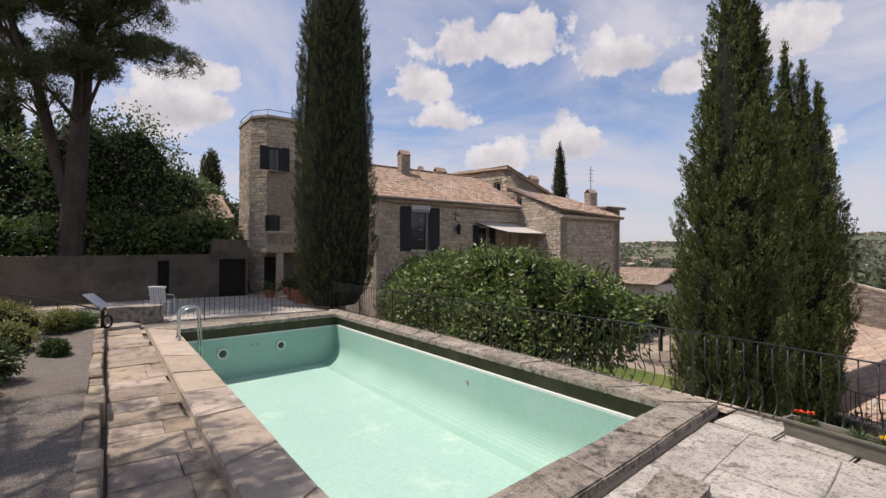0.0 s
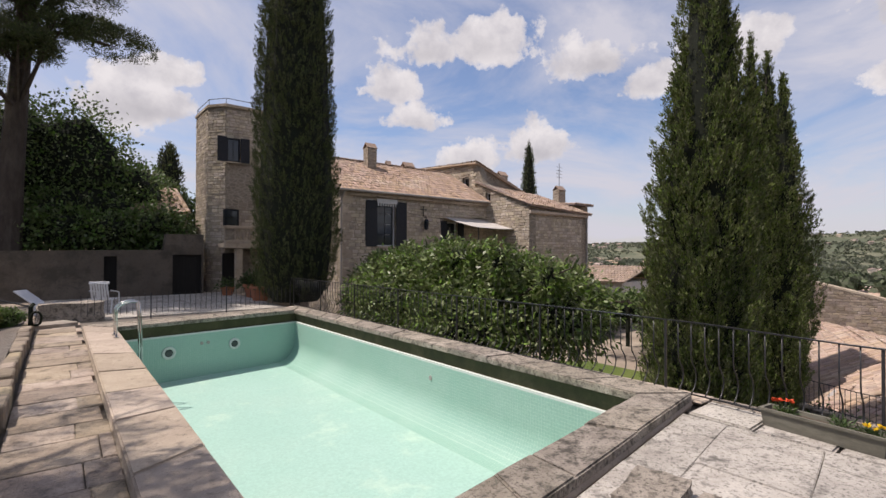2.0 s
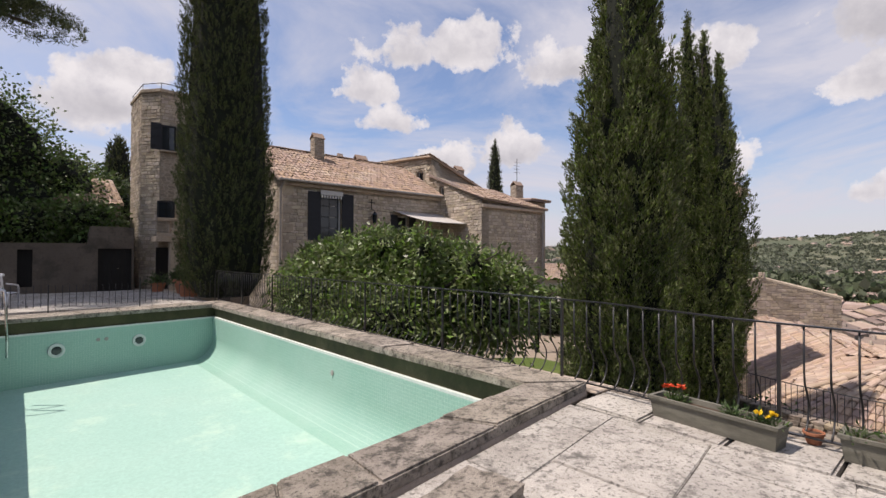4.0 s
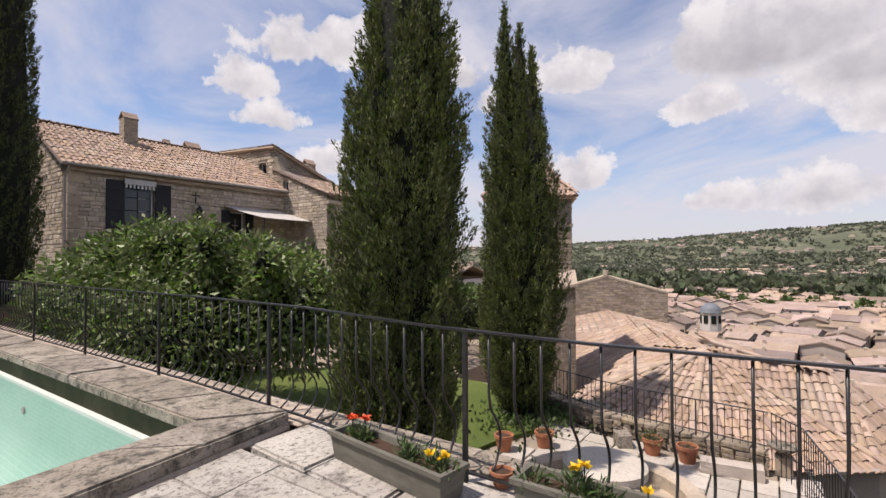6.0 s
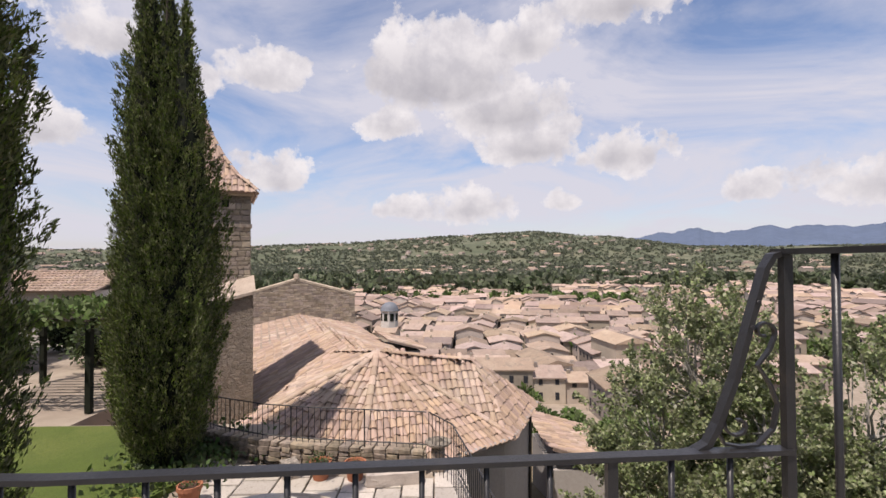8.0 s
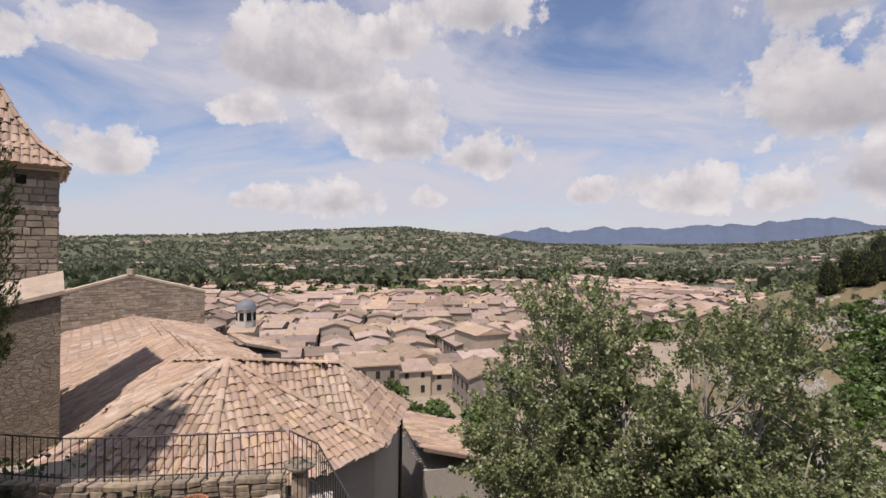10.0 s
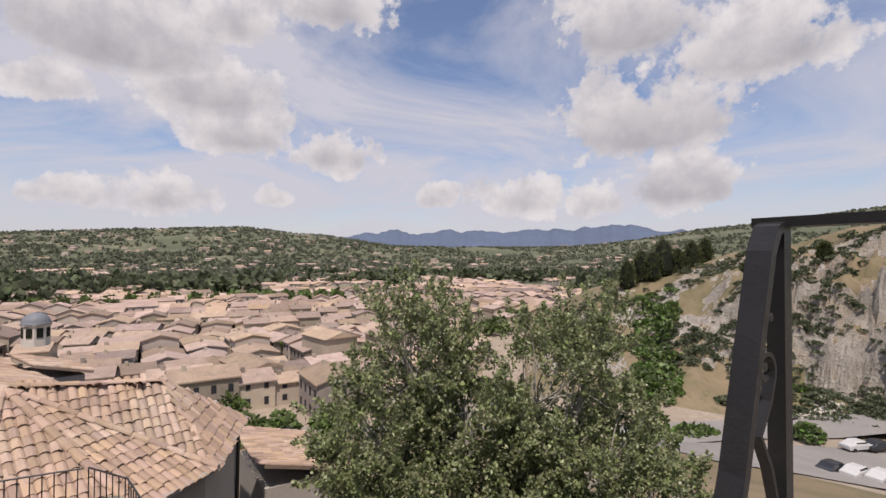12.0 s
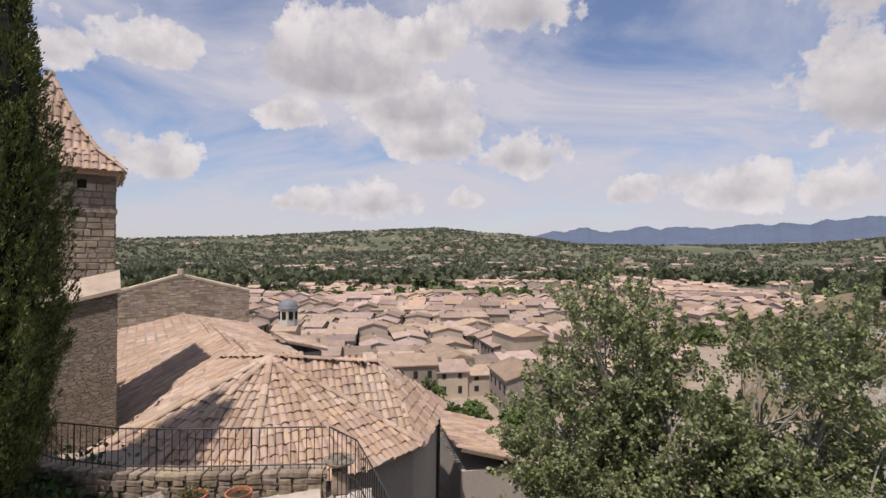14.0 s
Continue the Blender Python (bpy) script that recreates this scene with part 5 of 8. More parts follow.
def build_house():
    h = thing("house", "old stone house with clay-tile roof and dark shutters", "house")
    x0, x1, yf, yb, ev, rz, ry = 10.5, 19.55, 20.05, 27.0, 4.92, 7.0, 23.5
    wall_slab("front_wall", [(x0, GARDEN - 3), (x1, GARDEN - 3), (x1, ev), (x0, ev)], "y", yf, 0.5, "render", h, [(12.28, 13.35, 2.35, 4.5), (16.6, 17.35, 2.45, 3.7)])
    wall_slab("end_wall", [(yf + 0.5, GARDEN - 3), (yb, GARDEN - 3), (yb, ev), (ry, rz - 0.1), (yf + 0.5, ev + 0.25)], "x", x0, 0.5, "rubble", h)
    window_in(h, 12.28, 13.35, 2.35, 4.5, yf, sw=0.62, bars=(2, 4), curtain=True)
    window_in(h, 16.6, 17.35, 2.45, 3.7, yf, sw=0.42, bars=(2, 2), curtain=True)
    # scalloped metal valance over the large window
    v = part("valance", box(12.25, 13.38, yf - 0.10, yf - 0.06, 4.42, 4.62), "frame_paint", h, "white scalloped valance over the window")
    for k in range(8):
        part("scallop", box(12.27 + k * 0.139, 12.27 + k * 0.139 + 0.07, yf - 0.11, yf - 0.085, 4.27, 4.42), "frame_paint", v)
    o = 0.28
    tiled_plane("front_roof", [(x0 - o, yf - o, ev), (x1, yf - o, ev), (x1, ry, rz), (x0 - o, ry, rz)], (x0 - o, yf - o, ev), (x1, yf - o, ev), h, 31, singles=140, hips=[((x0 - o, ry, rz), (x1, ry, rz))])
    tiled_plane("back_roof", [(x0 - o, yb + o, ev), (x1, yb + o, ev), (x1, ry, rz), (x0 - o, ry, rz)], (x0 - o, yb + o, ev), (x1, yb + o, ev), h, 32)
    part("cornice", box(x0 - 0.1, x1 - 0.01, yf - 0.16, yf - 0.002, ev - 0.24, ev - 0.08, 0.03), "coping", h)
    bm = bmesh.new()
    tube(bm, [(x0 - 0.3, yf - 0.34, ev - 0.04), (x1 - 0.1, yf - 0.34, ev - 0.02)], 0.06, 8)
    part("gutter", bm, "shade_wall", h)
    bm = bmesh.new()
    tube(bm, [(x0 - 0.06, yf - 0.3, ev - 0.06), (x0 - 0.12, yf - 0.06, ev - 0.45), (x0 - 0.12, yf - 0.06, GARDEN)], 0.05, 8)
    part("downpipe", bm, "shade_wall", h)
    for k in range(16):
        z = -2 + k * 0.42
        if z < ev - 0.5:
            part("quoin", box(x0 - 0.03, x0 + (0.5 if k % 2 else 0.3), yf - 0.025, yf + 0.2, z, z + 0.39, 0.02), "coping", h)
    masonry(h, (x0, yf), (1, 0), (0, -1), x1 - x0, -2.2, ev - 0.26, 301, [(q0 - x0 - 0.05, q1 - x0 + 0.05, r0 - 0.1, r1 + 0.05) for q0, q1, r0, r1 in ((12.28, 13.35, 2.35, 4.5), (16.6, 17.35, 2.45, 3.7))])
    masonry(h, (x0, yf + 0.5), (0, 1), (-1, 0), yb - yf - 0.5, -2.2, rz, 302, top=lambda a: float(np.interp(a, [0, ry - yf - 0.5, yb - yf - 0.5], [ev, rz - 0.2, ev - 0.2])))
    chimney(h, 13.55, 22.9, 6.9, 0.56, 0.5, 0.8)
    chimney(h, 17.2, 24.6, 6.6, 0.7, 0.5, 0.75)
    chimney(h, 16.4, 25.6, 6.3, 0.3, 0.3, 1.2)
    # iron cross and wall lantern
    bm = bmesh.new()
    tube(bm, [(15.0, yf - 0.05, 3.9), (15.0, yf - 0.05, 4.42)], 0.025, 6)
    tube(bm, [(14.8, yf - 0.05, 4.25), (15.2, yf - 0.05, 4.25)], 0.025, 6)
    part("cross", bm, "iron", h, "small black iron cross")
    lan = part("wall_lantern", lathe([(0.05, 0), (0.11, 0.08), (0.13, 0.42), (0.16, 0.44), (0.03, 0.58)], 6, (15.08, yf - 0.2, 3.2)), "pane", h, "black lantern on a wall bracket")
    bm = bmesh.new()
    tube(bm, [(15.08, yf, 3.85), (15.08, yf - 0.2, 3.85), (15.08, yf - 0.2, 3.75)], 0.015, 6)
    part("bracket", bm, "iron", lan)
    # a slack wire across the front
    bm = bmesh.new()
    tube(bm, [(14.0 + 5.4 * t, yf - 0.03, 4.05 - 0.35 * 4 * t * (1 - t) * 0.6) for t in np.linspace(0, 1, 8)], 0.008, 4)
    part("wire", bm, "iron", h)
    return h


def build_gable_block():
    g = thing("gable_house", "taller stone wing with small windows and tiled roofs", "house")
    x, lo = 19.55, GARDEN - 3
    wall_slab("side_wall", [(16.85, lo), (27.4, lo), (27.4, 7.75), (20.9, 7.3), (20.9, 6.3), (20.3, 6.05), (16.85, 4.5)], "x", x, 0.5, "rubble", g, [(21.55, 22.15, 5.75, 6.6), (19.75, 20.15, 4.95, 5.5)])
    window_in(g, 21.55, 22.15, 5.75, 6.6, x, False, bars=(1, 2), axis="x")
    window_in(g, 19.75, 20.15, 4.95, 5.5, x, False, bars=(1, 1), axis="x")
    wall_slab("front_wall", [(x + 0.5, lo), (24.6, lo), (24.6, 4.25), (x + 0.5, 4.45)], "y", 16.85, 0.5, "render", g)
    masonry(g, (x, 16.85), (0, 1), (-1, 0), 10.55, -2, 7.7, 303, [(4.65, 5.35, 5.65, 6.65), (2.85, 3.35, 4.85, 5.55)], lambda a: float(np.interp(a, [0, 3.45, 4.05, 4.06, 10.55], [4.45, 5.95, 6.2, 7.2, 7.6])))
    masonry(g, (x + 0.5, 16.85), (1, 0), (0, -1), 4.05, -2, 4.08, 304)
    wall_slab("upper_wall", [(x + 0.5, 5.2), (24.0, 5.2), (24.0, 5.75), (x + 0.5, 7.2)], "y", 20.9, 0.4, "rubble", g)
    wall_slab("end_wall", [(17.35, lo), (22, lo), (22, 5.8), (17.35, 4.2)], "x", 24.1, 0.5, "rubble", g)
    tiled_plane("tall_roof", [(x - 0.15, 20.75, 7.36), (x - 0.15, 27.6, 7.82), (24.2, 27.6, 6.1), (24.2, 20.75, 5.72)], (24.2, 20.75, 5.72), (24.2, 27.6, 6.1), g, 33)
    tiled_plane("low_roof", [(x - 0.12, 16.6, 4.56), (24.8, 16.6, 4.3), (24.8, 20.85, 5.7), (x - 0.12, 20.85, 6.28)], (x - 0.12, 16.6, 4.56), (24.8, 16.6, 4.3), g, 34)
    part("cornice", box(x - 0.05, 24.6, 16.69, 16.848, 4.10, 4.28, 0.03), "coping", g)
    bm = bmesh.new()
    tube(bm, [(24.5, 16.75, 4.2), (24.5, 16.77, -2)], 0.05, 8)
    part("downpipe", bm, "shade_wall", g)
    chimney(g, 22.4, 21.6, 6.3, 0.6, 0.5, 0.65)
    b = thing("neighbour_house", "stone house end with a chimney and a rooftop aerial", "house")
    part("wall", box(25.5, 27.0, 18.4, 24, lo, 5.0), "rubble", b)
    tiled_plane("roof", [(25.2, 18.1, 5.1), (27.2, 18.1, 5.1), (27.2, 24, 5.6), (25.2, 24, 5.6)], (25.2, 18.1, 5.1), (27.2, 18.1, 5.1), b, 35)
    chimney(b, 25.9, 19.8, 5.4, 0.7, 0.5, 0.75)
    bm = bmesh.new()
    tube(bm, [(25.9, 19.8, 6.3), (25.9, 19.8, 7.9)], 0.02, 5)
    for k in range(4):
        tube(bm, [(25.6, 19.8, 7.0 + 0.22 * k), (26.2, 19.8, 7.0 + 0.22 * k)], 0.012, 4)
    part("aerial", bm, "iron", b, "thin metal aerial")


def build_awning():
    a = thing("awning", "pale cloth awning stretched from the house wall", "awning")
    bm = bmesh.new()
    n = 8
    grid = []
    for i in range(n + 1):
        row = []
        for j in range(n + 1):
            s, t = i / n, j / n
            wall = Vector((16.3 + 2.9 * s, 20.0, 3.95))
            out = Vector((16.9 + 3.1 * s, 17.9, 3.32))
            p = wall.lerp(out, t)
            p.z -= 0.05 * math.sin(math.pi * t) + 0.03 * math.sin(math.pi * s)
            row.append(bm.verts.new(p))
        grid.append(row)
    for i in range(n):
        for j in range(n):
            bm.faces.new((grid[i][j], grid[i + 1][j], grid[i + 1][j + 1], grid[i][j + 1]))
    ob = part("cloth", bm, "cloth", a, smooth=True)
    s = ob.modifiers.new("thickness", "SOLIDIFY")
    s.thickness = 0.01
    for x in (16.9, 19.98):
        bm = bmesh.new()
        tube(bm, [(x, 17.9, 3.3), (x, 17.9, GARDEN)], 0.03, 8)
        part("pole", bm, "iron", a)


def build_tower():
    t = thing("tower", "faceted stone tower with shutters and a balcony", "tower", pose(0.0, 0.2, 0))
    poly = [(7.10, 26.2), (9.10, 26.2), (9.80, 27.1), (9.80, 29.5), (9.05, 30.5), (7.05, 30.5), (6.41, 29.6), (6.45, 27.05)]
    part("wall", prism(poly, -1, 9.55), "rubble", t)
    for k, (p, q) in enumerate(((7, 0), (0, 1), (1, 2), (6, 7))):
        (ax, ay), (bx, by) = poly[p], poly[q]
        masonry(t, (ax, ay), (bx - ax, by - ay), (by - ay, ax - bx), math.hypot(bx - ax, by - ay), -0.5, 9.5, 310 + k, ((0.0, 1.95, 4.25, 6.65), (0.0, 1.2, -1, 2.1)) if k == 1 else ())
    cx, cy = 8.1, 28.3
    grow = lambda k: [(cx + (x - cx) * k, cy + (y - cy) * k) for x, y in poly]
    part("coping", prism(grow(1.035), 9.554, 9.70, 0.02), "coping", t)
    part("plaster", box(7.12, 9.05, 26.17, 26.198, 4.3, 6.6), "render", t)
    for z0, z1, a0, a1, sh in ((6.7, 7.92, 7.1, 7.75, True), (3.4, 4.25, 6.98, 7.72, False)):
        window_in(t, a0, a1, z0, z1, 25.98, sh, 0.45, (2, 1) if sh else (2, 2), deep=0.1, paint="shutter")
    window_in(t, 9.2, 9.6, 4.4, 5.3, 26.4, False, bars=(1, 1), deep=0.05, paint="shutter")
    # roof rail, and the stair turret behind
    bm = bmesh.new()
    ring = grow(0.97)
    tube(bm, [(x, y, 10.0) for x, y in ring + ring[:1]], 0.018, 5)
    part("roof_rail", bm, "iron", t)
    for x, y in ring:
        part("rail_post", tube(bmesh.new(), [(x, y, 9.7), (x, y, 10.0)], 0.015, 5), "iron", t)
    tur = part("stair_turret", lathe([(1.0, -1), (1.0, 9.9), (1.05, 9.95), (1.05, 10.1), (0.9, 10.12)], 24, (10.05, 28.3, 0)), "rubble", t, "round stair turret")
    bm = bmesh.new()
    pts = [(10.05 + 0.95 * math.cos(a), 28.3 + 0.95 * math.sin(a)) for a in np.linspace(0, 2 * math.pi, 17)]
    for z in (10.6, 11.05):
        part("turret_rail", tube(bmesh.new(), [(x, y, z) for x, y in pts], 0.015, 5), "iron", tur)
    for x, y in pts[:-1]:
        part("rail_post", tube(bmesh.new(), [(x, y, 10.1), (x, y, 11.05)], 0.012, 5), "iron", tur)
    # balcony on a pier, with balusters and a door below
    b = part("balcony", box(6.75, 9.9, 24.9, 26.19, 2.25, 2.5, 0.02), "coping", t, "stone balcony with a balustrade")
    part("parapet_rail", box(6.75, 9.9, 24.9, 25.12, 3.2, 3.36, 0.02), "coping", b)
    part("parapet_base", box(6.75, 9.9, 24.92, 25.1, 2.504, 2.66, 0.02), "coping", b)
    for k in range(12):
        x = 7.25 + k * 0.23
        part("baluster", lathe([(0.06, 2.66), (0.09, 2.8), (0.05, 3.0), (0.06, 3.2)], 8, (x, 25.01, 0)), "coping", b)
    part("panel", box(6.76, 7.15, 24.93, 25.09, 2.66, 3.2), "rubble", b)
    part("pier", box(7.3, 7.62, 24.95, 25.3, -0.02, 2.25, 0.02), "coping", b)
    part("pier", box(9.5, 9.85, 24.95, 25.3, -0.02, 2.25, 0.02), "coping", b)
    part("door", box(6.95, 7.7, 26.1, 26.195, 0.0, 2.0), "door", t, "dark doorway under the balcony")


def build_back_wall():
    w = thing("wall_back", "weathered plastered garden wall with dark doors", "wall", kind="structure")
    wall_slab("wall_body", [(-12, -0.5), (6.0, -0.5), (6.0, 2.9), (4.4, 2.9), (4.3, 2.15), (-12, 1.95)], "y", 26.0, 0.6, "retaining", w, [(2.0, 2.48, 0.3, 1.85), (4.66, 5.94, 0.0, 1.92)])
    d = part("door", box(4.66, 5.94, 26.2, 26.26, 0.0, 1.92), "door", w, "wide dark garage door")
    for k in range(5):
        part("board", box(4.68 + k * 0.255, 4.68 + k * 0.255 + 0.235, 26.185, 26.2, 0.02, 1.9, 0.004), "door", d)
    part("handle", box(5.4, 5.46, 26.15, 26.185, 1.0, 1.05), "steel", d)
    part("door", box(2.0, 2.48, 26.3, 26.36, 0.3, 1.85), "door", w, "narrow dark doorway")
    part("bank", box(-14, 6.0, 26.6, 42, -1, 1.9), "earth", w)
    a = thing("outbuilding", "low outbuilding with a clay-tile roof beside the tower", "outbuilding")
    part("wall", box(2.6, 5.9, 29.2, 33, 1.9, 4.35), "render", a)
    tiled_plane("roof", [(2.4, 28.9, 4.2), (6.0, 28.9, 4.2), (6.0, 33, 5.9), (2.4, 33, 5.9)], (2.4, 28.9, 4.2), (6.0, 28.9, 4.2), a, 37)


build_house()
build_gable_block()
build_awning()
build_tower()
build_back_wall()

# ---- left garden ----


def build_bed():
    b = thing("gravel_bed", "raised gravel bed along the pool walk", "gravel bed", kind="structure")
    bm = bmesh.new()
    bmesh.ops.create_grid(bm, x_segments=60, y_segments=110, size=0.5)
    P = np.array([v.co[:] for v in bm.verts])
    X, Y = -4.55 + P[:, 0] * 8.7, 5.0 + P[:, 1] * 24
    Zb = 0.30 + 0.05 * fbm(np.stack([X, Y], 1), 1.5, 8, 4) + np.clip(-(X + 1) * 0.05, 0, 0.4)
    for v, x, y, z in zip(bm.verts, X, Y, Zb):
        v.co = (x, y, z)
    part("gravel", bm, "gravel", b, smooth=True)
    rng = random.Random(12)
    y = -7.0
    while y < 16.8:
        ln = rng.uniform(0.35, 0.7)
        part("kerb_stone", box(-0.22, -0.02 + rng.uniform(-0.03, 0.03), y, y + ln - 0.02, -0.1, 0.30 + rng.uniform(-0.03, 0.03), 0.02, 0.01, rng), "parapet", b)
        y += ln


build_bed()


def shrub(x, y, z, r, mat, seed, label, n=2600, leaf=(0.09, 0.03)):
    rg = random.Random(seed)
    blobs = [(rg.uniform(-0.3, 0.3) * r, rg.uniform(-0.3, 0.3) * r, r * rg.uniform(0.5, 0.75), r * rg.uniform(0.6, 0.9), r * rg.uniform(0.6, 0.9), r * rg.uniform(0.5, 0.75)) for _ in range(4)]
    return leafy("shrub", label, "shrub", x, y, z, blobs, n, leaf, mat, seed, 0.03, group="garden shrubs")


for i, (x, y, r, mt) in enumerate([(-1.75, 14.4, 0.62, "mound"), (-2.75, 12.9, 0.6, "mound"), (-0.95, 14.9, 0.42, "mound"), (-0.5, 15.3, 0.32, "hedge"), (-1.75, 8.4, 0.62, "hedge"), (-1.5, 9.7, 0.42, "shrub"), (-3.1, 15.9, 0.7, "mound"), (-0.75, 11.4, 0.22, "herb"), (-1.5, 12.2, 0.45, "mound"), (-2.1, 16.4, 0.5, "mound")]):
    shrub(x, y, 0.3, r, mt, 100 + i, ("grey-green clipped shrub on the gravel bed", "light green shrub on the gravel bed", "dark leafy shrub on the gravel bed")[0 if mt == "shrub" else 1 if mt in ("herb", "mound") else 2])


def pine(name, label, x, y, z0, clumps, n, seed, trunks):
    rng = np.random.RandomState(seed)
    t = thing(name, label, "tree", pose(x, y, z0))
    bm = bmesh.new()
    for pts, r0 in trunks:
        k = len(pts)
        tube(bm, pts, [r0 * (1 - 0.6 * i / (k - 1)) for i in range(k)], 10)
    for c in clumps:
        base = min((p for tr in trunks for p in tr[0]), key=lambda p: (p[0] - c[0]) ** 2 + (p[1] - c[1]) ** 2 + (p[2] + 1.5 - c[2]) ** 2)
        mid = tuple((base[i] + c[i]) / 2 + (0, 0, 0.3)[i] for i in range(3))
        tube(bm, [base, mid, tuple(c[:3])], [0.11, 0.07, 0.03], 6)
        for s in range(4):
            a = rng.uniform(0, 6.28)
            e = (c[0] + math.cos(a) * c[3] * 0.8, c[1] + math.sin(a) * c[3] * 0.8, c[2] + c[5] * rng.uniform(0, 0.5))
            tube(bm, [mid, tuple((mid[i] + e[i]) / 2 for i in range(3)), e], [0.05, 0.035, 0.012], 5)
    part("trunk", bm, "bark", t)
    C, D = [], []
    per = n // len(clumps)
    for c in clumps:
        tufts = rng.normal(0, 1, (per // 22, 3))
        tufts /= np.linalg.norm(tufts, axis=1, keepdims=True)
        tufts *= rng.uniform(0.35, 1.0, (len(tufts), 1)) ** 0.5
        tufts[:, 2] = np.abs(tufts[:, 2]) * rng.choice([1, -0.5], len(tufts), p=[0.75, 0.25])
        q = np.repeat(tufts, 22, 0)
        d = rng.normal(0, 1, q.shape)
        C.append(np.array(c[:3]) + q * np.array(c[3:6]) + d * 0.05)
        D.append(d + np.array([0, 0, 0.6]))
    part("crown", leaves_mesh("crown", np.concatenate(C), np.concatenate(D), 0.26, 0.035, rng, 0.3), "pine", t)


def pine_clumps(seed, n, rad, z0, z1, cx=0.0, cy=0.0):
    rg = random.Random(seed)
    out = []
    for _ in range(n):
        a, r, z = rg.uniform(0, 6.28), rad * rg.uniform(0.25, 1.0), rg.uniform(z0, z1)
        r *= 1 - 0.45 * max(0, (z - z0) / (z1 - z0) - 0.4)
        s = rg.uniform(1.0, 1.8)
        out.append((cx + math.cos(a) * r, cy + math.sin(a) * r, z, s, s, s * 0.5))
    return out


pine("pine", "tall dark pine with a forked trunk behind the garden wall", -1.3, 27.6, 1.6, pine_clumps(3, 50, 4.9, 7.4, 17.5, -0.4), 160000, 41,
     [([(0, 0, 0), (0.1, 0, 3.0), (0.3, 0, 6.5), (0.5, 0.2, 10), (0.7, 0, 14)], 0.55), ([(0.1, 0, 2.0), (-0.6, 0.2, 5), (-1.2, 0.1, 8), (-2.2, 0, 11)], 0.32)])
pine("pine", "pine whose branches shade the gravel bed", -4.2, 6.3, 0.3, pine_clumps(5, 17, 4.0, 6.2, 9.0), 30000, 42,
     [([(0, 0, 0), (0.1, 0, 3.0), (0.3, 0, 6.0), (0.2, 0.2, 8)], 0.3)])

for i, (x, y, z, bl, n) in enumerate([
    (1.2, 31.0, 1.9, [(0, 0, 4.5, 2.6, 2.4, 3.4), (-2.2, 0.5, 4.8, 2.4, 2.2, 3.2), (2.2, 0.3, 3.0, 2.2, 2.2, 2.4), (0.5, -1.5, 2.0, 3.0, 1.6, 1.8)], 15000),
    (-4.6, 31.5, 1.9, [(0, 0, 3.5, 2.8, 2.4, 3.0), (-2.4, 0, 3.0, 2.4, 2.2, 2.6), (2, -1, 2.0, 2.4, 1.8, 1.8)], 8000),
    (4.2, 28.3, 1.9, [(0, 0, 1.3, 1.8, 1.2, 1.2), (-1.8, -0.4, 1.1, 1.6, 1.1, 1.0), (0.6, -0.8, 0.4, 1.2, 0.7, 0.8)], 6000),
    (-1.5, 28.2, 1.9, [(0, 0, 1.0, 2.2, 1.0, 1.1), (-3.0, 0, 0.9, 2.2, 1.0, 1.0), (2.4, 0, 1.1, 1.8, 1.0, 1.2)], 7000)]):
    leafy("garden_tree" if i < 2 else "hedge", "dense dark green tree above the garden wall" if i < 2 else "dark overgrown hedge spilling over the wall", "tree" if i < 2 else "hedge", x, y, z, bl, n, (0.20, 0.13), "hedge", 50 + i, 0.15)
for i, (x, y, h) in enumerate([(9.5, 58.0, 9.5), (7.5, 66, 6.5), (-5.2, 42, 9.5), (-7.0, 42, 9.0), (-3.6, 44, 8.0)]):
    cypress("conifer", "small dark conifer on the slope behind", x, y, 4.0, h, 1.4 if i < 2 else 0.8, 1800, "cypress_dark", 60 + i, 0.5, widest=0.15)
leafy("garden_tree", "pale green tree on the slope behind the outbuilding", "tree", 5.0, 45, 2.0, [(0, 0, 4.4, 3.2, 2.6, 2.4), (-3.5, 0, 3.8, 3, 2.6, 2.4), (2.6, 1, 3.4, 2.6, 2.4, 2.0)], 6000, (0.4, 0.25), "shrub", 66, 0.2)


def garden_chair(m):
    c = thing("garden_chair", "white slatted plastic garden chair on the far terrace", "chair", m, "chairs on the far terrace")
    for k in range(7):
        x = -0.26 + k * 0.075
        ob = part("back_slat", box(x, x + 0.055, 0, 0.025, 0.45, 1.0, 0.006), "plastic", c)
        ob.matrix_basis = pose(0, 0.22, 0, -14, 0, 0)
    part("back_top", box(-0.29, 0.29, 0.40, 0.45, 0.94, 1.02, 0.015), "plastic", c)
    part("seat", box(-0.28, 0.28, -0.28, 0.26, 0.40, 0.44, 0.015), "plastic", c)
    for sx in (-0.3, 0.3):
        bm = bmesh.new()
        tube(bm, [(sx, 0.34, 0.72), (sx, 0.0, 0.68), (sx, -0.26, 0.64), (sx, -0.30, 0.55), (sx, -0.30, 0.0)], 0.022, 6)
        part("arm", bm, "plastic", c)
        bm = bmesh.new()
        tube(bm, [(sx, 0.22, 0.42), (sx, 0.33, 0.0)], 0.022, 6)
        part("leg", bm, "plastic", c)
    return c


chair = garden_chair(pose(1.65, 19.6, 0.06, 0, 0, 155))


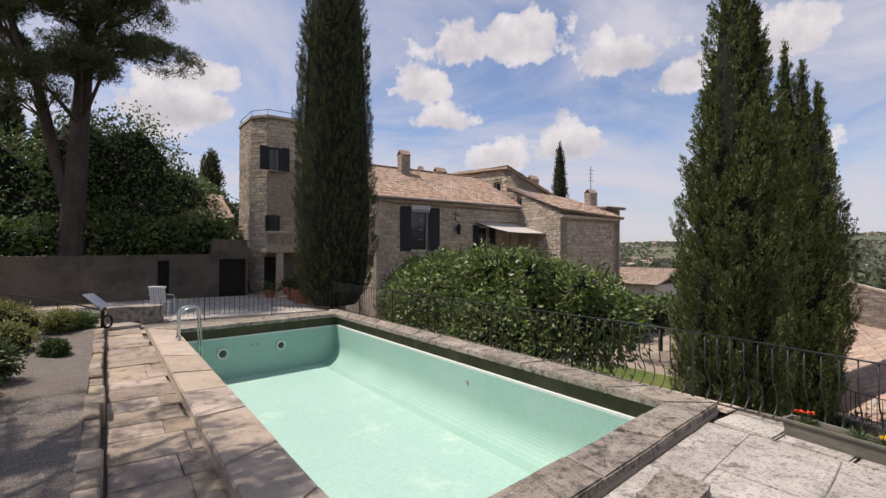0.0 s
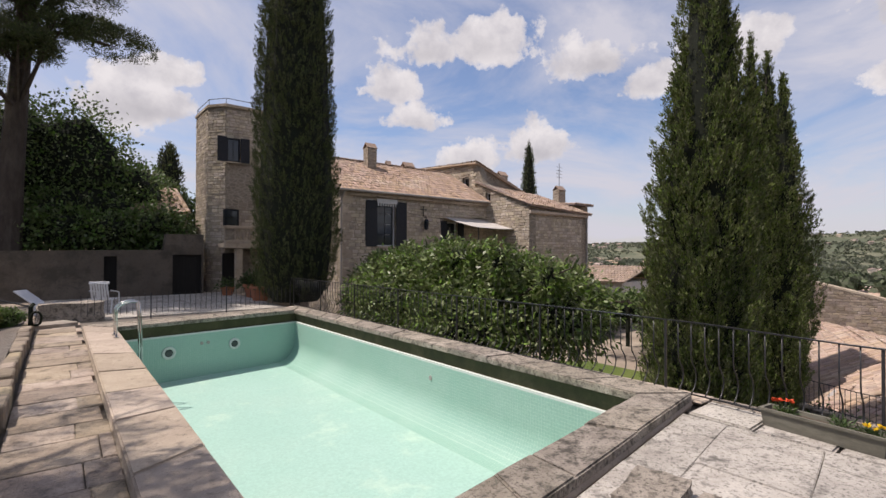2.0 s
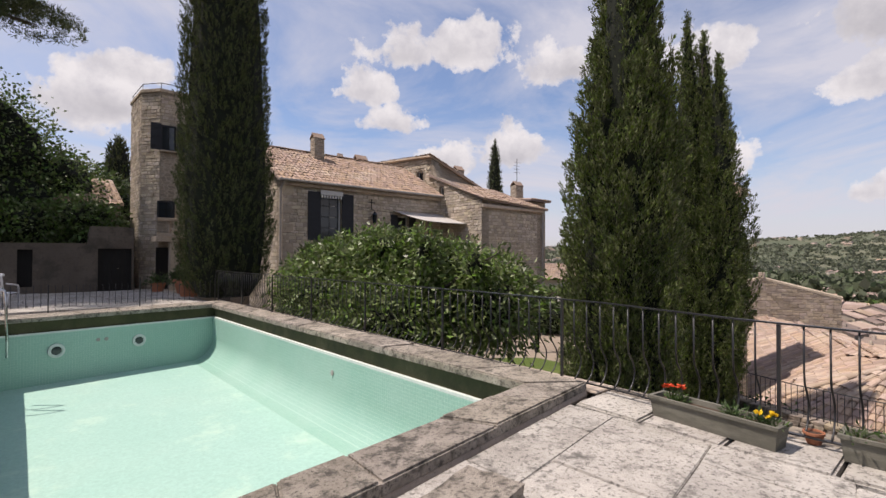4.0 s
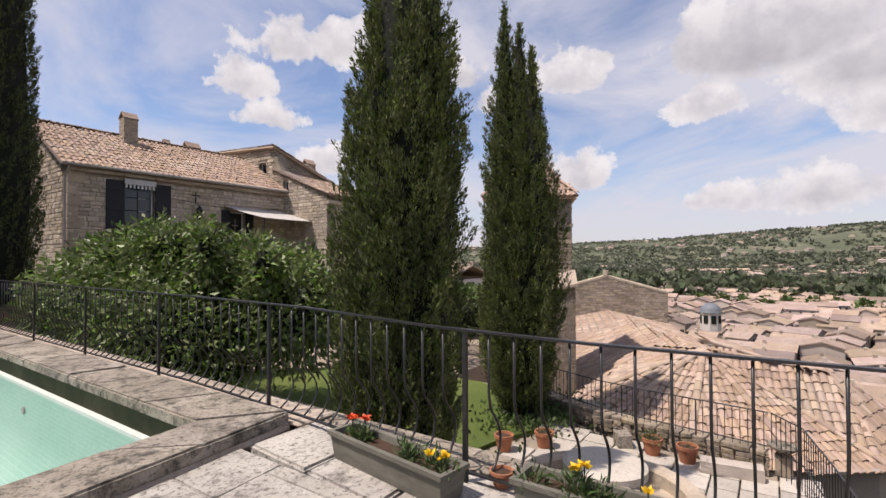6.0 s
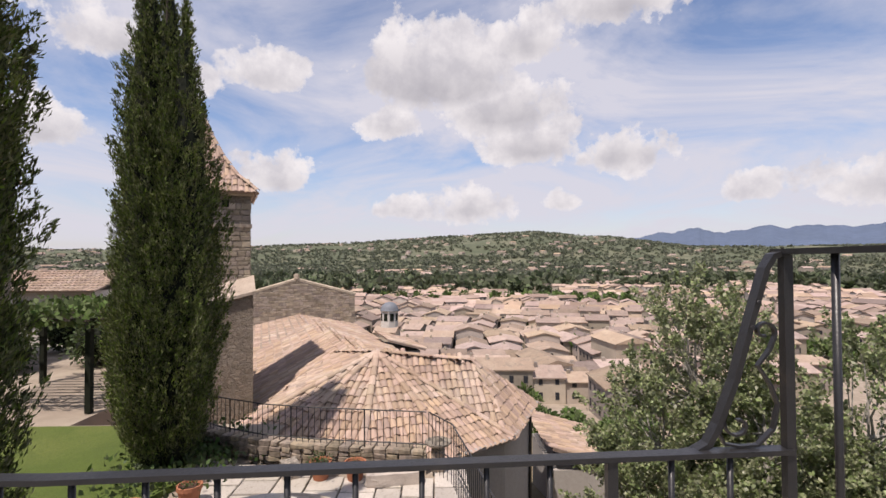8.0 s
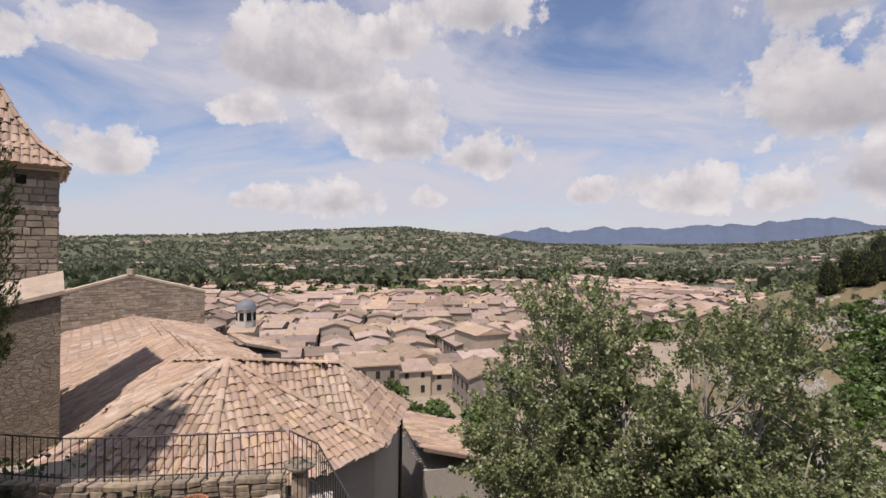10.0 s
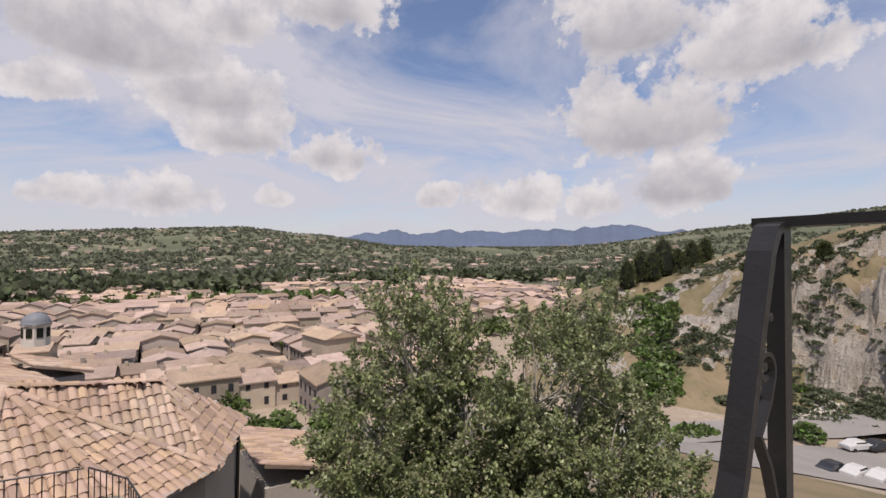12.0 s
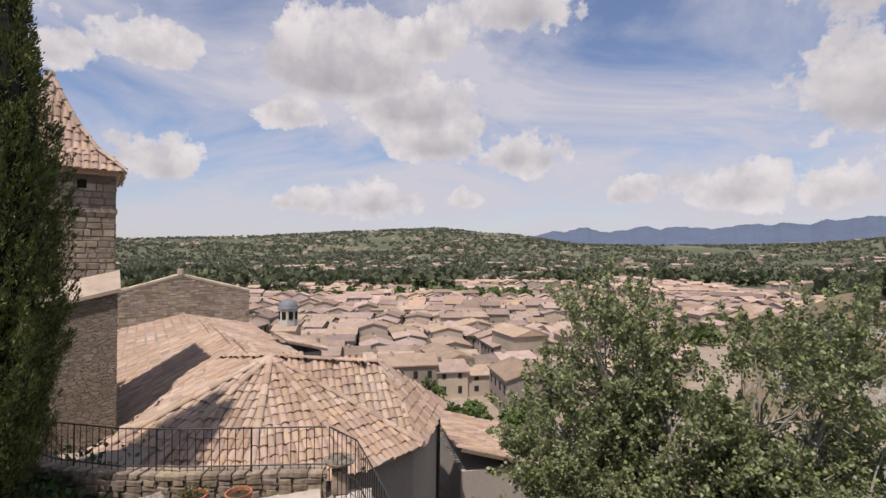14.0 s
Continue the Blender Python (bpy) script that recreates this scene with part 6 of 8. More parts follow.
def lounger():
    c = thing("sun_lounger", "white slatted sun lounger with raised back", "sun lounger", pose(0.3, 19.9, 0.06, 0, 0, 60))
    part("frame", box(-0.3, 0.3, -0.9, 0.4, 0.24, 0.29, 0.012), "plastic", c)
    for k in range(8):
        part("slat", box(-0.28, 0.28, -0.88 + k * 0.155, -0.88 + k * 0.155 + 0.12, 0.294, 0.315, 0.004), "plastic", c)
    ob = part("backrest", box(-0.28, 0.28, 0, 0.72, 0, 0.04, 0.01), "plastic", c)
    ob.matrix_basis = pose(0, 0.36, 0.30, 38, 0, 0)
    for sx in (-0.27, 0.27):
        for y in (-0.8, 0.3):
            part("leg", box(sx - 0.02, sx + 0.02, y, y + 0.04, 0, 0.24), "plastic", c)


lounger()


def block(name, label, cat, x, y, z, sx, sy, sz, seed, turn=0, mat="stone"):
    r2 = random.Random(seed)
    bm = bmesh.new()
    bmesh.ops.create_cube(bm, size=1.0)
    bmesh.ops.subdivide_edges(bm, edges=bm.edges[:], cuts=3, use_grid_fill=True)
    for v in bm.verts:
        n = noise.noise(v.co * 2.3 + Vector((seed, 0, 0)))
        v.co = Vector((v.co.x * sx, v.co.y * sy, (v.co.z + 0.5) * sz)) * (1 + 0.10 * n)
    me = bm_mesh(name, bm)
    me.materials.append(M[mat])
    ob = new(name, me)
    ob.matrix_basis = pose(x, y, z, 0, 0, turn)
    return tagged(ob, label, cat)


block("stone_block", "rough stone block at the end of the gravel bed", "stone block", 0.75, 17.9, 0.0, 1.5, 0.7, 0.55, 3, 0, "lichen")
block("stone_block", "flat worn stone at the corner of the bed", "stone block", 0.25, 16.6, 0.0, 1.0, 0.8, 0.16, 5, 20)
block("stone_block", "weathered cut stone lying beside the pool coping", "stone block", 4.05, 2.22, TER + 0.02, 0.62, 0.42, 0.13, 6, 12, "lichen")
block("stone_block", "weathered cut stone lying beside the pool coping", "stone block", 4.0, 1.75, TER + 0.02, 0.6, 0.34, 0.13, 8, 5, "lichen")


def hand_rail():
    r = thing("stair_rail", "curved iron handrail descending past the shrubs", "railing", kind="structure")
    bm = bmesh.new()
    pts = [(-4.5 + 4.4 * t, 17.2 + 0.6 * math.sin(t * 3), 1.30 - 0.75 * t ** 1.8) for t in np.linspace(0, 1, 14)]
    tube(bm, pts, 0.022, 6)
    part("handrail", bm, "iron", r)
    for k in (1, 4, 7, 10, 13):
        bm = bmesh.new()
        tube(bm, [pts[k], (pts[k][0], pts[k][1], 0.0)], 0.012, 5)
        part("post", bm, "iron", r)
    bm = bmesh.new()
    tube(bm, [(-0.05, 15.2, 0.28), (-0.05, 15.22, 0.72), (0.0, 15.3, 0.78)], 0.045, 8)
    pump = thing("hose_post", "short dark post with a coiled hose at the kerb", "post")
    part("post", bm, "core", pump)
    bm = bmesh.new()
    tube(bm, [(0.05 + 0.10 * math.cos(a), 15.15, 0.45 + 0.16 * math.sin(a)) for a in np.linspace(0, 6.3, 20)], 0.025, 6)
    part("hose", bm, "core", pump)


hand_rail()


def pot(name, label, x, y, z, r, h, plant=None, seed=0, group="terracotta pots"):
    p = thing(name, label, "plant pot", pose(x, y, z), group)
    part("pot", lathe([(r * 0.62, 0), (r * 0.68, 0.01), (r * 0.92, h * 0.78), (r * 1.02, h * 0.8), (r * 1.02, h), (r * 0.88, h), (r * 0.84, h * 0.86)], 20), "terracotta", p, smooth=False)
    part("soil", lathe([(r * 0.84, h * 0.82), (r * 0.83, h * 0.86), (0.01, h * 0.88)], 16), "soil", p)
    if plant:
        rng = np.random.RandomState(seed)
        n, s, mt = plant
        d = rng.normal(0, 1, (n, 3))
        d[:, 2] = np.abs(d[:, 2])
        d /= np.linalg.norm(d, axis=1, keepdims=True)
        part("foliage", leaves_mesh("foliage", np.array([0, 0, h * 0.8]) + d * s * rng.uniform(0.2, 1, (n, 1)), d, s * 0.35, s * 0.12, rng, 0.5), mt, p)
    return p


pot("plant_pot", "large terracotta pot with a leafy plant by the balcony", 7.35, 22.5, 0.02, 0.48, 0.6, (500, 0.7, "shrub"), 1)
pot("plant_pot", "large terracotta pot with a leafy plant by the balcony", 7.0, 20.6, 0.02, 0.42, 0.62, (260, 0.45, "herb"), 2)
pot("plant_pot", "low terracotta pot with spiky leaves by the wall", 6.6, 24.0, 0.02, 0.3, 0.4, (200, 0.5, "herb"), 3)

# ---- lower garden ----


def build_lower_garden():
    g = thing("floor_garden", "lower garden terrace with lawn and pale stone patio", "garden", kind="structure")
    part("garden_body", box(7.5, 17.3, 3.2, 20.0, -7, GARDEN - 0.08), "earth", g)
    part("garden_body", box(17.3, 28, 8.4, 20.0, -7, GARDEN - 0.08), "earth", g)
    part("garden_body", box(7.5, 14.7, -0.6, 3.2, -7, GARDEN - 0.08), "earth", g)
    lawn = [(11.6, 4.7), (12.9, 4.5), (14.2, 4.0), (15.6, 4.6), (17.0, 7.0), (17.0, 11.5), (14.0, 14), (10.5, 14.2), (9.0, 8.0), (9.6, 5.6)]
    part("lawn", prism(lawn, GARDEN - 0.08, GARDEN + 0.02, 0.02), "lawn", g, "mown green lawn")


build_lower_garden()
rngl = np.random.RandomState(5)
C = np.stack([15.0 + rngl.normal(0, 0.8, 1500), 4.4 + rngl.normal(0, 0.5, 1500), np.full(1500, GARDEN) + rngl.uniform(0, 0.22, 1500)], 1)
tagged(part("ground_cover", leaves_mesh("ground_cover", C, np.tile((0, 0, 1.0), (1500, 1)), 0.12, 0.08, rngl, 0.8), "herb"), "low leafy ground cover round the cypress foot", "ground cover", kind="stuff")


def build_fountain():
    f = thing("fountain", "round stone basin with a millstone table on a pedestal", "fountain")
    cx, cy = 11.6, 1.8
    part("basin", lathe([(1.45, 0), (1.45, 0.30), (1.40, 0.34), (1.20, 0.34), (1.16, 0.3), (1.16, 0.1), (0.05, 0.1)], 40, (cx, cy, GARDEN), cap=False), "coping", f)
    part("pedestal", lathe([(0.24, 0.1), (0.2, 0.3), (0.2, 0.45), (0.3, 0.52)], 16, (cx, cy, GARDEN)), "stone", f)
    part("millstone", lathe([(0.3, 0.52), (0.56, 0.56), (0.62, 0.6), (0.62, 0.71), (0.55, 0.74), (0.12, 0.74)], 30, (cx, cy, GARDEN)), "patio", f, "thick pale millstone top")


build_fountain()
for i, (x, y, pl) in enumerate([(12.75, 4.1, None), (13.35, 3.5, (60, 0.2, "herb")), (14.2, 1.62, (120, 0.24, "herb")), (14.15, 1.0, (40, 0.14, "herb"))]):
    pot("plant_pot", "terracotta pot standing on the patio", x, y, GARDEN, 0.19, 0.32, pl, 20 + i)
block("stone_trough", "rough hollow stone beside the parapet", "stone block", 14.3, 2.2, GARDEN, 0.36, 0.28, 0.26, 11, 30, "lichen")
block("stone_bench", "low stone slab bench by the parapet", "stone bench", 14.0, 0.3, GARDEN, 0.3, 0.95, 0.22, 12, 8)

PARAPET = [(17.2, 6.2), (16.3, 5.2), (15.55, 4.1), (15.05, 3.0), (14.8, 1.95), (14.65, 1.0), (14.5, 0.0), (14.45, -0.25)]
PTOP = GARDEN + 0.36


def along(path, step):
    """Points and directions at even steps along a plan path."""
    out = []
    carry = 0.0
    for (x0, y0), (x1, y1) in zip(path, path[1:]):
        L = math.hypot(x1 - x0, y1 - y0)
        d = carry
        while d < L:
            out.append((x0 + (x1 - x0) * d / L, y0 + (y1 - y0) * d / L, math.atan2(y1 - y0, x1 - x0)))
            d += step
        carry = d - L
    return out


def build_parapet():
    w = thing("wall_parapet", "curved rubble parapet round the patio", "wall", kind="structure")
    r2 = random.Random(9)
    for c in range(4):
        for x, y, a in along(PARAPET, 0.235):
            s = r2.uniform(0.15, 0.26)
            bm = box(-s / 2, s / 2, -0.17, 0.17, 0, 0.088, 0.008, 0.012, r2)
            ob = part("stone", bm, "parapet", w)
            ob.matrix_basis = pose(x + 0.16 * math.sin(a) * -1 + r2.uniform(-0.015, 0.015), y + 0.16 * math.cos(a) * 0 + r2.uniform(-0.015, 0.015), GARDEN + c * 0.092, r2.uniform(-4, 4), r2.uniform(-3, 3), math.degrees(a) + r2.uniform(-3, 3))
    part("wall_core", prism([(x + 0.03, y) for x, y in PARAPET] + [(x + 0.28, y) for x, y in PARAPET[::-1]], -6, PTOP - 0.03), "rubble", w)
    part("pillar", box(14.36, 14.6, -0.6, -0.34, GARDEN, PTOP + 0.02, 0.03), "parapet", w)
    urn = thing("stone_bowl", "shallow stone bowl on the parapet corner", "bowl")
    part("bowl", lathe([(0.1, 0), (0.12, 0.04), (0.24, 0.12), (0.25, 0.15), (0.2, 0.13), (0.02, 0.08)], 18, (14.48, -0.47, PTOP + 0.024)), "lichen", urn)
    rail = thing("parapet_railing", "fine black iron railing on the parapet", "railing", kind="structure")
    line = [(x + 0.12, y) for x, y in PARAPET]
    top = PTOP + 0.68
    for z in (top, PTOP + 0.08):
        bm = bmesh.new()
        tube(bm, [(x, y, z) for x, y in line], 0.012, 5)
        part("rail", bm, "iron", rail)
    for k, (x, y, a) in enumerate(along(line, 0.125)):
        bm = bmesh.new()
        tube(bm, [(x, y, PTOP - 0.02), (x, y, top)], 0.014 if k % 12 == 0 else 0.007, 4)
        part("bar", bm, "iron", rail)
    side = [(14.57, -0.3), (13.9, -0.72), (12.4, -0.98), (10.6, -1.25)]
    for z in (top, PTOP + 0.08):
        bm = bmesh.new()
        tube(bm, [(x, y, z) for x, y in side], 0.012, 5)
        part("rail", bm, "iron", rail)
    for k, (x, y, a) in enumerate(along(side, 0.125)):
        bm = bmesh.new()
        tube(bm, [(x, y, PTOP - 0.36), (x, y, top)], 0.007, 4)
        part("bar", bm, "iron", rail)


build_parapet()


def build_pergola():
    p = thing("pergola", "iron and cane pergola with vines in the lower garden", "pergola")
    for x in (18.2, 21.4):
        for y in (8.6, 12.4):
            part("post", box(x - 0.07, x + 0.07, y - 0.07, y + 0.07, GARDEN - 0.06, 0.05), "core", p)
    for k in range(12):
        part("beam", box(17.9 + k * 0.33, 17.98 + k * 0.33, 8.0, 13.0, 0.05, 0.13), "bark", p)
    r = np.random.RandomState(8)
    C = np.stack([r.uniform(17.6, 21.8, 2600), r.uniform(8.0, 13, 2600), r.uniform(-0.1, 0.4, 2600)], 1)
    keep = fbm(C, 1.4, 2) > -0.1
    part("vine", leaves_mesh("vine", C[keep], np.tile((0, 0, 0.6), (keep.sum(), 1)), 0.2, 0.16, r, 0.9), "far_leaf_light", p, "bright green vine leaves")
    n = thing("pale_house", "pale rendered house with grey shutters beyond the garden", "house")
    part("wall", box(36.5, 44, 21.6, 30, -8, -0.35), "white_wall", n)
    tiled_plane("roof", [(36.1, 21.2, -0.3), (36.1, 30.4, -0.3), (40.2, 30.4, 0.9), (40.2, 21.2, 0.9)], (36.1, 21.2, -0.3), (36.1, 30.4, -0.3), n, 71, pitch=0.3, row=0.5)
    tiled_plane("roof", [(44.4, 21.2, -0.3), (44.4, 30.4, -0.3), (40.2, 30.4, 0.9), (40.2, 21.2, 0.9)], (44.4, 21.2, -0.3), (44.4, 30.4, -0.3), n, 72, pitch=0.3, row=0.5)
    for y in (22.6, 24.6, 27.5):
        part("window", box(36.44, 36.49, y, y + 0.8, -2.6, -1.2), "pane", n)
        part("shutter", box(36.42, 36.47, y - 0.42, y - 0.02, -2.6, -1.2), "shade_wall", n)
        part("shutter", box(36.42, 36.47, y + 0.82, y + 1.22, -2.6, -1.2), "shade_wall", n)
    for i, (x, y) in enumerate([(24.5, 12.5), (27, 15.5), (23, 15.2)]):
        shrub(x, y, GARDEN, 1.3, "shrub", 140 + i, "rounded green shrub beyond the pergola", 1800, (0.2, 0.1))


build_pergola()

# ---- the church ----


def build_church():
    c = thing("church", "old church with a fan-shaped clay-tile apse roof", "church")
    A, R = (19.3, 1.25, -1.07), (19.4, -1.55, -1.38)
    V = [(20.7, -3.6, -2.95), (17.6, -2.35, -2.9), (16.4, -0.9, -2.85), (15.75, 1.2, -2.85), (16.2, 3.4, -2.85), (17.4, 5.0, -2.85)]
    lo = -12
    inner = [(x + (19.3 - x) * 0.07, y + (0.5 - y) * 0.07) for x, y, _ in V]
    part("apse_wall", prism(inner + [(23, 5.0), (23, -3.2)], lo, -2.95), "shade_wall", c)
    for i in range(5):
        a, b = V[i], V[i + 1]
        if i:
            tiled_plane("apse_roof", [a, b, A], a, b, c, 80 + i, singles=60, pitch=0.165, row=0.27, hips=[(b, A)])
        else:
            tiled_plane("apse_roof", [a, b, R], a, b, c, 80, singles=60, pitch=0.165, row=0.27)
            tiled_plane("apse_roof", [b, A, R], None, None, c, 86, pitch=0.165, row=0.27, hips=[(R, A), (b, A)])
    tiled_plane("apse_back", [V[0], R, (22.6, -2.9, -3.1)], None, None, c, 87, pitch=0.165, row=0.27)
    tiled_plane("apse_side", [V[5], A, (21.6, 2.9, -1.5)], None, None, c, 88, pitch=0.165, row=0.27)
    tiled_plane("apse_side", [V[5], (21.6, 2.9, -1.6), (21.0, 5.6, -4.3)], None, None, c, 89, pitch=0.165, row=0.27)
    tiled_plane("aisle_roof", [V[5], (22.6, 6.1, -4.5), (21.0, 5.6, -4.3)], None, None, c, 110, pitch=0.165, row=0.27)
    tiled_plane("aisle_roof", [V[5], (18.0, 8.35, -3.9), (22.6, 6.1, -4.5)], None, None, c, 111, pitch=0.165, row=0.27)
    tiled_plane("apse_top", [A, R, (22.2, -0.6, -2.0), (21.6, 2.9, -1.5)][:3], None, None, c, 108, pitch=0.165, row=0.27)
    tiled_plane("apse_top", [A, (22.2, -0.6, -2.0), (21.6, 2.9, -1.5)], None, None, c, 109, pitch=0.165, row=0.27)
    part("gutter", tube(bmesh.new(), [V[0], V[1], V[2]], 0.06, 6), "shade_wall", c)
    bm = bmesh.new()
    tube(bm, [(20.5, -3.35, -3.0), (20.5, -3.3, -8)], 0.05, 6)
    part("downpipe", bm, "iron", c)
    # the nave runs askew behind the apse: three stepped roofs
    ca, sa = math.cos(radians(20)), math.sin(radians(20))

    def W(u, v, z=None):
        p = (19.3 + u * ca - v * sa, 1.25 + u * sa + v * ca)
        return p if z is None else (*p, z)

    for k, (u0, u1, zr, ze, v0, v1) in enumerate(((1.2, 5.2, -1.45, -2.45, -2.6, 4.4), (5.0, 10.2, -1.75, -2.8, -3.0, 4.8), (10.0, 16.0, -2.05, -3.1, -3.3, 5.0), (15.8, 31.2, -3.3, -4.4, -5.0, 5.2))):
        zl = ze - (1.9, 1.7, 1.4, 0.0)[k]
        part("nave_wall", prism([W(u0 + 0.05, v0 + 0.1), W(u0 + 0.05, 0), W(u1, 0), W(u1, v0 + 0.1)], lo, ze - 0.12), "church_stone", c)
        part("nave_wall", prism([W(u0 + 0.05, 0), W(u0 + 0.05, v1 - 0.1), W(u1, v1 - 0.1), W(u1, 0)], lo, zl - 0.12), "church_stone", c)
        bm = bmesh.new()
        f = [bm.verts.new(p) for p in (W(u0, v0, ze - 0.3), W(u0, 0, zl - 0.3), W(u0, v1, zl - 0.3), W(u0, v1, zl), W(u0, 0, zr), W(u0, v0, ze))]
        g = [bm.verts.new(p) for p in (W(u0 + 0.2, v0, ze - 0.3), W(u0 + 0.2, 0, zl - 0.3), W(u0 + 0.2, v1, zl - 0.3), W(u0 + 0.2, v1, zl), W(u0 + 0.2, 0, zr), W(u0 + 0.2, v0, ze))]
        bm.faces.new(f), bm.faces.new(g[::-1])
        for i in range(6):
            bm.faces.new((f[i], g[i], g[(i + 1) % 6], f[(i + 1) % 6]))
        bmesh.ops.recalc_face_normals(bm, faces=bm.faces)
        part("gable", bm, "church_stone", c)
        pt, rw = 0.19 + 0.05 * k, 0.32 + 0.08 * k
        tiled_plane("nave_roof", [W(u0, v0, ze), W(u1, v0, ze), W(u1, 0, zr), W(u0, 0, zr)], W(u0, v0, ze), W(u1, v0, ze), c, 90 + k, pitch=pt, row=rw, hips=[(W(u0, 0, zr), W(u1, 0, zr))])
        tiled_plane("nave_roof", [W(u0, v1, zl), W(u1, v1, zl), W(u1, 0, zr), W(u0, 0, zr)], W(u0, v1, zl), W(u1, v1, zl), c, 95 + k, pitch=pt, row=rw)
    # side chapels with short walls facing the valley
    for k, (u0, u1, v0) in enumerate(((10.2, 13.4, -4.6),)):
        part("chapel", prism([W(u0, v0), W(u1, v0), W(u1, -3), W(u0, -3)], lo, -3.15), "shade_wall", c)
        tiled_plane("chapel_roof", [W(u0 - 0.2, v0 - 0.25, -3.05), W(u1 + 0.2, v0 - 0.25, -3.05), W(u1 + 0.2, -3.0, -2.5), W(u0 - 0.2, -3.0, -2.5)], W(u0 - 0.2, v0 - 0.25, -3.05), W(u1 + 0.2, v0 - 0.25, -3.05), c, 99 + k, pitch=0.25, row=0.42)
    # gable wall at the far end
    bm = bmesh.new()
    e = [W(31.2, -5.0, lo), W(31.2, 5.2, lo), W(31.2, 5.2, -1.7), W(31.2, 0.2, -0.25), W(31.2, -5.0, -1.7)]
    f = [bm.verts.new(p) for p in e]
    g = [bm.verts.new((p[0] + 0.8 * ca, p[1] + 0.8 * sa, p[2])) for p in e]
    bm.faces.new(f), bm.faces.new(g[::-1])
    for i in range(5):
        bm.faces.new((f[i], g[i], g[(i + 1) % 5], f[(i + 1) % 5]))
    bmesh.ops.recalc_face_normals(bm, faces=bm.faces)
    part("west_gable", bm, "church_stone", c, "high rubble gable with a pale coping")
    masonry(c, W(31.2, -5.0), (-sa, ca), (-ca, -sa), 10.2, -5.0, -0.3, 330, top=lambda a: float(np.interp(a, [0, 5.2, 10.2], [-1.75, -0.3, -1.75])), mat="church_masonry", course=0.24, length=(0.25, 0.7))
    bm = bmesh.new()
    tube(bm, [W(31.5, 5.3, -1.65), W(31.5, 0.2, -0.17), W(31.5, -5.1, -1.65)], 0.16, 6)
    part("gable_coping", bm, "coping", c)
    part("gable_cross", box(-0.2, 0.2, -0.2, 0.2, 0, 0.5, 0.03), "coping", c).matrix_basis = Matrix.Translation(W(31.5, 0.2, -0.17))
    # bell tower: shaft, buttress with a sloping top, concave tiled spire; its right face runs along the line of sight
    t = part("bell_tower", box(0, 3.2, 0, 3.3, lo, 3.85), "church_stone", c, "square bell tower with a tiled spire")
    t.matrix_basis = pose(22.6, 6.15, 0, 0, 0, 24)
    masonry(t, (0, 0), (0, 1), (-1, 0), 3.3, -3.0, 3.8, 320, mat="church_masonry", course=0.2)
    masonry(t, (0, 0), (1, 0), (0, -1), 3.2, -3.0, 3.8, 321, mat="church_masonry", course=0.2)
    part("string_course", box(-0.05, 3.25, -0.05, 3.35, 2.75, 2.87), "coping", t)
    part("cornice", box(-0.12, 3.32, -0.12, 3.42, 3.854, 4.0, 0.04), "coping", t)
    # near-black panel on the solid shaft paints the shade inside an aperture
    part("opening", box(-0.03, 0.05, 0.7, 0.92, 3.45, 3.7), "core", t)
    cx, cy = 1.6, 1.65
    rings = [(1.85, 4.0), (1.2, 4.65), (0.72, 5.4), (0.35, 6.2), (0.05, 6.9)]
    for (ra, za), (rb, zb) in zip(rings, rings[1:]):
        for q in range(4):
            s0, s1 = ((-1, -1), (-1, 1), (1, 1), (1, -1))[q], ((-1, 1), (1, 1), (1, -1), (-1, -1))[q]
            p = lambda s, r, z: (cx + s[0] * r, cy + s[1] * r, z)
            tiled_plane("spire", [p(s0, ra, za), p(s1, ra, za), p(s1, rb, zb), p(s0, rb, zb)], p(s0, ra, za), p(s1, ra, za), t, 120 + q, hips=[(p(s1, ra, za), p(s1, rb, zb))])
    bm = bmesh.new()
    vs = [bm.verts.new(v) for v in ((-0.9, -0.05, lo), (0, -0.05, lo), (0, -0.05, 1.0), (-0.9, -0.05, 0.55), (-0.9, 3.6, lo), (0, 3.6, lo), (0, 3.6, 0.1), (-0.9, 3.6, -0.35))]
    for q in ((0, 1, 2, 3), (4, 7, 6, 5), (0, 3, 7, 4), (3, 2, 6, 7), (1, 5, 6, 2)):
        bm.faces.new([vs[i] for i in q])
    bmesh.ops.recalc_face_normals(bm, faces=bm.faces)
    part("buttress", bm, "church_stone", t)
    bm = bmesh.new()
    vs = [bm.verts.new(v) for v in ((-1.0, -0.12, 0.56), (0.0, -0.12, 1.06), (0.0, 3.6, 0.16), (-1.0, 3.6, -0.34))]
    lo4 = [bm.verts.new(v.co - Vector((0, 0, 0.10))) for v in vs]
    bm.faces.new(vs), bm.faces.new(lo4[::-1])
    for i in range(4):
        bm.faces.new((vs[i], lo4[i], lo4[(i + 1) % 4], vs[(i + 1) % 4]))
    bmesh.ops.recalc_face_normals(bm, faces=bm.faces)
    part("weathering", bm, "coping", t, "sloping pale stone weathering")
    # small domed lantern
    d = part("dome_lantern", lathe([(0.66, -3.6), (0.66, -2.45), (0.74, -2.42), (0.74, -2.36)], 8, (42.5, 3.2, 0)), "white_wall", c, "octagonal lantern with a zinc dome")
    part("dome", lathe([(0.74, -2.354)] + [(0.7 * math.cos(a), -2.354 + 0.66 * math.sin(a)) for a in np.linspace(0.05, 1.5, 8)], 24, (42.5, 3.2, 0)), "zinc", d, smooth=True)
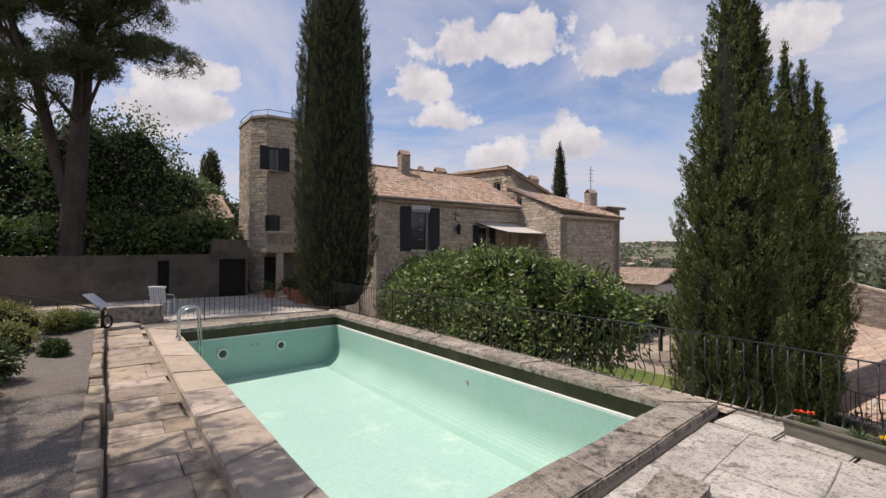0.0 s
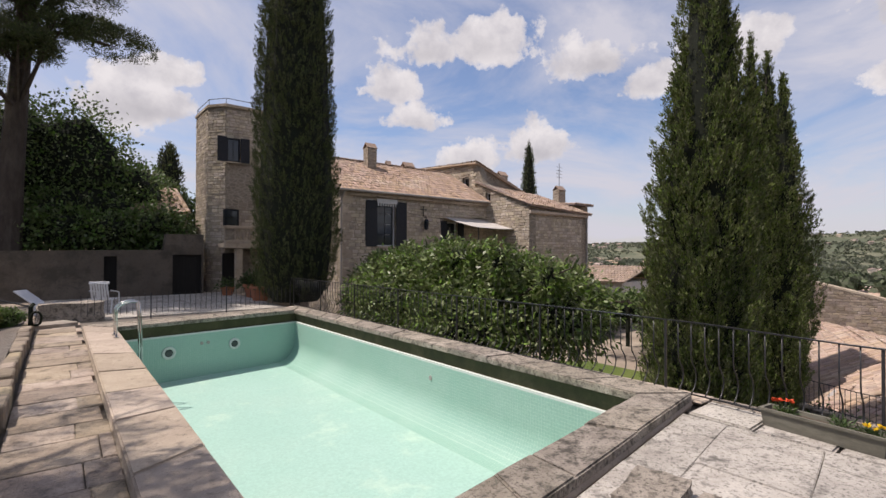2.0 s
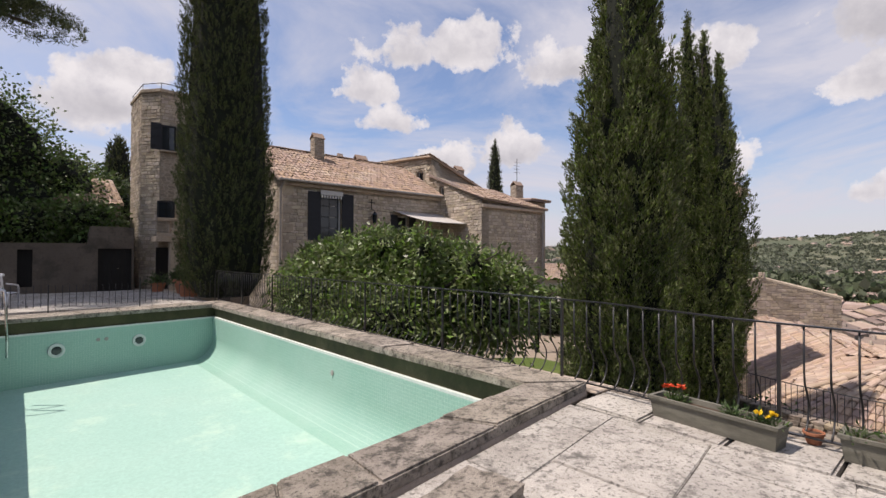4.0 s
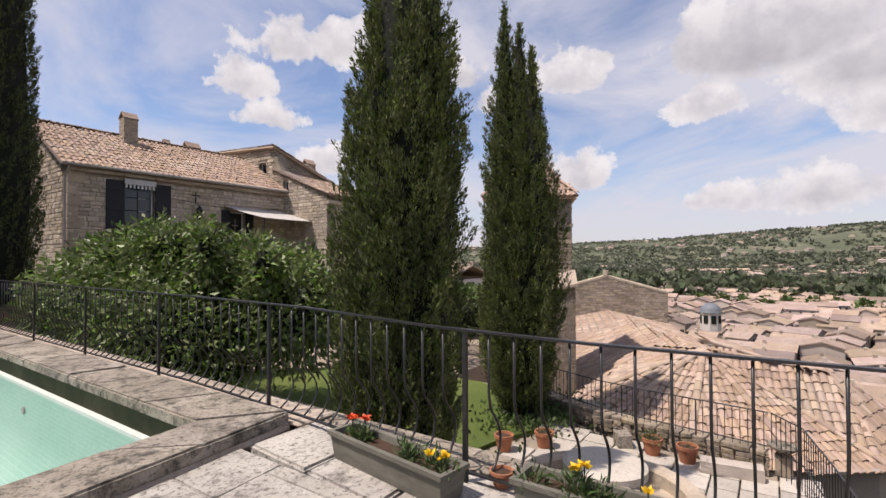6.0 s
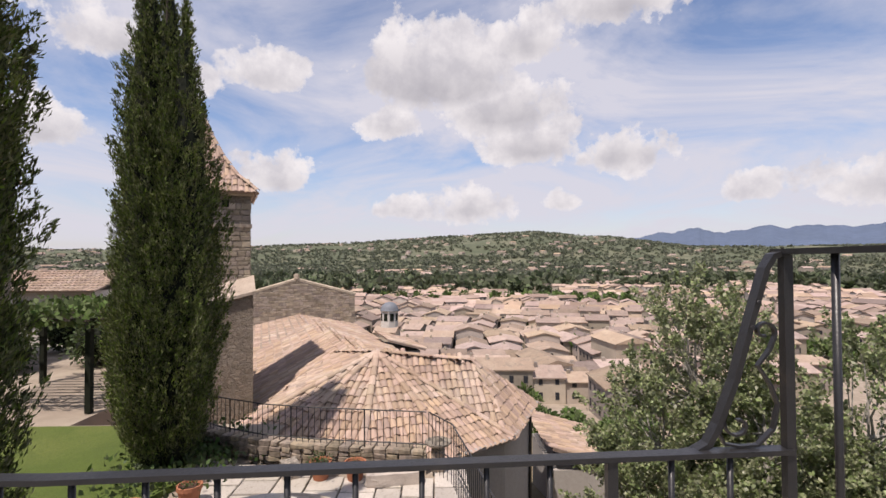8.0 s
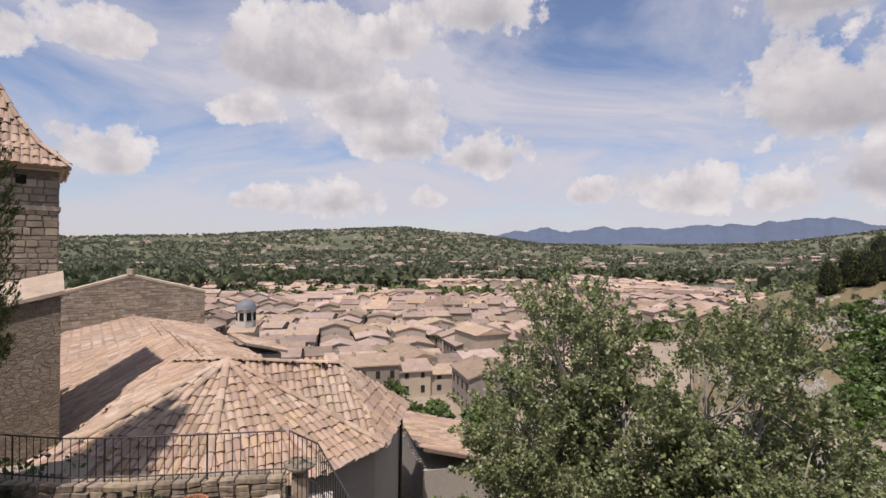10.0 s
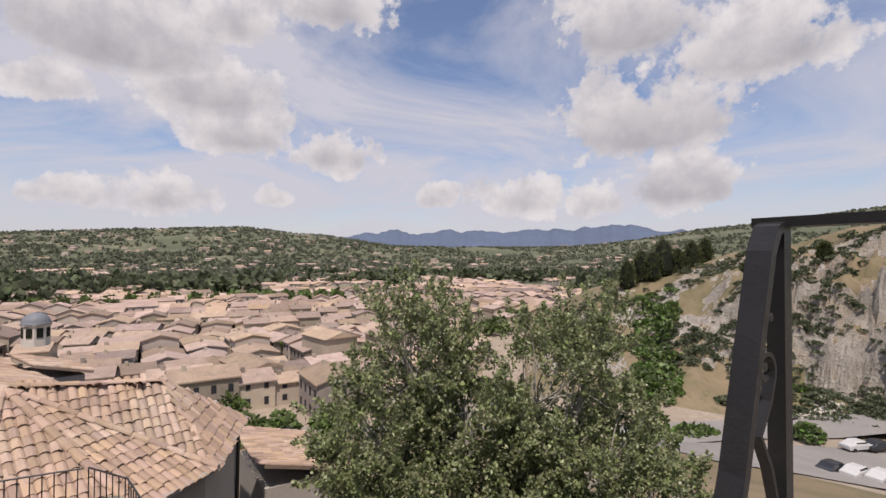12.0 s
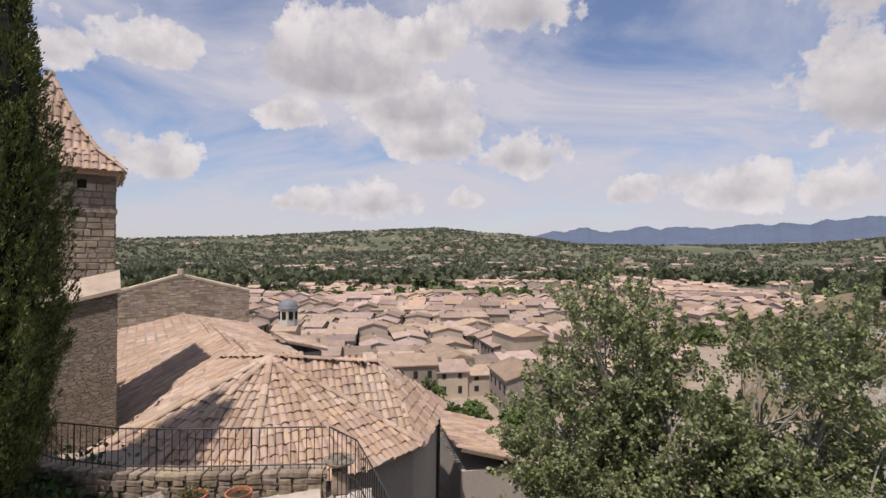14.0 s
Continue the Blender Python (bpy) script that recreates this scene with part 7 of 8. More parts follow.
    for k in range(8):
        a = k * math.pi / 4 + math.pi / 8
        # flat near-black panel stands in for the shaded inside of the lantern
        ob = part("opening", box(-0.15, 0.15, -0.03, 0.03, -3.1, -2.55), "core", d)
        ob.matrix_basis = pose(42.5 + 0.61 * math.cos(a), 3.2 + 0.61 * math.sin(a), 0, 0, 0, math.degrees(a) + 90)
    s = thing("shed", "small lean-to with a pale tiled roof under the apse", "shed")
    part("wall", box(21.2, 24.5, -6.6, -4.2, lo, -5.3), "shade_wall", s)
    tiled_plane("roof", [(21.0, -6.9, -5.25), (24.8, -6.9, -5.25), (24.8, -4.2, -4.5), (21.0, -4.2, -4.5)], (21.0, -6.9, -5.25), (24.8, -6.9, -5.25), s, 130)


build_church()

# ---- planters and pots by the railing ----


def flower(parent, x, y, z, r, mat, seed):
    rng = np.random.RandomState(seed)
    bm = bmesh.new()
    tube(bm, [(x, y, z - 0.12), (x, y, z)], 0.004, 4)
    part("stem", bm, "herb", parent)
    a = np.arange(14) * 2.4
    d = np.stack([np.cos(a), np.sin(a), rng.uniform(0.1, 0.8, 14)], 1)
    part("bloom", leaves_mesh("bloom", np.tile((x, y, z), (14, 1)), d, r, r * 0.8, rng, 0.15), mat, parent)


def build_planter(x, y0, y1, turn, seed, blooms):
    ln = y1 - y0
    p = thing("planter", "weathered grey-green trough planter with small flowers", "planter", pose(x, y0, 0.105, 0, 0, turn), "planters along the railing")
    w, h = 0.235, 0.20
    bm = bmesh.new()
    o = [(0, 0), (w, 0), (w, ln), (0, ln)]
    k = 0.022
    sh = lambda q, d: [(min(max(a, d), w - d), min(max(b, d), ln - d)) for a, b in q]
    lvl = [(sh(o, 0.025), 0), (sh(o, 0.005), h - 0.035), (sh(o, -0.0), h - 0.03), ([(a + (-0.012 if a == 0 else 0.012), b + (-0.012 if b == 0 else 0.012)) for a, b in o], h - 0.028), ([(a + (-0.012 if a == 0 else 0.012), b + (-0.012 if b == 0 else 0.012)) for a, b in o], h), (sh(o, k), h), (sh(o, k + 0.01), h - 0.05)]
    rows = [[bm.verts.new((a, b, z)) for a, b in q] for q, z in lvl]
    for q, r in zip(rows, rows[1:]):
        for i in range(4):
            bm.faces.new((q[i], q[(i + 1) % 4], r[(i + 1) % 4], r[i]))
    bm.faces.new(rows[0][::-1])
    part("trough", bm, "planter", p)
    part("soil", box(k, w - k, k, ln - k, h - 0.09, h - 0.045), "soil", p)
    rng = np.random.RandomState(seed)
    for i in range(9):
        cy, s = rng.uniform(0.08, ln - 0.08), rng.uniform(0.07, 0.13)
        if 0.36 < cy / ln < 0.5:
            continue
        n = 70
        d = rng.normal(0, 1, (n, 3))
        d[:, 2] = np.abs(d[:, 2]) * 0.9 + 0.15
        d /= np.linalg.norm(d, axis=1, keepdims=True)
        C = np.array([w / 2 + rng.uniform(-0.05, 0.05), cy, h - 0.05]) + d * s * rng.uniform(0.1, 1.0, (n, 1))
        part("plant", leaves_mesh("plant", C, d, 0.065, 0.016, rng, 0.45), "herb", p)
    for i, (dy, dz, r, mt) in enumerate(blooms):
        flower(p, w * 0.5 + 0.02 * ((i % 3) - 1), dy * ln, h + dz, r, mt, seed + i)
    return p


build_planter(6.41, 1.22, 2.30, -8, 1, [(0.86, 0.10, 0.05, "red"), (0.90, 0.08, 0.05, "red"), (0.78, 0.10, 0.045, "red"), (0.16, 0.05, 0.04, "yellow"), (0.06, 0.06, 0.04, "yellow"), (0.11, 0.02, 0.035, "yellow")])
build_planter(6.60, -0.10, 0.88, -1, 2, [(0.66, 0.10, 0.045, "yellow"), (0.62, 0.12, 0.04, "yellow"), (0.30, 0.06, 0.035, "yellow")])
pot("plant_pot", "small terracotta pot between the planters", 6.88, 1.08, 0.105, 0.075, 0.10)

# ---- the village ----


def house_variant(w, d, h, pitch, seed, hip=False):
    """A village house: walls, gabled roof with eaves, shuttered windows, a chimney."""
    rg = random.Random(seed)
    ob = thing("village_house", "stone village house with a clay-tile roof", "house", pose(0, 0, -400), "village houses")
    part("wall", box(-w / 2, w / 2, -d / 2, d / 2, -2, h), "far_wall", ob)
    e, rz = 0.35, h + d / 2 * pitch
    bm = bmesh.new()
    rows = []
    for x in (-w / 2 - e, w / 2 + e):
        rows.append([bm.verts.new((x, y, z)) for y, z in ((-d / 2 - e, h - e * pitch), (0, rz), (d / 2 + e, h - e * pitch), (d / 2 + e, h - e * pitch - 0.25), (0, rz - 0.25), (-d / 2 - e, h - e * pitch - 0.25))])
    for i in range(6):
        bm.faces.new((rows[0][i], rows[0][(i + 1) % 6], rows[1][(i + 1) % 6], rows[1][i]))
    bm.faces.new(rows[0]), bm.faces.new(rows[1][::-1])
    bmesh.ops.recalc_face_normals(bm, faces=bm.faces)
    part("roof", bm, "far_roof", ob)
    bm = bmesh.new()
    for s in (-1, 1):
        v = [bm.verts.new(q) for q in ((-w / 2, s * d / 2, h), (-w / 2, 0, rz - 0.3), (w / 2, 0, rz - 0.3), (w / 2, s * d / 2, h))]
        bm.faces.new(v)
    for s in (-1, 1):
        v = [bm.verts.new(q) for q in ((s * w / 2, -d / 2, h - 0.01), (s * w / 2, d / 2, h - 0.01), (s * w / 2, 0, rz - 0.2))]
        bm.faces.new(v)
    part("gable", bm, "far_wall", ob)
    n = max(2, int(w / 3))
    for st in range(2 if h > 5 else 1):
        for k in range(n):
            x, z = -w / 2 + (k + 0.5) * w / n, 1.0 + st * 2.9
            for s in (-1, 1):
                win = part("window", box(x - 0.45, x + 0.45, s * d / 2 - 0.06, s * d / 2 + 0.06, z, z + 1.4), "shutter", ob)
        for s in (-1, 1):
            part("window", box(s * w / 2 - 0.06, s * w / 2 + 0.06, -0.45, 0.45, 1.2 + st * 2.9, 2.6 + st * 2.9), "shutter", ob)
    part("chimney", box(w * 0.25, w * 0.25 + 0.7, 0.3, 0.9, h, rz + 0.7), "far_wall", ob)
    return ob


def far_house_mesh(places, seed):
    """Houses too far to tell apart, as two joined meshes: walls and roofs."""
    rg = random.Random(seed)
    WV, WF, RV, RF, DV, DF = [], [], [], [], [], []
    for x, y, z, yaw, w, d, h in places:
        c, s = math.cos(yaw), math.sin(yaw)
        P = lambda a, b, q: (x + a * c - b * s, y + a * s + b * c, z + q)
        b0 = len(WV)
        rz = h + d * 0.17
        WV += [P(a, b, q) for q in (-3, h) for a, b in ((-w / 2, -d / 2), (w / 2, -d / 2), (w / 2, d / 2), (-w / 2, d / 2))] + [P(-w / 2, 0, rz), P(w / 2, 0, rz)]
        WF += [tuple(b0 + i for i in f) for f in ((0, 1, 5, 4), (1, 2, 6, 9, 5), (2, 3, 7, 6), (3, 0, 4, 8, 7))]
        b0 = len(RV)
        e = 0.4
        RV += [P(a, b, q) for a in (-w / 2 - e, w / 2 + e) for b, q in ((-d / 2 - e, h - 0.1), (0, rz + 0.15), (d / 2 + e, h - 0.1))]
        RF += [tuple(b0 + i for i in f) for f in ((0, 1, 4, 3), (1, 2, 5, 4))]
        for k in range(3):
            for sd in (-1, 1):
                b0 = len(DV)
                a0 = -w / 2 + w * (k + 0.35) / 3
                DV += [P(a, sd * (d / 2 + 0.03), q) for a, q in ((a0, h - 2.2), (a0 + 0.9, h - 2.2), (a0 + 0.9, h - 0.9), (a0, h - 0.9))]
                DF += [(b0, b0 + 1, b0 + 2, b0 + 3)]
    t = thing("distant_houses", "crowded tile-roofed houses of the lower town", "houses", kind="stuff")
    part("walls", mesh_from("walls", WV, WF), M["far_wall_joined"], t)["kind"] = "stuff"
    part("roofs", mesh_from("roofs", RV, RF), M["far_roof_joined"], t)["kind"] = "stuff"
    part("windows", mesh_from("windows", DV, DF), "shutter", t)["kind"] = "stuff"


M["far_wall_joined"] = material("far_house_wall_joined", (0.47, 0.40, 0.33), (0.40, 0.34, 0.28), 0.3, 0.92, 0.0, 4.0, island=0.34)
M["far_roof_joined"] = material("far_roof_tile_joined", (0.38, 0.27, 0.215), (0.30, 0.22, 0.175), 0.3, 0.9, 0.3, 3.0, c3=(0.46, 0.36, 0.28), island=0.36, depth=0.06)


def build_village():
    rg = random.Random(15)
    kinds = [house_variant(9, 8, 6.2, 0.34, 1), house_variant(12, 8.5, 6.6, 0.32, 2), house_variant(8, 7, 7.8, 0.34, 3), house_variant(15, 9, 5.8, 0.3, 4), house_variant(7.5, 7.5, 5.4, 0.34, 5)]
    sizes = [(9, 8), (12, 8.5), (8, 7), (15, 9), (7.5, 7.5)]
    spots = []
    turn = radians(-9)
    ca, sa = math.cos(turn), math.sin(turn)
    # blocks of terraced rows, house against house, with lanes between
    for bi in range(0, 18):
        for bj in range(-14, 12):
            px, py = 40 + bi * 33 + rg.uniform(-2, 2), bj * 31 + rg.uniform(-2, 2)
            across = rg.random() < 0.6
            lean = turn + rg.uniform(-0.10, 0.10) + 0.14 * math.sin(bi * 0.9 + bj * 0.5)
            for row in range(3):
                dist, tall = -14.5, rg.uniform(0.85, 1.1)
                while dist < 13:
                    w = rg.uniform(6, 12)
                    lx, ly = (row * 10 - 10 + rg.uniform(-0.5, 0.5), dist + w / 2)
                    if not across:
                        lx, ly = ly, lx
                    cl, sl = math.cos(lean - turn), math.sin(lean - turn)
                    qx, qy = px + lx * cl - ly * sl, py + lx * sl + ly * cl
                    x, y = 6 + qx * ca - qy * sa, qx * sa + qy * ca
                    r, az = math.hypot(x - 6, y), math.degrees(math.atan2(x - 6, y))
                    lim = float(np.interp(az, [58, 70, 76, 80, 112, 122, 130, 143], [300, 118, 106, 96, 84, 84, 140, 260]))
                    gap = fbm(np.array([[x, y]]), 0.035, 17)[0]
                    if 58 < az < 143 and lim < r < 560 and gap > -0.7 and not (r > 300 and gap < 0.0) and not (az > 128 and r < 200):
                        z = float(ground_z(x, y)) + rg.uniform(-0.4, 0.5)
                        spots.append((r, x, y, z, lean + (math.pi / 2 if across else 0), w, rg.uniform(7.5, 9.6), tall * rg.uniform(0.8, 1.15)))
                    dist += w + (rg.uniform(1.5, 4) if rg.random() < 0.15 else 0.0)
    spots.sort()
    near, far = spots[:230], spots[230:]
    for r, x, y, z, a, w, d, t in near:
        k = min(range(5), key=lambda q: abs(sizes[q][0] - w) + rg.uniform(0, 3))
        copy_thing(kinds[k], pose(x, y, z, 0, 0, math.degrees(a)) @ Matrix.Diagonal((w / sizes[k][0], d / sizes[k][1], 0.9 * t, 1)))
    for k in kinds:
        for o in list(k.children_recursive) + [k]:
            bpy.data.objects.remove(o)
    places = [(x, y, z, a, w, d, 6.0 * t) for r, x, y, z, a, w, d, t in far]
    for _ in range(700):
        az, r = rg.uniform(50, 152), 600 * math.exp(rg.uniform(0, 1.35))
        x, y = 6 + r * math.sin(radians(az)), r * math.cos(radians(az))
        if fbm(np.array([[x, y]]), 0.006, 23)[0] > -0.2:
            places.append((x, y, float(ground_z(x, y)), rg.uniform(0, 3), rg.uniform(9, 22), rg.uniform(8, 14), rg.uniform(4, 7)))
    far_house_mesh(places, 5)
    # the tall pale building with a flat dark roof, and the long white-walled ones
    for x, y, w, d, h, a, mt in ((122, -45, 17, 11, 11.5, 0.15, "far_wall"), (112, -24, 20, 9, 8.0, 0.2, "white_wall"), (116, -12, 9, 9, 8.5, 1.75, "white_wall"), (100, -8, 10, 8, 7.0, 0.2, "white_wall"), (150, -38, 30, 11, 7.5, 0.18, "far_wall"), (240, -225, 36, 14, 9, 0.6, "far_wall")):
        w, d, h = w * 0.72, d * 0.78, h * 0.78
        o = thing("town_house", "long pale town house with a low tiled roof", "house", pose(x, y, float(ground_z(x, y)), 0, 0, math.degrees(a)), "village houses")
        part("wall", box(-w / 2, w / 2, -d / 2, d / 2, -3, h), mt, o)
        rz = h + d * 0.16
        bm = bmesh.new()
        e = 0.5
        q = [bm.verts.new(v) for v in ((-w / 2 - e, -d / 2 - e, h - 0.1), (w / 2 + e, -d / 2 - e, h - 0.1), (w / 2 + e, 0, rz), (-w / 2 - e, 0, rz), (w / 2 + e, d / 2 + e, h - 0.1), (-w / 2 - e, d / 2 + e, h - 0.1))]
        bm.faces.new((q[0], q[1], q[2], q[3])), bm.faces.new((q[3], q[2], q[4], q[5])), bm.faces.new((q[0], q[3], q[5])), bm.faces.new((q[1], q[4], q[2])), bm.faces.new((q[0], q[5], q[4], q[1]))
        part("roof", bm, "far_roof", o)
        n = int(w / 2.6)
        for st in range(int(h / 3)):
            for k in range(n):
                part("window", box(-w / 2 + (k + 0.5) * w / n - 0.45, -w / 2 + (k + 0.5) * w / n + 0.45, -d / 2 - 0.05, -d / 2 + 0.05, 1 + st * 3, 2.5 + st * 3), "shutter", o)
            part("window", box(-w / 2 - 0.05, -w / 2 + 0.05, -0.5, 0.5, 1 + st * 3, 2.5 + st * 3), "shutter", o)


build_village()


def tree_cloud(name, label, places, mat, seed, per=26, leaf=1.5):
    """Many far trees in one mesh of leaf clumps. places: (x, y, z, radius, height)."""
    rng = np.random.RandomState(seed)
    Pp = np.array(places)
    n = len(Pp)
    d = rng.normal(0, 1, (n, per, 3))
    d /= np.linalg.norm(d, axis=2, keepdims=True)
    d[:, :, 2] = np.abs(d[:, :, 2]) * 1.0 - 0.25
    rad = rng.uniform(0.65, 1.0, (n, per, 1))
    C = Pp[:, None, :3] + d * rad * np.stack([Pp[:, 3], Pp[:, 3], Pp[:, 4] * 0.62], 1)[:, None, :]
    C[:, :, 2] += Pp[:, None, 4] * 0.45
    size = np.repeat(Pp[:, 3] * leaf * 0.62, per)
    C, D = C.reshape(-1, 3), d.reshape(-1, 3)
    me = leaves_mesh(name, C - D * size[:, None] * 0.3, D, 1.0, 1.0, rng, 0.7)
    # scale each leaf with its tree
    co = np.empty(len(C) * 12, dtype=np.float32)
    me.vertices.foreach_get("co", co)
    co = co.reshape(-1, 4, 3)
    base = co[:, :1].copy()
    co = base + (co - base) * size[:, None, None]
    me.vertices.foreach_set("co", co.astype(np.float32).ravel())
    me.update()
    tagged(part(name, me, mat), label, "trees", kind="stuff")


def scatter(n, az0, az1, r0, r1, seed, grow=(3, 6), tall=1.6, keep=None, cliff=False):
    rg = random.Random(seed)
    out = []
    while len(out) < n:
        az, r = rg.uniform(az0, az1), r0 * math.exp(rg.uniform(0, 1) * math.log(r1 / r0))
        x, y = 6 + r * math.sin(radians(az)), r * math.cos(radians(az))
        if keep and not keep(x, y, az, r):
            n -= 0.2
            continue
        z = ground_z(x, y)
        if cliff:
            z = cliff_z(np.array([x]), np.array([y]), np.array([float(z)]))[0]
        s = rg.uniform(*grow)
        out.append((x, y, float(z), s, s * tall * rg.uniform(0.8, 1.3)))
    return out


tree_cloud("valley_wood", "broad belt of dark trees across the valley", scatter(1500, 48, 150, 380, 760, 1, (4, 8), 1.7, lambda x, y, a, r: fbm(np.array([[x, y]]), 0.012, 31)[0] > -0.25), "far_leaf", 1)
# hill woods carry haze in their colour, paler than the valley wood
tree_cloud("hill_wood", "scattered woods over the far hills, paled by haze in the leaf colour", scatter(19000, 46, 172, 640, 2500, 2, (2.8, 5.8), 0.8, lambda x, y, a, r: fbm(np.array([[x, y]]), 0.011, 33, 4)[0] > -0.45), "hill_leaf_haze", 2, 12, 2.0)
tree_cloud("plane_trees", "light green plane trees among the houses", scatter(330, 72, 140, 90, 420, 3, (1.8, 4.2), 1.4, lambda x, y, a, r: fbm(np.array([[x, y]]), 0.05, 35)[0] > 0.1), "far_leaf_light", 3, 60, 0.9)
tree_cloud("poplar_row", "light green avenue of trees in the town", [(6 + r * math.sin(radians(a)), r * math.cos(radians(a)), -28, 4.5, 9) for r in (300, 320) for a in np.linspace(84, 112, 16)], "far_leaf_light", 4, 50, 1.0)
tree_cloud("slope_scrub", "dark scrub on the rocky slope", scatter(1700, 138, 172, 102, 168, 5, (0.35, 1.4), 0.9, lambda x, y, a, r: fbm(np.array([[x, y]]), 0.16, 37, 4)[0] > -0.05, True), "far_leaf", 5, 60, 0.75)
tree_cloud("gully_scrub", "band of dark bushes in the gully", scatter(110, 146.6, 150, 98, 156, 6, (1.2, 2.6), 1.0, None, True), "hedge", 6, 90, 0.7)
tree_cloud("foot_trees", "trees at the foot of the hill below the town wall", scatter(70, 92, 150, 58, 100, 7, (1.2, 2.6), 1.4), "far_leaf_light", 7, 120, 0.6)
for i, (a, r, h) in enumerate([(145.5, 165, 13), (147, 170, 15), (148.2, 168, 13), (149.2, 172, 18), (150.6, 175, 11), (152, 172, 12), (153.2, 176, 11), (143.8, 160, 9), (157, 150, 6), (163, 145, 6)]):
    x, y = 6 + r * math.sin(radians(a)), r * math.cos(radians(a))
    z = float(cliff_z(np.array([x]), np.array([y]), np.array([float(ground_z(x, y))]))[0])
    cypress("cedar", "dark spreading conifer on the ridge", x, y, z - 0.6, h * 0.72, h * 0.2, 1500, "cypress_dark", 200 + i, 0.9, widest=0.12, rough=0.6)

# ---- road, parking and cars in the valley ----


def ground_ribbon(name, label, cat, pts, width, mat, lift=0.25):
    bm = bmesh.new()
    prev = None
    n = len(pts)
    for i, (x, y) in enumerate(pts):
        (xa, ya), (xb, yb) = pts[max(0, i - 1)], pts[min(n - 1, i + 1)]
        L = math.hypot(xb - xa, yb - ya)
        nx, ny = -(yb - ya) / L, (xb - xa) / L
        row = []
        for s in (-1, 1):
            px, py = x + nx * s * width / 2, y + ny * s * width / 2
            z = cliff_z(np.array([px]), np.array([py]), np.array([float(ground_z(px, py))]))[0]
            row.append(bm.verts.new((px, py, max(float(z), -27.2) + lift)))
        if prev:
            bm.faces.new((prev[0], prev[1], row[1], row[0]))
        prev = row
    bmesh.ops.recalc_face_normals(bm, faces=bm.faces)
    ob = tagged(part(name, bm, mat), label, cat, kind="structure")
    return ob


polar = lambda a, r: (6 + r * math.sin(radians(a)), r * math.cos(radians(a)))
ground_ribbon("road_valley", "pale asphalt road through the valley", "road", [polar(a, r) for a, r in ((104, 74), (112, 72), (120, 70), (130, 70), (140, 74), (148, 79), (155, 88), (162, 98), (170, 112), (176, 130))], 9, "asphalt")
ground_ribbon("pavement_parking", "pale gravel car park beside the road", "car park", [polar(a, r) for a, r in ((150, 66), (156, 72), (162, 78), (168, 84), (176, 92))], 16, "asphalt", 0.15)
ground_ribbon("path", "pale track winding below the cliff", "path", [polar(a, r) for a, r in ((157, 101), (159, 102), (161, 104), (162.5, 107), (163.4, 110), (163.0, 113), (162.2, 114.5))], 2.6, "patio", 0.5)


def car(m, mat, label):
    c = thing("car", label, "car", m, "parked cars")
    bm = bmesh.new()
    prof = [(-2.1, 0.35), (-2.1, 0.75), (-1.9, 0.9), (-1.2, 0.95), (-0.65, 1.42), (0.75, 1.45), (1.5, 1.0), (2.05, 0.92), (2.12, 0.5), (2.05, 0.3)]
    sides = [[bm.verts.new((x, y * (0.86 if z > 1.2 else 1.0), z)) for x, z in prof] for y in (-0.85, 0.85)]
    for i in range(len(prof)):
        j = (i + 1) % len(prof)
        bm.faces.new((sides[0][i], sides[0][j], sides[1][j], sides[1][i]))
    bm.faces.new(sides[0][::-1]), bm.faces.new(sides[1])
    bmesh.ops.recalc_face_normals(bm, faces=bm.faces)
    bmesh.ops.bevel(bm, geom=bm.edges[:], offset=0.06, segments=1, affect="EDGES", clamp_overlap=True)
    part("body", bm, mat, c)
    for s in (-1, 1):
        part("side_window", box(-0.75, 0.95, s * 0.80 - 0.012, s * 0.80 + 0.012, 1.0, 1.34), "pane", c)
        for x in (-1.3, 1.3):
            w = part("wheel", lathe([(0.30, -0.1), (0.31, 0.0), (0.30, 0.1)], 14), "rubber", c)
            w.matrix_basis = pose(x, s * 0.78, 0.31, 90, 0, 0)
    bm = bmesh.new()
    bm.faces.new([bm.verts.new(v) for v in ((-1.17, -0.68, 1.0), (-1.17, 0.68, 1.0), (-0.70, 0.62, 1.40), (-0.70, -0.62, 1.40))])
    part("windscreen", bm, "pane", c)
    return c


c_white = car(pose(*polar(160.0, 84), -26.95, 0, 0, 60), "car_white", "white car parked beside the valley road")
c_dark = car(pose(*polar(161.2, 83.5), -26.95, 0, 0, 62), "car_dark", "dark car parked beside the valley road")
for a, r, yaw, ob in ((165.0, 89.5, 65, c_white), (166.4, 91.7, 66, c_dark), (163.2, 76, 80, c_dark), (164.9, 76.5, 80, c_white), (166.6, 77, 80, c_white), (168.2, 78, 80, c_dark), (104.5, 66, 150, c_white), (106.5, 66, 20, c_dark), (146.5, 72, 10, c_white), (149, 73, 14, c_white)):
    x, y = polar(a, r)
    copy_thing(ob, pose(x, y, max(-27.2, float(ground_z(x, y))) + 0.25, 0, 0, yaw))
tree_cloud("car_park_trees", "rounded trees beside the car park", [(*polar(161.5, 90), -27, 2.4, 4.2), (*polar(160.8, 117), -26, 2.6, 3.0), (*polar(161.8, 128), -24, 2.6, 6.0), (*polar(151.5, 82), -27, 2.6, 3.4), (*polar(153, 84), -27, 2.2, 3.0)], "hedge", 9, 260, 0.5)

# ---- paving, stone by stone ----


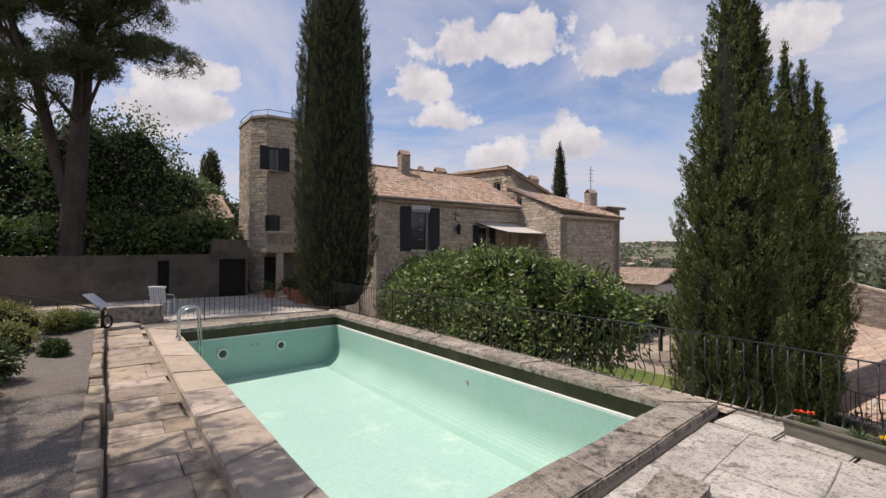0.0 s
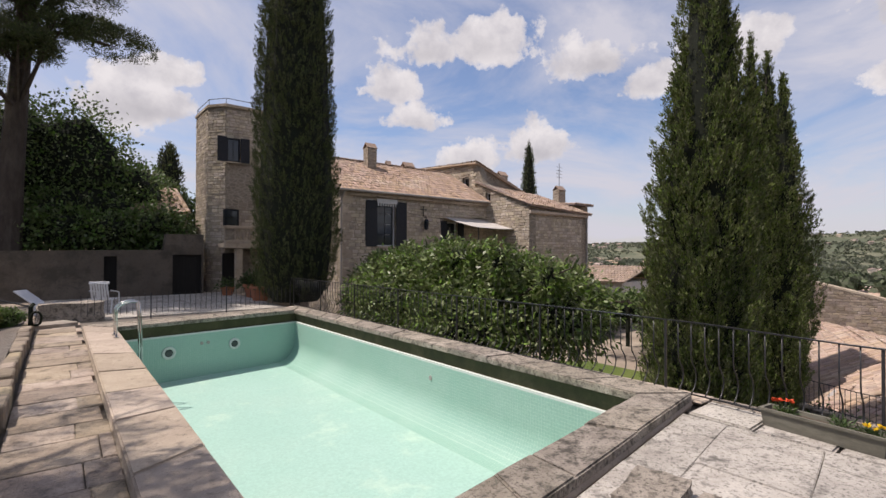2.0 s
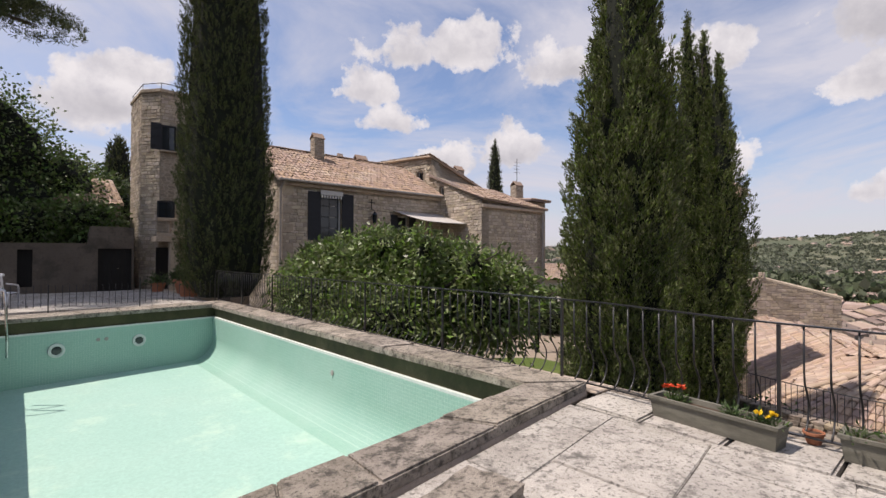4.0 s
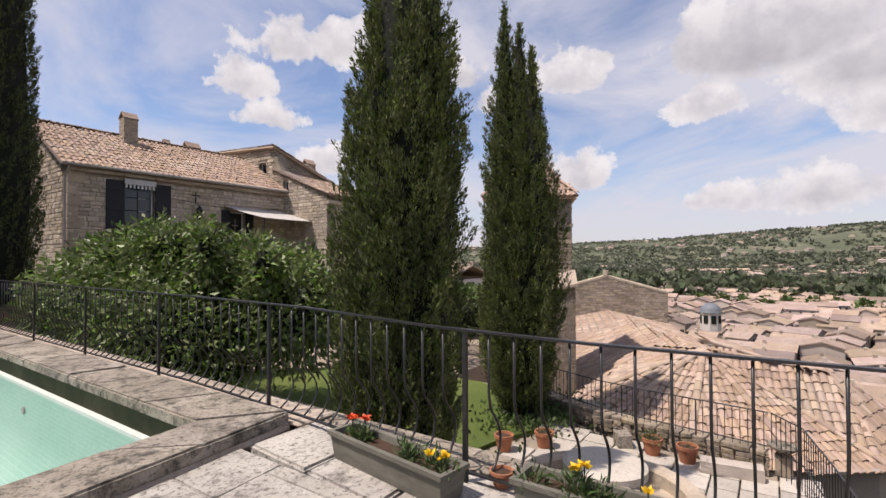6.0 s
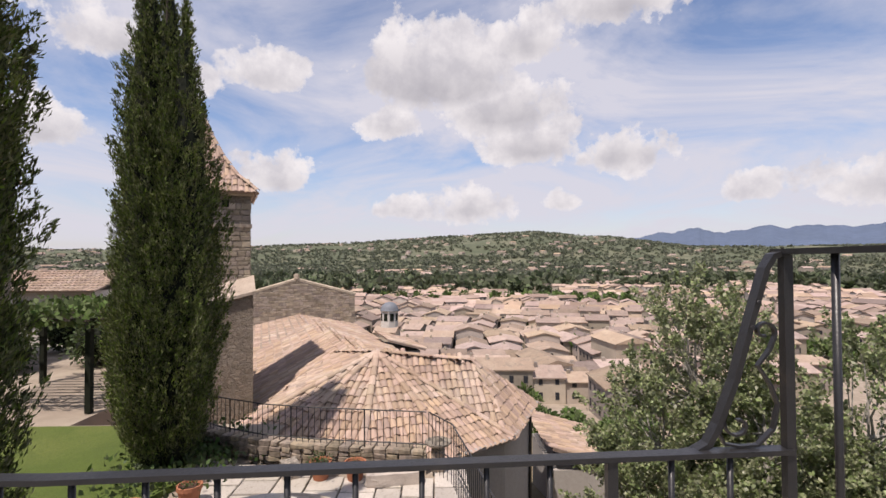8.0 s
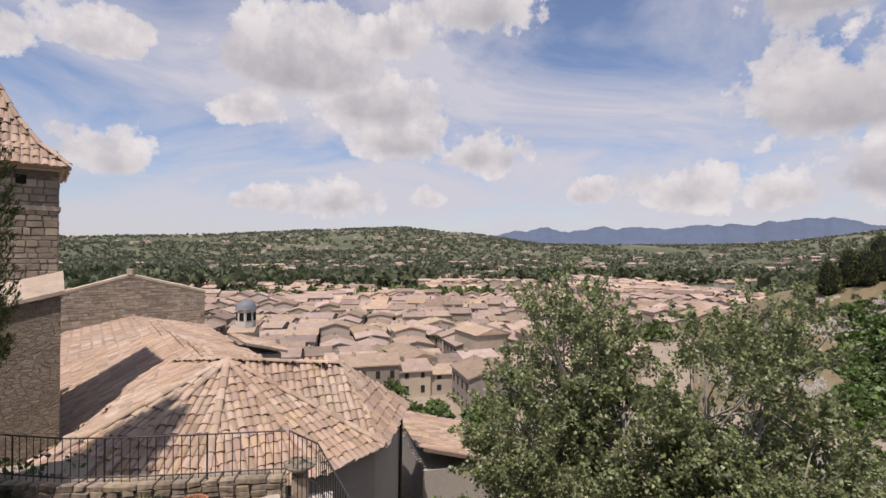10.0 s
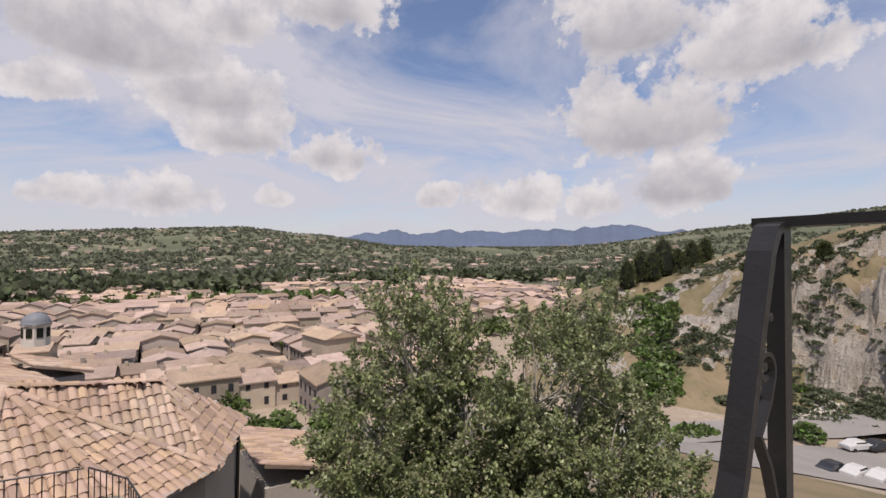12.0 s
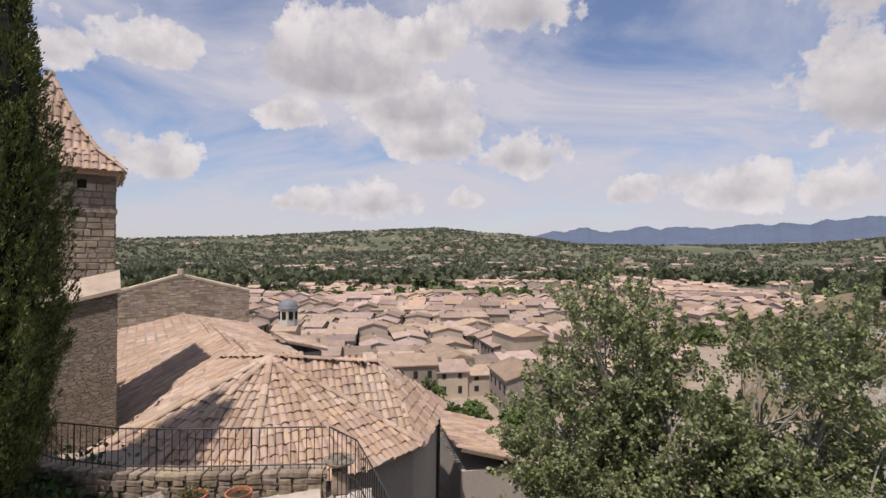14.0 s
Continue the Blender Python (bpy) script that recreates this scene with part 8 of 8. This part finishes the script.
def pave(parent, x0, x1, y0, y1, z, seed, cell=(0.62, 0.9), mat="flag", name="flagstone", skew=0.0, gap=0.022, keep=None, jz=0.008):
    """Courses of rectangular flags of uneven length, with open joints."""
    rg = random.Random(seed)
    y = y0
    cache = []
    while y < y1:
        h = rg.uniform(cell[0] * 0.75, cell[0] * 1.25)
        if y + h > y1 - cell[0] * 0.4:
            h = y1 - y
        if h < 0.05:
            break
        x = x0
        while x < x1:
            w = rg.uniform(cell[1] * 0.65, cell[1] * 1.35)
            xe = min(x + w, x1)
            cx, cy = (x + xe) / 2, y + h / 2
            if xe - x > 0.12 and (keep is None or keep(cx, cy + skew * (cx - 6.3))):
                g = gap / 2
                q = [(x + g, y + g), (xe - g, y + g), (xe - g, y + h - g), (x + g, y + h - g)]
                q = [(a + rg.uniform(-0.006, 0.006), b + skew * (a - 6.3) + rg.uniform(-0.006, 0.006)) for a, b in q]
                part(name, prism(q, z - 0.07, z + rg.uniform(-jz, jz), 0.008, 0.002, rg), mat, parent)
            x = xe
        y += h


pave(FLOOR, -0.02, 6.34, -3.2, 3.03, TER + 0.025, 51, (0.75, 1.1), skew=SK, gap=0.004, jz=0.004)
pave(FLOOR, 0.02, 0.92, 2.4, 17.0, TER + 0.01, 52, (0.62, 0.72), "walk", gap=0.006, jz=0.006)
pave(FLOOR, 0.0, 7.0, 17.6, 25.8, 0.05, 53, (1.1, 1.4), jz=0.01)
# the band of edge stones under the railing
for k in range(8):
    y0 = -2.75 + k * 0.72
    part("edge_stone", prism([(rail_x(y0) - 0.52, y0 + 0.01), (rail_x(y0) + 0.12, y0 + 0.01), (rail_x(y0 + 0.7) + 0.12, y0 + 0.70), (rail_x(y0 + 0.7) - 0.52, y0 + 0.70)], 0.03, 0.105, 0.02), "flag", FLOOR)
PATIO = thing("floor_patio", "pale irregular stone patio below the terrace", "patio", kind="structure")
pave(PATIO, 8.0, 15.0, -1.0, 5.0, GARDEN + 0.005, 54, (0.5, 0.62), "patio", gap=0.03,
     keep=lambda x, y: x < np.interp(y, [-1, 0, 1, 2, 3, 4.2, 5], [14.3, 14.3, 14.4, 14.55, 14.8, 15, 15]) and math.hypot(x - 11.6, y - 1.8) > 1.35 and not (y > 4.3 and 11.5 < x) and not (math.hypot(x - 13.7, y - 4.1) < 0.7))
pave(PATIO, 8.2, 10.4, 5.0, 13.5, GARDEN + 0.012, 55, (0.6, 0.8), "patio", gap=0.03)
